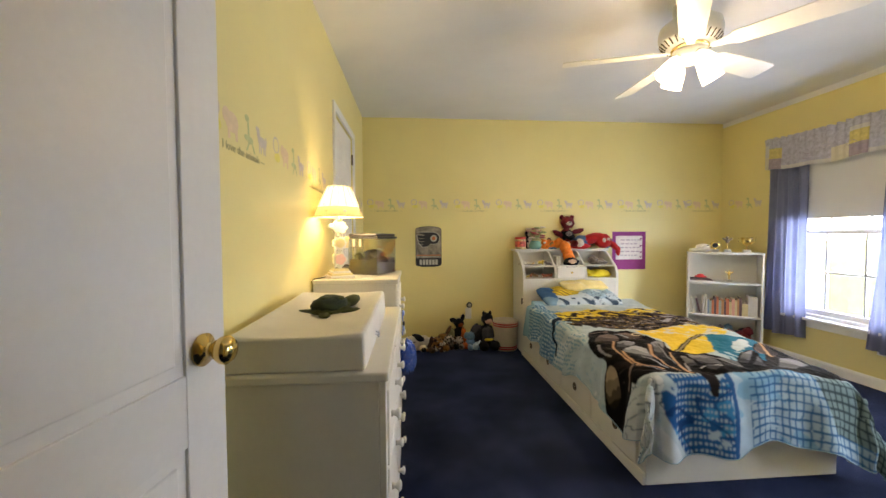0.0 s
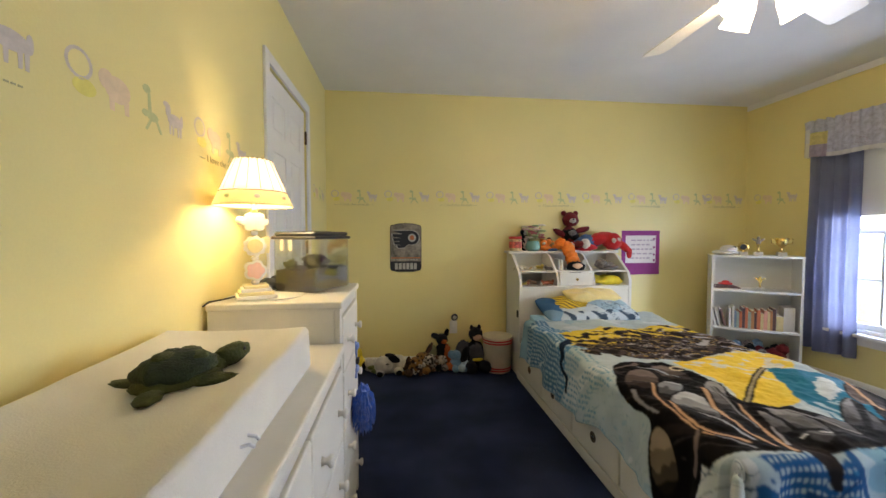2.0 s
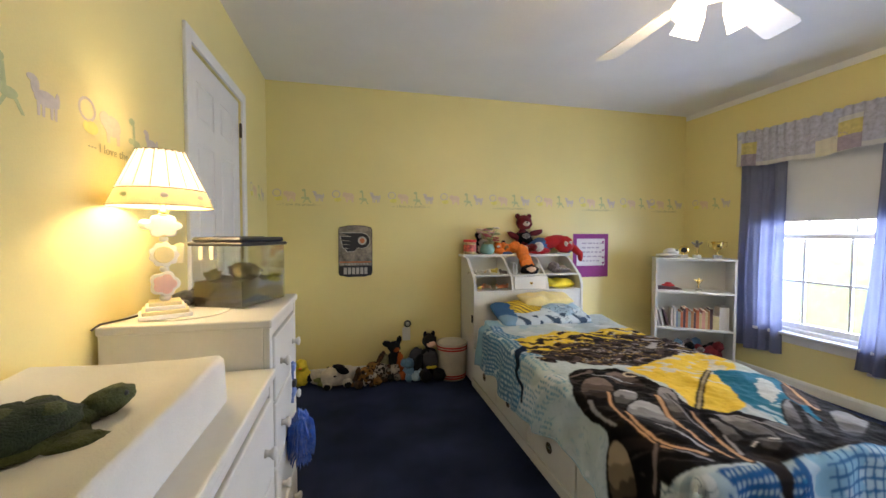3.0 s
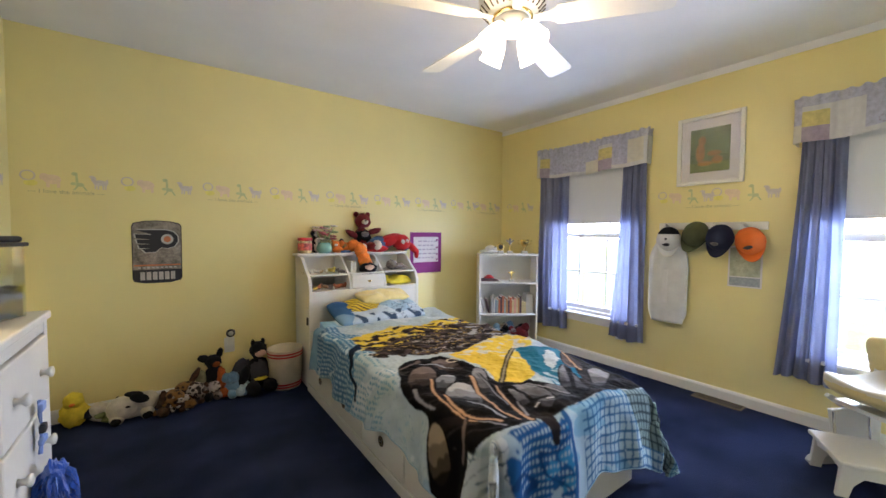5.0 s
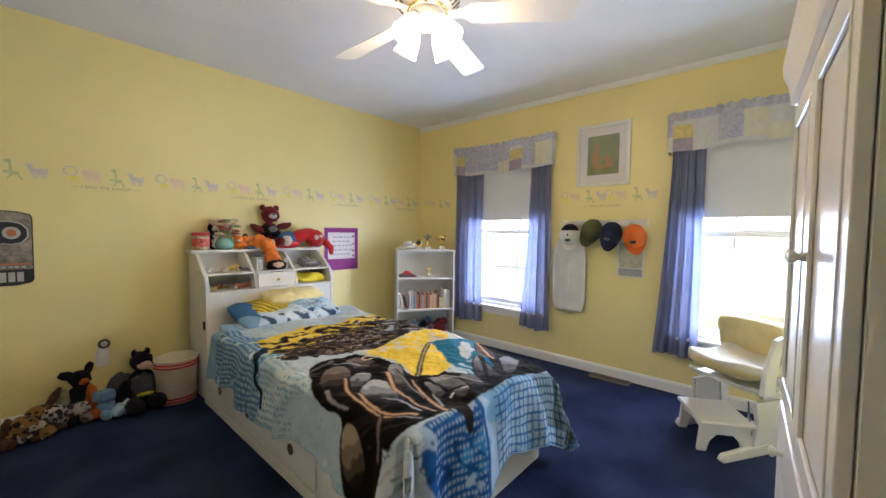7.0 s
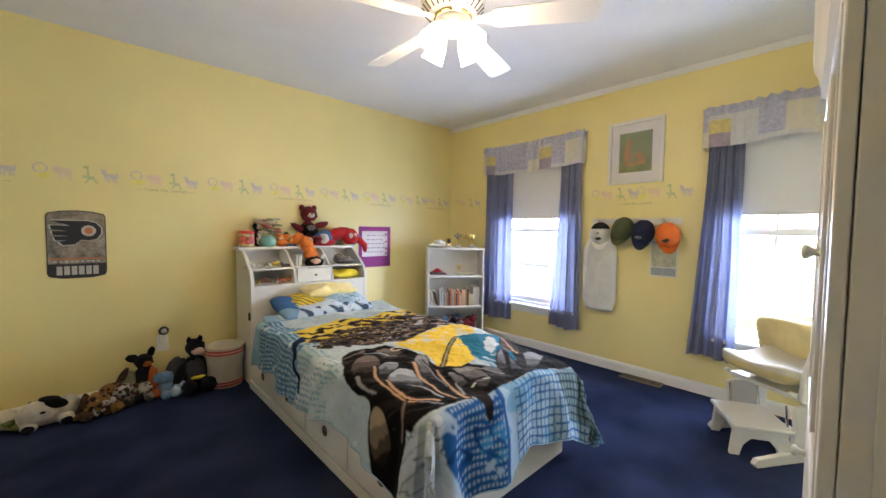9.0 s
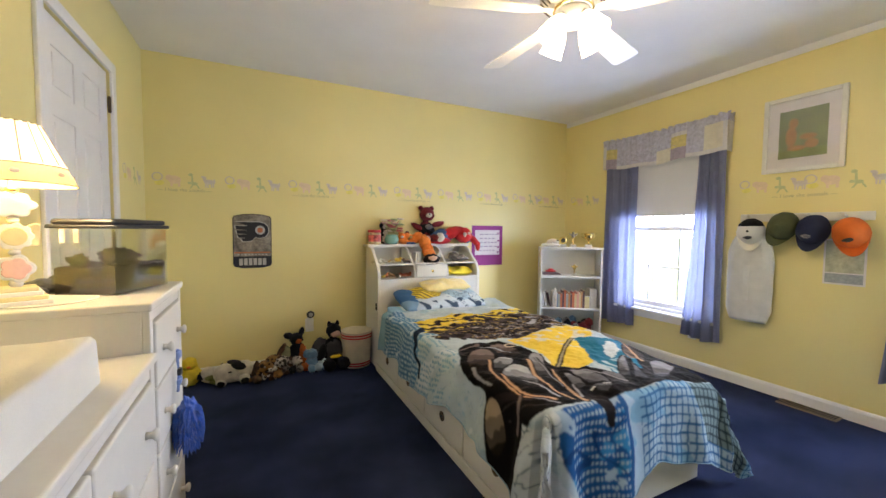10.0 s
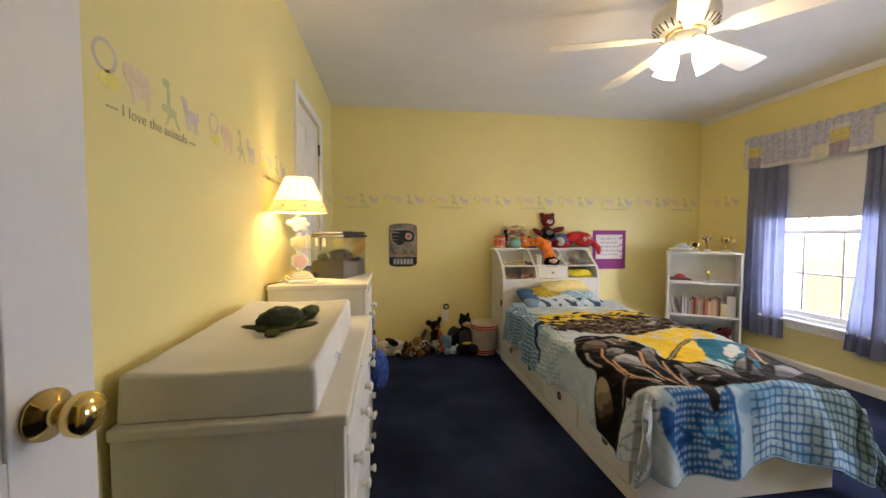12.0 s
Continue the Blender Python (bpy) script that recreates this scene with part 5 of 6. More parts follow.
# ---- ceiling fan ----
FANW = material("white fan enamel", (0.80, 0.78, 0.72), 0.3, vary=0.03)
FROST = material("lit frosted glass", (1.0, 0.86, 0.66), 0.4, vary=0.0, bump=0, emit=2.6)
fan = thing("ceiling_fan", pose(FAN[0], FAN[1], 0), "white five-blade ceiling fan with four lit glass shades", "ceiling fan")
part("canopy", lathe([(0, 2.44), (0.085, 2.44), (0.085, 2.40), (0.07, 2.375), (0.045, 2.365), (0, 2.365)], 32), FANW, fan, smooth=True)
part("motor_housing", lathe([(0, 2.366), (0.06, 2.366), (0.115, 2.352), (0.148, 2.325), (0.155, 2.29), (0.150, 2.25), (0.125, 2.222), (0.085, 2.212), (0.085, 2.20), (0, 2.20)], 40), FANW, fan, smooth=True)
VENTM = material("dark vent slot", (0.10, 0.08, 0.05), 0.7)
for i in range(28):
    a = 2 * math.pi * i / 28
    part("vent_slot", tube([(0.118 * math.cos(a), 0.118 * math.sin(a), 2.2165), (0.148 * math.cos(a), 0.148 * math.sin(a), 2.246)], 0.004, 5), VENTM, fan)
part("gold_ring", lathe([(0.083, 2.212), (0.092, 2.208), (0.092, 2.202), (0.083, 2.199)], 40), BRASS, fan, "brass trim ring", True)
part("light_kit", lathe([(0, 2.20), (0.075, 2.199), (0.080, 2.185), (0.07, 2.150), (0.045, 2.130), (0.02, 2.122), (0, 2.120)], 32), FANW, fan, smooth=True)
for i in range(5):
    a = radians(18 + 72 * i)
    m = pose(0, 0, 0, 0, 0, math.degrees(a))
    bm = prism([(0.10, -0.018), (0.16, -0.026), (0.20, -0.045), (0.26, -0.050), (0.30, -0.03), (0.315, 0), (0.30, 0.03), (0.26, 0.050), (0.20, 0.045), (0.16, 0.026), (0.10, 0.018)], 0, 0.006, 0.002, m=pose(0, 0, 2.190, 90, 0, 0))
    bmesh.ops.transform(bm, matrix=m @ Matrix.Translation((0, 0, 2.190)) @ Matrix.Rotation(radians(-13), 4, "X") @ Matrix.Translation((0, 0, -2.193)), verts=bm.verts)
    iron = part("blade_iron", bm, FANW, fan)
    bm = prism([(0.20, -0.056), (0.63, -0.072), (0.66, -0.066), (0.67, -0.050), (0.67, 0.050), (0.66, 0.066), (0.63, 0.072), (0.20, 0.056), (0.185, 0.03), (0.185, -0.03)], 0, 0.006, 0.002, m=pose(0, 0, 2.186, 90, 0, 0))
    bmesh.ops.transform(bm, matrix=m @ Matrix.Translation((0, 0, 2.186)) @ Matrix.Rotation(radians(-13), 4, "X") @ Matrix.Translation((0, 0, -2.186)), verts=bm.verts)
    part("blade", bm, FANW, fan)
for i in range(4):
    a = radians(2 + 90 * i)
    tilt = Matrix.Translation((0.058 * math.cos(a), 0.058 * math.sin(a), 2.165)) @ Matrix.Rotation(a, 4, "Z") @ Matrix.Rotation(radians(180 - 36), 4, "Y") @ Matrix.Diagonal((0.92, 0.92, 0.84, 1))
    part("shade_holder", lathe([(0, 0.0), (0.022, 0.0), (0.026, 0.02), (0.028, 0.045), (0, 0.045)], 20, tilt), FANW, fan, smooth=True)
    bm = lathe([(0.026, 0.030), (0.034, 0.045), (0.046, 0.08), (0.052, 0.115), (0.056, 0.150), (0.062, 0.172), (0.059, 0.172), (0.053, 0.150), (0.043, 0.08), (0.026, 0.042)], 28, tilt)
    part("glass_shade", bm, FROST, fan, "glowing frosted glass shade", True)

# ---- wall border: stencilled animals and lines ----


def stencil(kind):
    """A flat painted figure, 2 mm proud, in the xz plane with its face to -y."""
    bm = bmesh.new()
    if kind == "ring":
        n = 20
        o = [bm.verts.new((0.034 * math.cos(6.2832 * i / n), -0.0012, 0.022 + 0.032 * math.sin(6.2832 * i / n))) for i in range(n)]
        q = [bm.verts.new((0.026 * math.cos(6.2832 * i / n), -0.0012, 0.022 + 0.025 * math.sin(6.2832 * i / n))) for i in range(n)]
        for i in range(n):
            bm.faces.new((o[i], o[(i + 1) % n], q[(i + 1) % n], q[i]))
        prism(ellipse(0.012, -0.022, 0.030, 0.018), -0.0012, 0, bm=bm, index=1)
    if kind == "elephant":
        for e in ((0, 0.005, 0.040, 0.030), (-0.034, 0.018, 0.022, 0.022)):
            prism(ellipse(*e), -0.0012 - 0.0003 * (e[0] < 0), 0, bm=bm)
        for x in (-0.026, 0.020):
            prism([(x, -0.045), (x + 0.014, -0.045), (x + 0.015, -0.012), (x - 0.002, -0.012)], -0.0010, 0, bm=bm)
    if kind == "giraffe":
        prism([(-0.006, -0.012), (0.008, -0.014), (0.004, 0.040), (-0.006, 0.040)], -0.0012, 0, bm=bm)
        for e in ((-0.010, 0.048, 0.015, 0.011), (0.012, -0.018, 0.022, 0.012), (-0.016, -0.014, 0.014, 0.009)):
            prism(ellipse(*e), -0.0014, 0, bm=bm)
        for x, d in ((0.000, -0.020), (0.022, 0.018)):
            prism([(x, -0.025), (x + 0.010, -0.025), (x + 0.010 + d, -0.055), (x + d, -0.055)], -0.0010, 0, bm=bm)
    if kind == "horse":
        for e in ((0.004, 0.0, 0.034, 0.018), (-0.026, 0.022, 0.012, 0.020), (-0.034, 0.036, 0.014, 0.008), (0.038, 0.006, 0.007, 0.018)):
            prism(ellipse(*e), -0.0012 - 0.0001 * e[2], 0, bm=bm)
        for x in (-0.022, -0.008, 0.016, 0.028):
            prism([(x, -0.042), (x + 0.007, -0.042), (x + 0.009, -0.008), (x - 0.001, -0.008)], -0.0010, 0, bm=bm)
    if kind == "line":
        font = bpy.data.curves.new("lettering", "FONT")
        font.body, font.size, font.align_x = "--- I love the animals ---", 0.034, "CENTER"
        font.extrude, font.space_character = 0.0005, 1.05
        ob = bpy.data.objects.new("lettering", font)
        me = bpy.data.meshes.new_from_object(ob)
        bpy.data.objects.remove(ob)
        bpy.data.curves.remove(font)
        bm.from_mesh(me)
        bpy.data.meshes.remove(me)
        bmesh.ops.transform(bm, matrix=pose(0, -0.0006, -0.008, 90, 0, 0), verts=bm.verts)
    if kind != "line":
        bmesh.ops.scale(bm, vec=(1, 0.25, 1), verts=bm.verts)
    me = bpy.data.meshes.new(kind)
    bmesh.ops.recalc_face_normals(bm, faces=bm.faces)
    bm.to_mesh(me)
    bm.free()
    return me


STENCILS = {}
for kind, mats in (("ring", (LAVENDER, YELLOWP)), ("elephant", (PINK,)), ("giraffe", (GREENP,)), ("horse", (LAVENDER,)), ("line", (OLIVE,))):
    STENCILS[kind] = stencil(kind)
    for one in mats:
        STENCILS[kind].materials.append(one)


def border(name, m, centres, lined):
    ob = structure(new(name), "faded pastel animal border stencilled along the yellow wall")
    ob.matrix_basis = m
    for k, c in enumerate(centres):
        for kind, d in (("ring", -0.17), ("elephant", -0.065), ("giraffe", 0.045), ("horse", 0.150)):
            p = new("stencil_" + kind, STENCILS[kind])
            p.parent = ob
            p.matrix_basis = pose(c + d, 0, 1.527)
        if k in lined:
            p = new("stencil_line", STENCILS["line"])
            p.parent = ob
            p.matrix_basis = pose(c, 0, 1.455)


border("wall_border_north", pose(0, YF - 0.0006, 0), [0.245 + 0.4615 * k for k in range(9) if k != 8] + [3.82], (0, 2, 4, 6, 8))
border("wall_border_west", pose(0.0006, 0, -0.012, 0, 0, 90), [1.965, 2.425, 2.885, 4.50], (0, 2))
border("wall_border_east", pose(XR - 0.0006, 0, -0.012, 0, 0, -90), [-4.50, -2.775, -2.395], ())
ob = new("wall_border_line", STENCILS["line"])
ob.matrix_basis = pose(XR - 0.0006, 2.60, 1.432, 0, 0, -90)
structure(ob, "thin painted lettering under the border")

# ---- far wall ----
SIGNM = material("weathered grey metal", (0.24, 0.21, 0.165), 0.55, 0.3, vary=0.8, scale=14, grain=90, bump=0.3)
SIGNK = material("sign black", (0.015, 0.015, 0.018), 0.5)
SIGNL = material("sign pale", (0.45, 0.43, 0.38), 0.6, vary=0.2, scale=30)
SIGNO = material("sign orange", (0.50, 0.16, 0.06), 0.6, vary=0.2, scale=30)
sign = thing("team_sign", pose(0.690, YF - 0.001, 1.073), "grey metal sports sign with a winged black emblem", "wall sign")
EDGE = [(-0.140, -0.185), (-0.130, -0.205), (-0.07, -0.219), (0.07, -0.219), (0.130, -0.205), (0.140, -0.185), (0.140, 0.180), (0.130, 0.200), (0.07, 0.215), (0.0, 0.219), (-0.07, 0.215), (-0.130, 0.200), (-0.140, 0.180)]
part("backing", prism(EDGE, -0.003, 0, 0.001), SIGNK, sign, "dark worn edge")
part("plate", prism([(x * 0.965, z * 0.975) for x, z in EDGE], -0.0042, -0.0031), SIGNM, sign)
part("lower_band", prism([(-0.136, -0.185), (-0.128, -0.203), (-0.07, -0.216), (0.07, -0.216), (0.128, -0.203), (0.136, -0.185), (0.136, -0.124), (-0.136, -0.124)], -0.0052, -0.0043), SIGNK, sign, "black lower band")
WING = [(-0.118, 0.152), (0.050, 0.152), (0.092, 0.140), (0.116, 0.108), (0.116, 0.068), (0.094, 0.036), (0.056, 0.024), (0.020, 0.030), (-0.010, 0.000), (-0.066, -0.004), (-0.084, 0.020), (-0.044, 0.024), (-0.098, 0.026), (-0.106, 0.050), (-0.040, 0.054), (-0.108, 0.060), (-0.114, 0.086), (-0.040, 0.086), (-0.116, 0.096), (-0.120, 0.122), (-0.030, 0.120)]
part("emblem_edge", prism([(x * 1.07 - 0.001, (z - 0.075) * 1.09 + 0.075) for x, z in WING], -0.0050, -0.0042), SIGNL, sign, "pale outline of the emblem")
part("emblem", prism(WING, -0.0062, -0.0051), SIGNK, sign, "black wing shape")
part("emblem_disc", prism(ellipse(0.056, 0.088, 0.036, 0.036), -0.0072, -0.0063), SIGNL, sign)
part("emblem_dot", prism(ellipse(0.056, 0.088, 0.021, 0.021), -0.0082, -0.0073), SIGNO, sign)
part("stripe", box(-0.13, 0.13, -0.0055, -0.0042, -0.098, -0.088), SIGNO, sign)
for i in range(6):
    part("letter_bar", box(-0.098 + i * 0.034, -0.072 + i * 0.034, -0.0065, -0.0053, -0.196, -0.140, 0.0004), SIGNL, sign)
for i in range(9):
    part("small_bar", box(-0.11 + i * 0.025, -0.094 + i * 0.025, -0.0055, -0.0042, -0.115, -0.105), SIGNL, sign)
PURPLE = material("purple card", (0.28, 0.03, 0.20), 0.7, vary=0.1, scale=20)
PAPER = material("white paper", (0.74, 0.70, 0.70), 0.8, vary=0.05, scale=20)
post = thing("handmade_poster", pose(2.945, YF - 0.001, 1.012), "purple card poster with white paper and small hearts", "poster")
part("card", box(-0.195, 0.195, -0.002, 0, -0.212, 0.212), PURPLE, post)
part("paper", box(-0.155, 0.155, -0.0032, -0.0021, -0.10, 0.165), PAPER, post)
rng = random.Random(2)
for j in range(5):
    x = -0.10
    while x < 0.10:
        w = rng.uniform(0.02, 0.05)
        part("text_bar", box(x, x + w, -0.0042, -0.0033, 0.112 - j * 0.043, 0.126 - j * 0.043), material("faint ink", (0.45, 0.40, 0.46), 0.8) if not bpy.data.materials.get("faint ink") else bpy.data.materials["faint ink"], post)
        x += w + 0.014
for z in (0.13, 0.05, -0.02, -0.075):
    part("heart", prism([(0.137, z - 0.014), (0.150, z + 0.004), (0.146, z + 0.012), (0.137, z + 0.006), (0.128, z + 0.012), (0.124, z + 0.004)], -0.0046, -0.0034), PURPLE, post)
outlet = thing("wall_outlet", pose(1.120, YF - 0.001, 0.340), "white wall outlet with a round dark night light", "outlet")
part("plate", box(-0.035, 0.035, -0.006, 0, -0.057, 0.057, 0.003), TRIM, outlet)
part("night_light", lathe([(0, 0), (0.030, 0), (0.032, 0.006), (0.028, 0.014), (0.018, 0.018), (0, 0.018)], 24, pose(0.006, -0.03, 0.098, 90, 0, 0)), BLACK, outlet, "round black night light", True)
part("night_light_face", lathe([(0, 0.0182), (0.018, 0.0182), (0.017, 0.021), (0, 0.022)], 20, pose(0.006, -0.03, 0.098, 90, 0, 0)), SIGNL, outlet, smooth=True)
part("night_light_base", box(-0.02, 0.024, -0.032, -0.006, -0.0, 0.085, 0.005), TRIM, outlet)
o2 = thing("wall_outlet", pose(XR - 0.001, 3.28, 0.32, 0, 0, -90), "white wall outlet under the window", "outlet")
part("plate", box(-0.035, 0.035, -0.006, 0, -0.057, 0.057, 0.003), TRIM, o2)
for z in (-0.022, 0.022):
    part("socket", box(-0.016, 0.016, -0.008, -0.006, z - 0.014, z + 0.014, 0.003), TRIM, o2)

# ---- floor toys along the far wall, waste basket ----
BASKETM = material("cream painted metal", (0.66, 0.60, 0.46), 0.5, vary=0.12, scale=14)
basket = thing("waste_basket", pose(1.484, 4.605, 0), "cream waste basket with red stripes near both rims", "waste basket")
part("basket_body", lathe([(0, 0), (0.112, 0), (0.116, 0.004), (0.130, 0.298), (0.133, 0.303), (0.129, 0.306), (0.125, 0.298), (0.110, 0.01), (0, 0.008)], 36), BASKETM, basket, smooth=True)
for z in (0.256, 0.278, 0.022, 0.042):
    r = 0.1165 + 0.0138 * z / 0.298
    part("stripe", lathe([(r, z - 0.006), (r + 0.0018, z - 0.006), (r + 0.0021, z + 0.006), (r + 0.0006, z + 0.006)], 36), RED, basket, "red painted stripe")
plush("plush_doll_caped", pose(1.297, 4.62, 0, -4, 0, 4) @ Matrix.Scale(1.17, 4), [(0, (0, 0.02, 0.11), (0.085, 0.06, 0.10)), (1, (0, -0.01, 0.13), (0.062, 0.05, 0.07)), (0, (0, 0.0, 0.265), (0.052, 0.048, 0.055)), (2, (0.006, -0.036, 0.248), (0.034, 0.018, 0.026)), (0, (-0.085, -0.01, 0.12), (0.030, 0.035, 0.065), (0, 20, 0)), (0, (0.085, -0.01, 0.12), (0.028, 0.035, 0.065), (0, -20, 0)), (0, (0.05, -0.07, 0.042), (0.042, 0.075, 0.042)), (0, (-0.05, -0.07, 0.042), (0.042, 0.075, 0.042)), (3, (0, -0.055, 0.09), (0.04, 0.012, 0.012)), (0, (-0.03, 0.0, 0.315), (0.014, 0.012, 0.022)), (0, (0.03, 0.0, 0.315), (0.014, 0.012, 0.022)), (1, (-0.09, 0.03, 0.13), (0.06, 0.02, 0.09))], (BLKPL, material("charcoal plush", (0.045, 0.045, 0.05), 0.95, vary=0.3, scale=25, grain=260, bump=0.8), SKIN, YELPL), "black and grey caped soft doll sitting on the carpet")
plush("plush_elephant_blue", pose(1.140, 4.63, 0, 0, 0, 10) @ Matrix.Scale(1.0, 4), [(0, (0, 0.02, 0.06), (0.07, 0.06, 0.06)), (0, (-0.02, 0.0, 0.135), (0.045, 0.042, 0.042)), (0, (0.04, -0.05, 0.03), (0.03, 0.045, 0.03)), (0, (-0.04, -0.05, 0.03), (0.03, 0.045, 0.03)), (1, (0.05, -0.03, 0.065), (0.04, 0.035, 0.035)), (1, (0.01, -0.07, 0.04), (0.035, 0.03, 0.035)), (0, (-0.065, 0, 0.145), (0.03, 0.012, 0.035))], (LBLUE, material("pale blue plush", (0.42, 0.56, 0.62), 0.95, vary=0.25, scale=30, grain=260, bump=0.9)), "pale blue plush elephant sitting on the carpet")
plush("plush_dog_dark", pose(1.010, 4.70, 0, 0, 0, 8) @ Matrix.Scale(1.17, 4), [(0, (0, 0.0, 0.10), (0.055, 0.045, 0.10)), (1, (0.03, -0.03, 0.10), (0.030, 0.03, 0.085)), (0, (-0.01, -0.01, 0.225), (0.045, 0.042, 0.040)), (0, (-0.056, 0, 0.248), (0.036, 0.016, 0.022), (0, 20, 0)), (0, (0.030, 0, 0.268), (0.018, 0.014, 0.034), (0, 15, 0)), (1, (0.0, -0.045, 0.215), (0.022, 0.020, 0.018)), (1, (0.04, -0.06, 0.03), (0.03, 0.05, 0.03)), (0, (-0.05, -0.05, 0.03), (0.03, 0.05, 0.03)), (2, (-0.07, 0.01, 0.12), (0.03, 0.03, 0.06))], (BLKPL, material("rust plush", (0.42, 0.10, 0.02), 0.95, vary=0.4, scale=30, grain=260, bump=0.8), material("sage plush", (0.24, 0.24, 0.14), 0.95, vary=0.3, scale=30)), "dark brown and orange plush animal sitting upright")
def tufts(n, seed, rx, ry, rz, kinds):
    """Small tufts of mixed colour over the upper front of a lying toy."""
    g = random.Random(seed)
    out = []
    for i in range(n):
        a, b = g.uniform(-2.9, -0.2), g.uniform(0.12, 1.35)
        s = g.uniform(0.011, 0.021)
        out.append((kinds[i % len(kinds)], (rx * math.cos(a) * math.cos(b), ry * math.sin(a) * math.cos(b), max(s * 0.9, rz * math.sin(b))), (s, s * 0.9, s * 0.8), (g.uniform(0, 40), g.uniform(0, 40), 0)))
    return out


plush("plush_leopard", pose(0.910, 4.655, 0, 0, 0, 25) @ Matrix.Scale(1.17, 4), [(0, (0.0, 0.0, 0.055), (0.085, 0.055, 0.055)), (1, (0.07, -0.03, 0.075), (0.045, 0.04, 0.04)), (0, (0.075, -0.06, 0.025), (0.03, 0.045, 0.024)), (1, (-0.04, -0.03, 0.10), (0.05, 0.035, 0.035)), (2, (-0.02, 0.01, 0.16), (0.018, 0.016, 0.055), (0, 35, 0)), (2, (0.02, -0.05, 0.06), (0.014, 0.012, 0.012)), (2, (-0.05, -0.045, 0.05), (0.014, 0.012, 0.012)), (2, (0.03, -0.02, 0.10), (0.016, 0.012, 0.012)), (2, (-0.06, 0.0, 0.10), (0.016, 0.012, 0.012))] + [(2, (0.085 * math.cos(q * 2.4), -0.045 - 0.012 * math.sin(q * 1.7), 0.055 + 0.045 * math.sin(q * 2.4 + 0.6)), (0.009, 0.010, 0.007)) for q in range(14)] + tufts(44, 8, 0.100, 0.060, 0.085, (1, 2, 0, 1, 2)), (SPOTG, SPOTW, BRNPL), "spotted grey and white plush cat lying on the carpet")
plush("plush_puppy_brown", pose(0.765, 4.61, 0, 0, 0, 10) @ Matrix.Scale(1.22, 4), [(0, (0, 0, 0.05), (0.085, 0.06, 0.05)), (1, (-0.01, -0.045, 0.085), (0.048, 0.042, 0.042)), (0, (-0.055, -0.035, 0.09), (0.022, 0.02, 0.04)), (2, (0.01, -0.085, 0.075), (0.018, 0.014, 0.013)), (1, (0.06, -0.05, 0.03), (0.035, 0.045, 0.028)), (0, (-0.06, -0.06, 0.025), (0.03, 0.045, 0.024)), (1, (0.05, 0.0, 0.10), (0.05, 0.035, 0.04)), (0, (0.085, -0.02, 0.11), (0.025, 0.02, 0.025)), (2, (-0.02, -0.09, 0.10), (0.006, 0.005, 0.006)), (2, (0.04, -0.06, 0.07), (0.02, 0.015, 0.018))] + tufts(46, 3, 0.095, 0.075, 0.085, (0, 1, 1, 0, 2)), (BRNPL, SPOTT, SPOTW), "brown and tan plush puppies heaped on the carpet")
plush("plush_dog_white", pose(0.550, 4.620, 0, 0, 0, 6) @ Matrix.Scale(1.08, 4), [(0, (0.0, 0.02, 0.07), (0.115, 0.075, 0.072)), (0, (-0.055, -0.03, 0.085), (0.075, 0.065, 0.065)), (0, (0.065, -0.01, 0.09), (0.058, 0.055, 0.058)), (1, (0.025, -0.055, 0.130), (0.050, 0.022, 0.030), (24, 24, 0)), (1, (0.0, -0.02, 0.150), (0.045, 0.034, 0.014), (0, 10, 0)), (1, (-0.085, -0.085, 0.030), (0.026, 0.016, 0.022)), (1, (0.060, -0.085, 0.030), (0.026, 0.016, 0.022)), (0, (0.06, -0.055, 0.035), (0.036, 0.040, 0.034)), (0, (-0.08, -0.055, 0.035), (0.036, 0.040, 0.034)), (1, (-0.03, -0.09, 0.105), (0.012, 0.008, 0.006))], (WHTPL, BLKPL), "white plush dog with one black ear lying down", rough=0.05)
plush("plush_cat_spotted", pose(0.410, 4.69, 0) @ Matrix.Scale(1.17, 4), [(0, (0, 0, 0.045), (0.085, 0.05, 0.045)), (0, (-0.03, -0.03, 0.075), (0.04, 0.035, 0.036)), (1, (0.045, -0.01, 0.065), (0.038, 0.042, 0.036)), (1, (-0.07, -0.02, 0.055), (0.026, 0.03, 0.026)), (2, (-0.02, -0.055, 0.05), (0.025, 0.02, 0.018)), (1, (0.05, -0.02, 0.105), (0.012, 0.01, 0.016)), (2, (0.02, -0.05, 0.02), (0.04, 0.03, 0.018))], (WHTPL, BLKPL, material("moss plush", (0.22, 0.24, 0.08), 0.95, vary=0.3)), "small black and white plush cat on the carpet")
plush("plush_chick", pose(0.260, 4.69, 0) @ Matrix.Scale(1.17, 4), [(0, (0, 0, 0.065), (0.062, 0.055, 0.065)), (0, (0, -0.02, 0.145), (0.042, 0.04, 0.04)), (1, (0, -0.06, 0.135), (0.012, 0.014, 0.008))], (YELPL, ORANGE), "bright yellow plush chick against the wall")

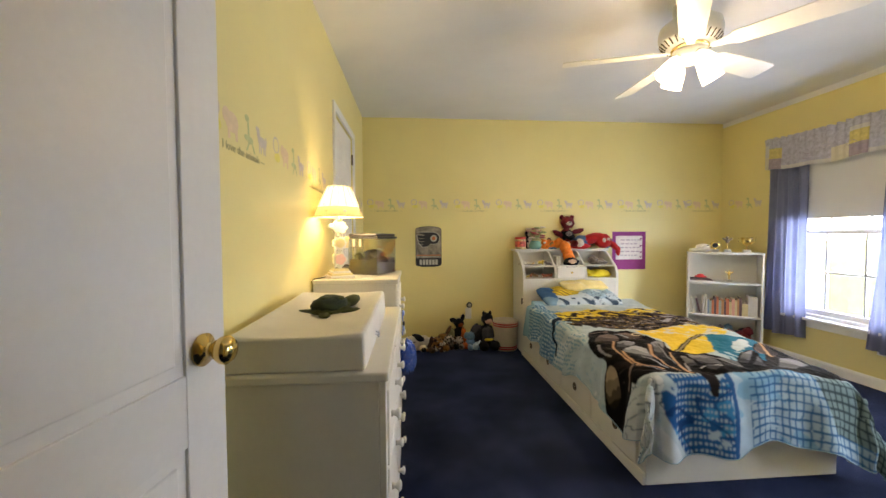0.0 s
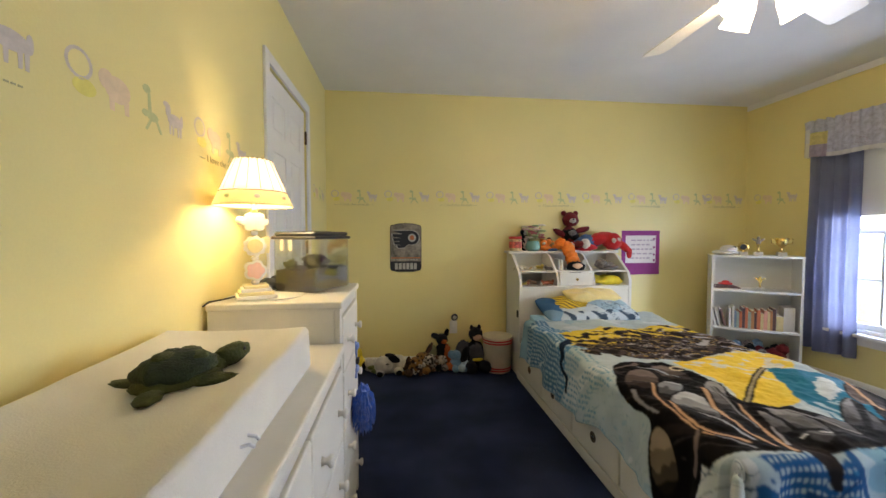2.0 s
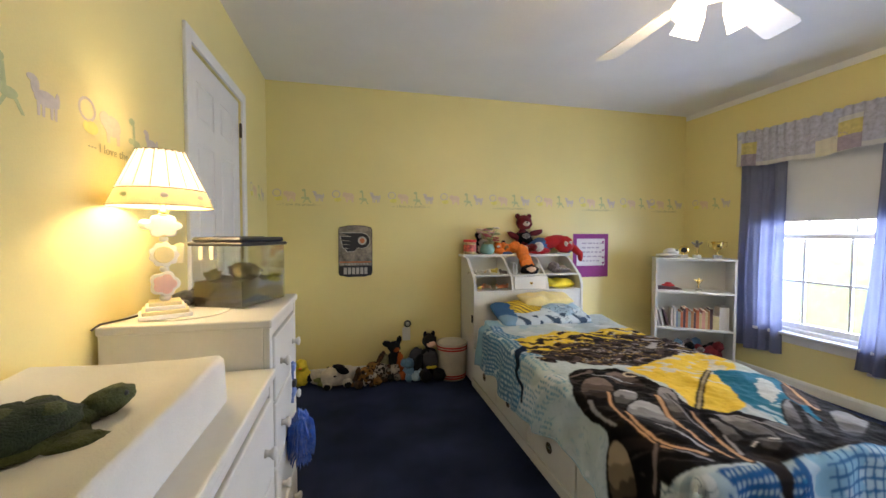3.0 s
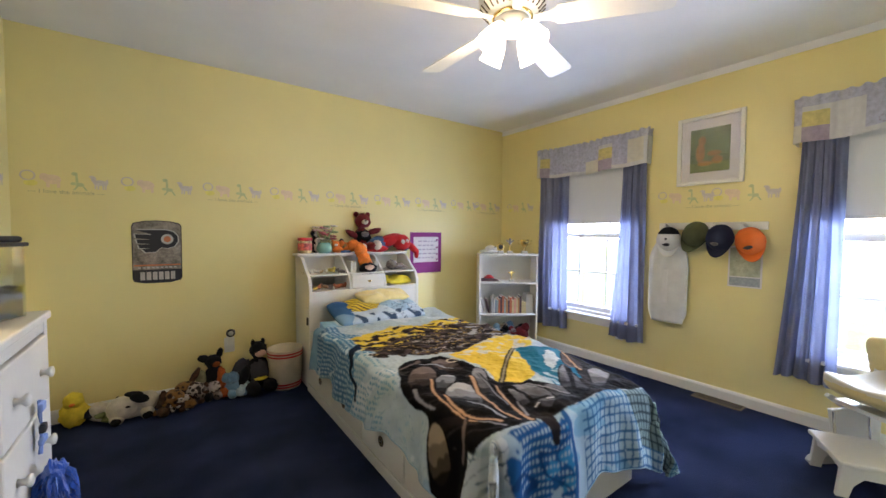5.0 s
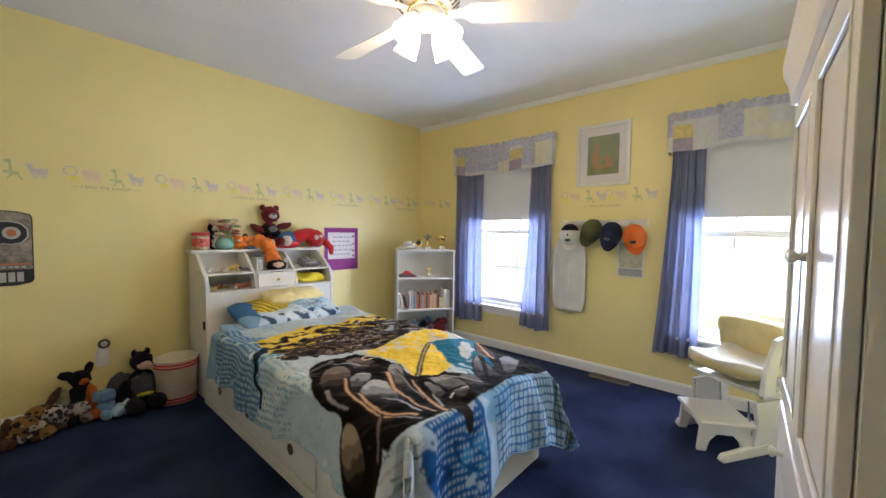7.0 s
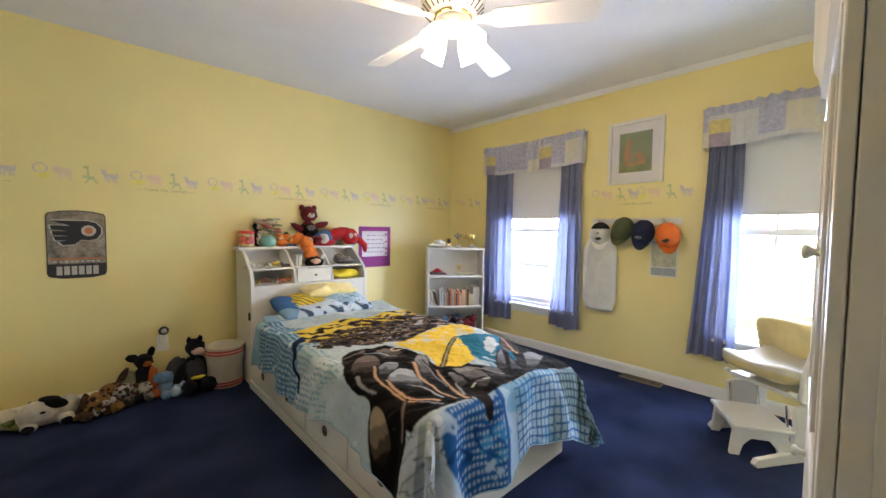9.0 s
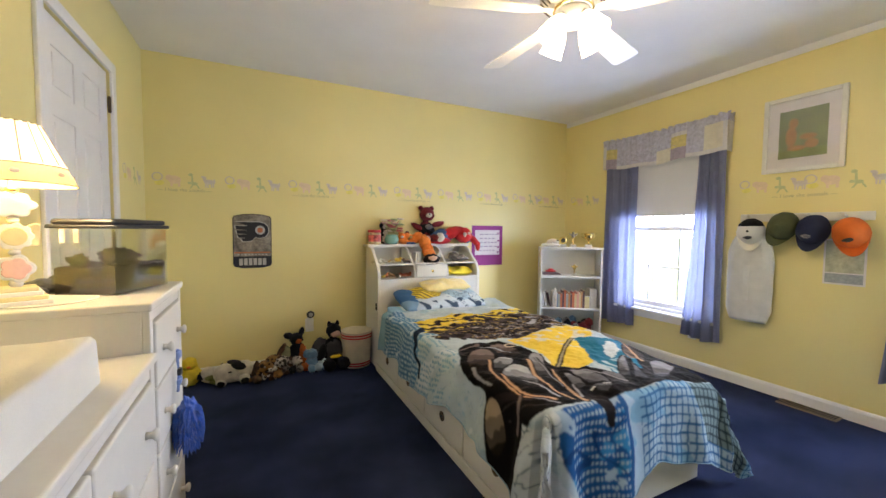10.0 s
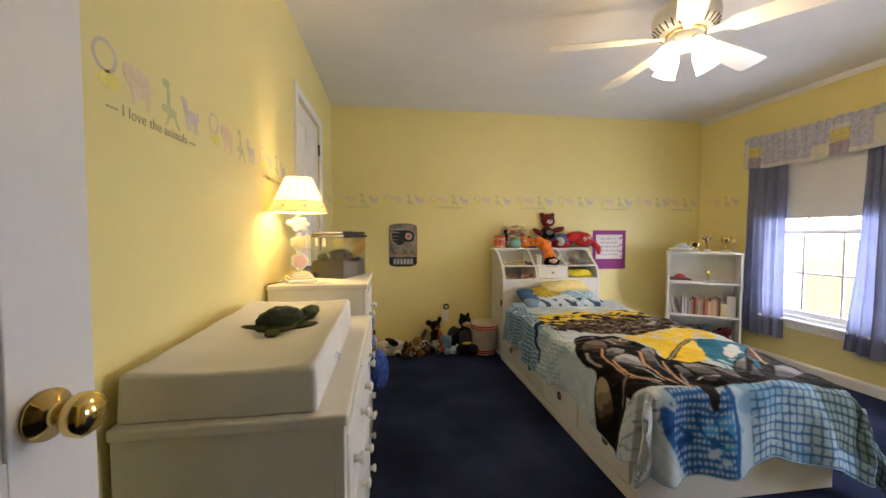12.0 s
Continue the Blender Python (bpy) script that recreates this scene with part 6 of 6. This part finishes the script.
# ---- bookcase across the corner ----
BCM = pose(3.354, 4.412, 0, 0, 0, -34.9)
case2 = thing("bookcase", BCM, "low white open bookcase standing across the room corner", "bookcase")
bw, bd, bh = 0.613, 0.25, 1.005
for a in (0, bw - 0.018):
    part("side_panel", box(a, a + 0.018, 0, bd, 0, bh - 0.018, 0.002), WHITE, case2)
part("top_board", box(-0.002, bw + 0.002, -0.002, bd, bh - 0.018, bh, 0.002), WHITE, case2)
part("back_panel", box(0.018, bw - 0.018, bd - 0.006, bd - 0.001, 0.05, bh - 0.018), WHITE, case2)
for z in (0.062, 0.362, 0.690):
    part("shelf", box(0.018, bw - 0.018, 0.004, bd - 0.007, z, z + 0.018, 0.002), WHITE, case2)
part("kickboard", box(0.018, bw - 0.018, 0.02, 0.034, 0, 0.062), WHITE, case2)
rng = random.Random(8)
BOOKC = [material("book cover", c, 0.6, vary=0.12, scale=20) for c in ((0.62, 0.58, 0.48), (0.50, 0.14, 0.06), (0.55, 0.45, 0.22), (0.16, 0.22, 0.28), (0.70, 0.66, 0.60), (0.42, 0.20, 0.08), (0.28, 0.34, 0.28), (0.60, 0.30, 0.22), (0.10, 0.05, 0.05))]
PAGES = material("book pages", (0.72, 0.66, 0.52), 0.9, vary=0.08, grain=300)


def book(x, z, w, h, d, c, lean=0, flat=False, y=0.03):
    m = BCM @ pose(x, y, z, 0, lean, 0)
    b = thing("book", m, "small hardback book on the bookcase shelf", "book", "books on the bookcase")
    part("cover", box(0, w, 0, d, 0, h, 0.0015), BOOKC[c], b)
    part("pages", box(0.002, w - 0.002, 0.003, d + 0.0015, 0.004, h + 0.0012), PAGES, b)
    return b


for x, c, ln, hh in ((0.034, 4, -12, 0.16), (0.066, 4, -14, 0.15), (0.105, 8, -13, 0.15), (0.135, 4, 0, 0.165)):
    book(x, 0.3805 + 0.004 * (ln != 0), 0.014, hh, 0.13, c, ln)
x = 0.158
while x < 0.44:
    w = rng.uniform(0.013, 0.024)
    book(x, 0.3805, w, rng.uniform(0.135, 0.185), rng.uniform(0.11, 0.14), rng.randrange(9))
    x += w + 0.0015
book(0.455, 0.3805, 0.045, 0.12, 0.13, 2)
boxp = thing("paper_box", BCM @ pose(0.525, 0.04, 0.3805), "plain pale cardboard box on the bookcase shelf", "box")
part("carton", box(-0.022, 0.05, 0, 0.15, 0, 0.20, 0.003), material("pale card", (0.60, 0.57, 0.52), 0.8), boxp)
for i in range(13):
    s = rng.uniform(0.045, 0.075)
    plush("shelf_toy", BCM @ pose(rng.uniform(0.08, 0.53), rng.uniform(0.07, 0.16), 0.0805, 0, 0, rng.uniform(0, 360)), [(0, (0, 0, s), (s, s * 0.8, s)), (0, (s * 0.6, 0, s * 2.0), (s * 0.6, s * 0.6, s * 0.6)), (0, (-s * 0.6, s * 0.5, s * 0.7), (s * 0.5, s * 0.4, s * 0.7))], ((LBLUE, BLKPL, BRNPL, SKIN, GREYPL, REDPL, BLUEPL)[i % 7],), "small soft toy heaped on the bottom shelf", "soft toy", "bottom shelf toys")
GOLD = material("gold plated plastic", (0.72, 0.52, 0.16), 0.22, 1.0, vary=0.1)
MARB = material("pale marble", (0.62, 0.60, 0.54), 0.3, vary=0.2, scale=40)


def trophy(m, h, label, fig):
    t = thing("trophy", m, label, "trophy", "trophies")
    part("plinth", box(-0.025, 0.025, -0.02, 0.02, 0, 0.025, 0.002), MARB, t)
    if fig == "cup":
        part("cup", lathe([(0, 0.025), (0.018, 0.025), (0.006, 0.035), (0.006, 0.055), (0.025, 0.072), (0.034, 0.10), (0.037, h), (0.034, h), (0.03, 0.10), (0, 0.08)], 24), GOLD, t, smooth=True)
        for s in (1, -1):
            part("handle", tube([(s * 0.034, 0, h - 0.008), (s * 0.055, 0, h - 0.004), (s * 0.055, 0, h - 0.035), (s * 0.028, 0, 0.078)], 0.003, 6), GOLD, t)
    elif fig == "disc":
        part("column", lathe([(0, 0.025), (0.012, 0.025), (0.008, 0.04), (0, 0.04)], 16), GOLD, t)
        part("disc", lathe([(0, -0.005), (0.030, -0.005), (0.034, 0), (0.030, 0.005), (0, 0.005)], 24, pose(0, 0, h - 0.035, 90, 0, 0)), GOLD, t, smooth=True)
        part("emblem", lathe([(0, 0), (0.02, 0), (0.018, 0.003), (0, 0.003)], 20, pose(0, -0.005, h - 0.035, 90, 0, 0)), BLACK, t)
    else:
        part("column", lathe([(0, 0.025), (0.010, 0.025), (0.007, 0.04), (0.007, h * 0.55), (0.012, h * 0.6), (0, h * 0.6)], 16), GOLD, t, smooth=True)
        bm = blob((0, 0, h * 0.72), (0.014, 0.012, 0.028), rough=0.1, n=10)
        blob((0, 0, h * 0.92), (0.011, 0.011, 0.012), n=10, bm=bm)
        blob((0.022, 0, h * 0.82), (0.018, 0.006, 0.007), (0, -40, 0), n=8, bm=bm)
        blob((-0.022, 0, h * 0.82), (0.018, 0.006, 0.007), (0, 40, 0), n=8, bm=bm)
        part("figure", bm, GOLD if fig == "gold" else GREYPL, t, smooth=True)
    return t


trophy(BCM @ pose(0.235, 0.10, bh) @ Matrix.Scale(1.2, 4), 0.095, "small gold disc trophy on a marble block", "disc")
trophy(BCM @ pose(0.335, 0.10, bh) @ Matrix.Scale(1.2, 4), 0.135, "grey figure trophy on a pale block", "grey")
trophy(BCM @ pose(0.490, 0.10, bh) @ Matrix.Scale(1.25, 4), 0.120, "gold two-handled cup trophy", "cup")
trophy(BCM @ pose(0.355, 0.10, 0.7085), 0.115, "small gold figure trophy on the shelf", "gold")
plush("white_cap", BCM @ pose(0.11, 0.11, bh) @ Matrix.Scale(1.15, 4), [(0, (0, 0, 0.020), (0.085, 0.075, 0.020)), (0, (0.02, 0.0, 0.045), (0.055, 0.055, 0.032)), (1, (0.05, -0.03, 0.062), (0.016, 0.010, 0.006))], (FABRIC_W, BLACK), "white cloth hat lying on the bookcase top", "hat", rough=0.04)
plush("red_toy_car", BCM @ pose(0.115, 0.10, 0.738), [(0, (0, 0, 0.014), (0.055, 0.03, 0.013)), (0, (0, 0, 0.030), (0.030, 0.022, 0.012))], (RED,), "small red toy car on a stack of folders", "toy", rough=0.02)
for k, (w, c) in enumerate(((0.115, 4), (0.095, 8), (0.080, 8))):
    tagged(part("folder", box(-w, w, -0.08, 0.08, 0, 0.009, 0.002), BOOKC[c], None, m=BCM @ pose(0.125 - 0.01 * k, 0.11, 0.7085 + 0.0095 * k, 0, 0, 4 * k)), "thin folder lying flat on the bookcase shelf", "folder", "folders")

# ---- window wall ----
pic = thing("framed_picture", pose(XR - 0.001, 2.618, 1.858, 0, 0, -90), "white framed print with a wide mat behind glass", "picture")
fw, fh = 0.217, 0.259
bm = box(-fw, -fw + 0.028, -0.022, 0, -fh, fh, 0.004)
box(fw - 0.028, fw, -0.022, 0, -fh, fh, 0.004, bm=bm)
box(-fw + 0.028, fw - 0.028, -0.0215, 0, fh - 0.028, fh, 0.004, bm=bm)
box(-fw + 0.028, fw - 0.028, -0.0215, 0, -fh, -fh + 0.028, 0.004, bm=bm)
part("frame", bm, WHITE, pic)
part("mat_board", box(-fw + 0.028, fw - 0.028, -0.006, -0.002, -fh + 0.028, fh - 0.028), PAPER, pic)
part("print", box(-0.128, 0.128, -0.0075, -0.0061, -0.165, 0.160), material("green print", (0.22, 0.27, 0.12), 0.7, vary=0.35, scale=14, grain=40), pic, "green and orange print")
ORP = material("orange print", (0.45, 0.24, 0.08), 0.7, vary=0.3, scale=30)
for e in ((-0.06, -0.02, 0.03, 0.07), (-0.05, 0.07, 0.025, 0.035), (0.03, -0.03, 0.045, 0.02), (0.05, -0.08, 0.035, 0.03), (-0.03, -0.10, 0.05, 0.018)):
    part("print_shape", prism(ellipse(*e), -0.0085 - 0.0004 * e[2] / 0.03, -0.0076), ORP, pic)
pane = part("pane", box(-fw + 0.026, fw - 0.026, -0.0125, -0.011, -fh + 0.026, fh - 0.026), GLASS, pic)
pane.visible_shadow = False
rack = thing("peg_rack", pose(XR - 0.001, 2.605, 1.285, 0, 0, -90), "white wooden peg rack on the wall", "peg rack")
part("board", box(-0.35, 0.35, -0.018, 0, -0.028, 0.028, 0.005), WHITE, rack)
for x in (-0.28, -0.11, 0.06, 0.23):
    part("peg", lathe([(0, 0), (0.008, 0), (0.007, 0.045), (0.012, 0.055), (0.012, 0.066), (0, 0.07)], 14, pose(x, -0.018, 0.0, 78, 0, 0)), WHITE, rack, smooth=True)


def cap(m, crown, brim, label, patch=None, front=None):
    """A baseball cap hung by its back, the peak pointing down."""
    c = thing("baseball_cap", m, label, "cap", "caps on the rack")
    bm = bmesh.new()
    bmesh.ops.create_uvsphere(bm, u_segments=24, v_segments=16, radius=1)
    bmesh.ops.delete(bm, geom=[v for v in bm.verts if v.co.y > 0.05], context="VERTS")
    for v in bm.verts:
        k = 1 + 0.05 * noise.noise(v.co * 3)
        v.co = Vector((v.co.x * 0.085 * k, v.co.y * 0.105 * k, v.co.z * 0.095 * k))
    for f in bm.faces:
        f.material_index = 1 if front is not None and f.calc_center_median().z < 0.03 else 0
    ob = part("crown", bm, (crown, front or crown), c, smooth=True)
    ob.modifiers.new("thick", "SOLIDIFY").thickness = 0.003
    part("button", blob((0, -0.105, 0.0), (0.008, 0.005, 0.008), n=8), crown, c)
    bm = bmesh.new()
    g = []
    for j in range(9):
        row = []
        for i in range(17):
            a = math.pi * (i / 16) + math.pi
            r = 1 + 0.62 * j / 8 * abs(math.sin(a)) ** 0.8
            x = 0.084 * math.cos(a) * (1 + 0.03 * j / 8)
            z = 0.090 * math.sin(a) * r
            row.append(bm.verts.new((x, -0.012 - 0.030 * (1 - (x / 0.09) ** 2) * j / 8, z)))
        g.append(row)
    for j in range(8):
        for i in range(16):
            bm.faces.new((g[j][i], g[j][i + 1], g[j + 1][i + 1], g[j + 1][i]))
    ob = part("peak", bm, brim, c, smooth=True)
    ob.modifiers.new("thick", "SOLIDIFY").thickness = 0.004
    if patch:
        part("emblem", blob((0.0, -0.090, -0.045), (0.026, 0.012, 0.014), (30, 0, 0), 0.3, 10), patch, c)
    return c


OLV = material("olive cloth", (0.09, 0.10, 0.04), 0.9, vary=0.2, scale=20, grain=300)
NVY = material("navy cloth", (0.015, 0.02, 0.05), 0.9, vary=0.2, scale=20, grain=300)
ORC = material("orange cloth", (0.72, 0.15, 0.02), 0.9, vary=0.12, scale=20, grain=300)
cap(pose(XR - 0.075, 2.855, 1.185, 0, 0, -78), BLKPL, FABRIC_W, "black and white cap with a dark emblem, hung up", BLACK, FABRIC_W)
cap(pose(XR - 0.075, 2.665, 1.225, 0, 22, -90), OLV, OLV, "olive green cap hanging on the rack")
cap(pose(XR - 0.085, 2.505, 1.200, 0, 8, -90), NVY, NVY, "navy blue cap with a pale emblem, hung up", GREYPL)
cap(pose(XR - 0.090, 2.330, 1.180, 0, -12, -88), ORC, ORC, "orange cap with a black emblem, hung up", BLACK)
# drawstring bag under the first cap
BAGM = material("silver grey nylon", (0.60, 0.60, 0.57), 0.45, vary=0.12, scale=12, grain=200, bump=0.3, sheen=0.2)
bag = thing("drawstring_bag", pose(XR - 0.004, 2.868, 0.515, 0, 0, -90), "grey nylon drawstring bag hanging from a peg", "bag")
bm = bmesh.new()
rows = []
for j in range(29):
    f = j / 28
    w = (0.146 - 0.090 * max(0, (f - 0.72) / 0.28) ** 1.5) * (1 - 0.22 * max(0, 0.12 - f) / 0.12)
    row = []
    for i in range(33):
        a = 2 * math.pi * i / 32
        dp = 0.030 + 0.012 * math.sin(f * 3.1) + 0.006 * noise.noise(Vector((math.cos(a) * 2, f * 6, math.sin(a) * 2)))
        row.append(bm.verts.new((w * math.cos(a) + 0.008 * noise.noise(Vector((f * 9, a, 1))), -0.040 + dp * math.sin(a) + 0.005 * math.sin(9 * a) * (f > 0.5), f * 0.70)))
    rows.append(row)
for j in range(28):
    for i in range(32):
        bm.faces.new((rows[j][i], rows[j][i + 1], rows[j + 1][i + 1], rows[j + 1][i]))
bm.faces.new(rows[0][:-1])
part("bag_body", bm, BAGM, bag, smooth=True)
for s in (-1, 1):
    part("cord", tube([(s * 0.03, -0.045, 0.68), (s * 0.012, -0.05, 0.74), (0.0, -0.05, 0.775)], 0.003, 6), FABRIC_W, bag)
part("print_panel", box(-0.018, 0.018, -0.086, -0.083, 0.16, 0.42, 0.001), material("pale grey print", (0.66, 0.66, 0.63), 0.6), bag, "pale vertical print")
cal = thing("wall_calendar", pose(XR - 0.001, 2.378, 1.02, 0, 0, -90), "small wall calendar half hidden by the caps", "calendar")
part("page", box(-0.098, 0.098, -0.004, 0, -0.172, 0.12), PAPER, cal)
part("calendar_picture", box(-0.088, 0.088, -0.0052, -0.0041, -0.095, 0.11), material("calendar print", (0.45, 0.46, 0.32), 0.6, vary=0.3, scale=20), cal)
part("calendar_grid", box(-0.088, 0.088, -0.0052, -0.0041, -0.162, -0.102), material("calendar grey", (0.33, 0.36, 0.38), 0.6, vary=0.2, scale=60), cal)

# floor register
vent = thing("floor_register", pose(3.985, 2.49, 0), "brown metal floor register set in the carpet", "floor vent")
part("vent_frame", box(-0.055, 0.055, -0.155, 0.155, 0, 0.006, 0.002), material("tan register enamel", (0.22, 0.17, 0.11), 0.5), vent)
for i in range(20):
    part("louvre", box(-0.040, 0.040, -0.142 + i * 0.0148, -0.134 + i * 0.0148, 0.0062, 0.0075), material("register dark slot", (0.012, 0.010, 0.008), 0.7) if i == 0 else bpy.data.materials["register dark slot"], vent)

# ---- glider chair and step stool ----
CHM = pose(3.60, 1.645, 0, 0, 0, 58) @ Matrix.Diagonal((0.76, 1, 1.09, 1))
ch = thing("glider_chair", CHM, "low white wooden glider chair with pale yellow cushions", "chair")
for s in (-1, 1):
    x, fr = s * 0.24, 0.34 if s < 0 else 0.22
    part("sled_foot", prism([(-0.23, 0.0), (fr, 0.0), (fr + 0.02, 0.018), (fr, 0.042), (0.05, 0.055), (-0.22, 0.05)], x - 0.018, x + 0.018, 0.005, m=turn), GLOSS, ch)
    part("base_post", prism([(-0.17, 0.05), (0.13, 0.05), (0.10, 0.16), (0.125, 0.272), (-0.17, 0.272)], x - 0.016, x + 0.016, 0.005, m=turn), GLOSS, ch)
    part("link_arm", tube([(x * 0.86, 0.11, 0.12), (x * 0.86, 0.13, 0.27)], 0.007, 8), CHROME, ch, "metal glide link")
    part("link_arm", tube([(x * 0.86, -0.09, 0.12), (x * 0.86, -0.07, 0.27)], 0.007, 8), CHROME, ch, "metal glide link")
    part("seat_rail", prism([(-0.22, 0.265), (0.06, 0.28), (0.15, 0.335), (0.135, 0.350), (0.06, 0.318), (-0.22, 0.305)], x - 0.015, x + 0.015, 0.004, m=turn), GLOSS, ch)
    part("arm_post", prism([(0.03, 0.30), (0.12, 0.31), (0.105, 0.42), (0.06, 0.53), (0.03, 0.585), (-0.02, 0.60), (-0.05, 0.575), (0.0, 0.50), (0.02, 0.42)], x - 0.018 + s * 0.035, x + 0.018 + s * 0.035, 0.006, m=turn) if s < 0 else prism([(-0.20, 0.30), (-0.14, 0.31), (-0.17, 0.45), (-0.19, 0.55), (-0.24, 0.56), (-0.23, 0.45)], x - 0.018 + s * 0.03, x + 0.018 + s * 0.03, 0.006, m=turn), GLOSS, ch)
    part("back_post", prism([(-0.20, 0.28), (-0.15, 0.28), (-0.23, 0.64), (-0.28, 0.64)], x - 0.016, x + 0.016, 0.005, m=turn), GLOSS, ch)
part("cross_bar", box(-0.225, 0.225, -0.02, 0.02, 0.07, 0.12, 0.005), GLOSS, ch)
part("seat_board", box(-0.222, 0.222, -0.20, 0.12, 0.308, 0.330, 0.004), GLOSS, ch)
part("back_rail", prism([(-0.235, 0.62), (-0.12, 0.655), (0.12, 0.655), (0.235, 0.62), (0.235, 0.58), (-0.235, 0.58)], -0.278, -0.255, 0.004), GLOSS, ch)


def pad_mesh(sx, sy, sz, curve=0.0):
    bm = bmesh.new()
    bmesh.ops.create_cube(bm, size=2)
    bmesh.ops.subdivide_edges(bm, edges=bm.edges[:], cuts=12, use_grid_fill=True)
    for v in bm.verts:
        p = v.co.copy()
        r = [abs(q) ** 5 for q in p]
        k = 1 / max(1, (sum(r)) ** 0.2)
        p *= k
        dim = 0.012 * math.cos(p.x * 4.5) * math.cos(p.y * 4.5)
        v.co = Vector((p.x * sx, p.y * sy, p.z * (sz + dim * 0.5) + curve * (p.y ** 2 + 0.7 * p.x ** 2)))
    return bm


bm = pad_mesh(0.255, 0.212, 0.040, 0.046)
bmesh.ops.transform(bm, matrix=pose(0, 0.00, 0.378), verts=bm.verts)
# window light on the cushion's top is put in as a paler material
for f in bm.faces:
    f.material_index = 1 if f.calc_center_median().z > 0.397 + 0.04 * abs(f.calc_center_median().y / 0.235) else 0
part("seat_cushion", bm, (CUSHION, CREAM), ch, "thick pale yellow seat cushion, top painted lighter as if daylit", True)
bm = pad_mesh(0.275, 0.145, 0.040)
bmesh.ops.transform(bm, matrix=pose(0.055, -0.195, 0.495, 74, 0, 0), verts=bm.verts)
part("back_cushion", bm, CUSHION, ch, "pale yellow back cushion", True)
STM = pose(3.452, 1.737, 0, 0, 0, 119.4) @ Matrix.Diagonal((1, 1.22, 1, 1))
st = thing("step_stool", STM, "low white painted step stool beside the glider chair", "stool")
part("stool_top", box(-0.135, 0.135, -0.135, 0.135, 0.158, 0.178, 0.006), GLOSS, st)
for y in (-0.105, 0.105):
    part("stool_leg", prism([(-0.135, 0), (-0.09, 0), (-0.075, 0.06), (-0.04, 0.10), (0.04, 0.10), (0.075, 0.06), (0.09, 0), (0.135, 0), (0.12, 0.158), (-0.12, 0.158)], y - 0.010, y + 0.010, 0.003), GLOSS, st)
for x in (-0.105, 0.105):
    part("apron", prism([(-0.095, 0.157), (-0.095, 0.115), (-0.06, 0.122), (0, 0.132), (0.06, 0.122), (0.095, 0.115), (0.095, 0.157)], x - 0.008, x + 0.008, 0.002, m=turn), GLOSS, st)

# ---- armoire beside the doorway ----
ARM = pose(1.565, 1.418, 0, 0, 0, 3.0)
ar = thing("armoire", ARM, "tall glossy white armoire with panelled doors over drawers", "armoire")
aw, ad = 0.95, 0.52
for a, b in ((0, 0.02), (aw - 0.02, aw)):
    part("side_panel", box(a, b, -ad, -0.022, 0, 1.63, 0.002), GLOSS, ar)
part("back_panel", box(0.02, aw - 0.02, -ad, -ad + 0.01, 0.05, 1.63), GLOSS, ar)
for z in (0.06, 0.64, 1.61):
    part("shelf", box(0.02, aw - 0.02, -ad + 0.01, -0.024, z, z + 0.02), GLOSS, ar)
part("side_rib", box(-0.008, 0, -0.075, -0.055, 0.02, 1.62, 0.003), GLOSS, ar)
cor = bmesh.new()
prof = [(0.0, 1.63), (0.012, 1.64), (0.014, 1.67), (0.022, 1.71), (0.032, 1.735), (0.036, 1.775), (0.0, 1.78)]
loops = []
for o, z in prof:
    loops.append([cor.verts.new(p) for p in ((-o, o, z), (aw + o, o, z), (aw + o, -ad, z), (-o, -ad, z))])
for a, b in zip(loops, loops[1:]):
    for i in range(4):
        cor.faces.new((a[i], a[(i + 1) % 4], b[(i + 1) % 4], b[i]))
cor.faces.new(loops[0])
cor.faces.new(loops[-1])
part("cornice", cor, GLOSS, ar)
part("plinth", box(0.012, aw - 0.012, -ad, -0.03, 0, 0.06), GLOSS, ar)
for i in range(2):
    a, b = 0.004 + i * aw / 2, (i + 1) * aw / 2 - 0.003
    bm = box(a, a + 0.055, -0.020, 0, 0.665, 1.622, 0.003)
    box(b - 0.055, b, -0.020, 0, 0.665, 1.622, 0.003, bm=bm)
    box(a + 0.055, b - 0.055, -0.0195, -0.0005, 0.665, 0.725, 0.003, bm=bm)
    box(a + 0.055, b - 0.055, -0.0195, -0.0005, 1.555, 1.622, 0.003, bm=bm)
    dr = part("door", bm, GLOSS, ar)
    part("door_panel", box(a + 0.055, b - 0.055, -0.017, -0.008, 0.725, 1.555), GLOSS, dr)
    bm = box(a + 0.055, a + 0.065, -0.0075, 0.003, 0.725, 1.555, 0.003)
    box(b - 0.065, b - 0.055, -0.0075, 0.003, 0.725, 1.555, 0.003, bm=bm)
    box(a + 0.065, b - 0.065, -0.0075, 0.0025, 0.725, 0.735, 0.003, bm=bm)
    box(a + 0.065, b - 0.065, -0.0075, 0.0025, 1.545, 1.555, 0.003, bm=bm)
    part("bead", bm, GLOSS, dr)
    part("knob", lathe(turned_knob(0.016, 0.034), 16, pose(b - 0.03 if i == 0 else a + 0.03, 0, 1.15, -90, 0, 0)), GLOSS, dr, smooth=True)
for z0, z1 in ((0.085, 0.262), (0.268, 0.445), (0.451, 0.635)):
    dr = part("drawer", box(0.004, aw - 0.004, -0.020, 0, z0, z1, 0.004), GLOSS, ar)
    for x in (0.22, aw - 0.22):
        part("knob", lathe(turned_knob(0.016, 0.034), 16, pose(x, 0, (z0 + z1) / 2, -90, 0, 0)), GLOSS, dr, smooth=True)
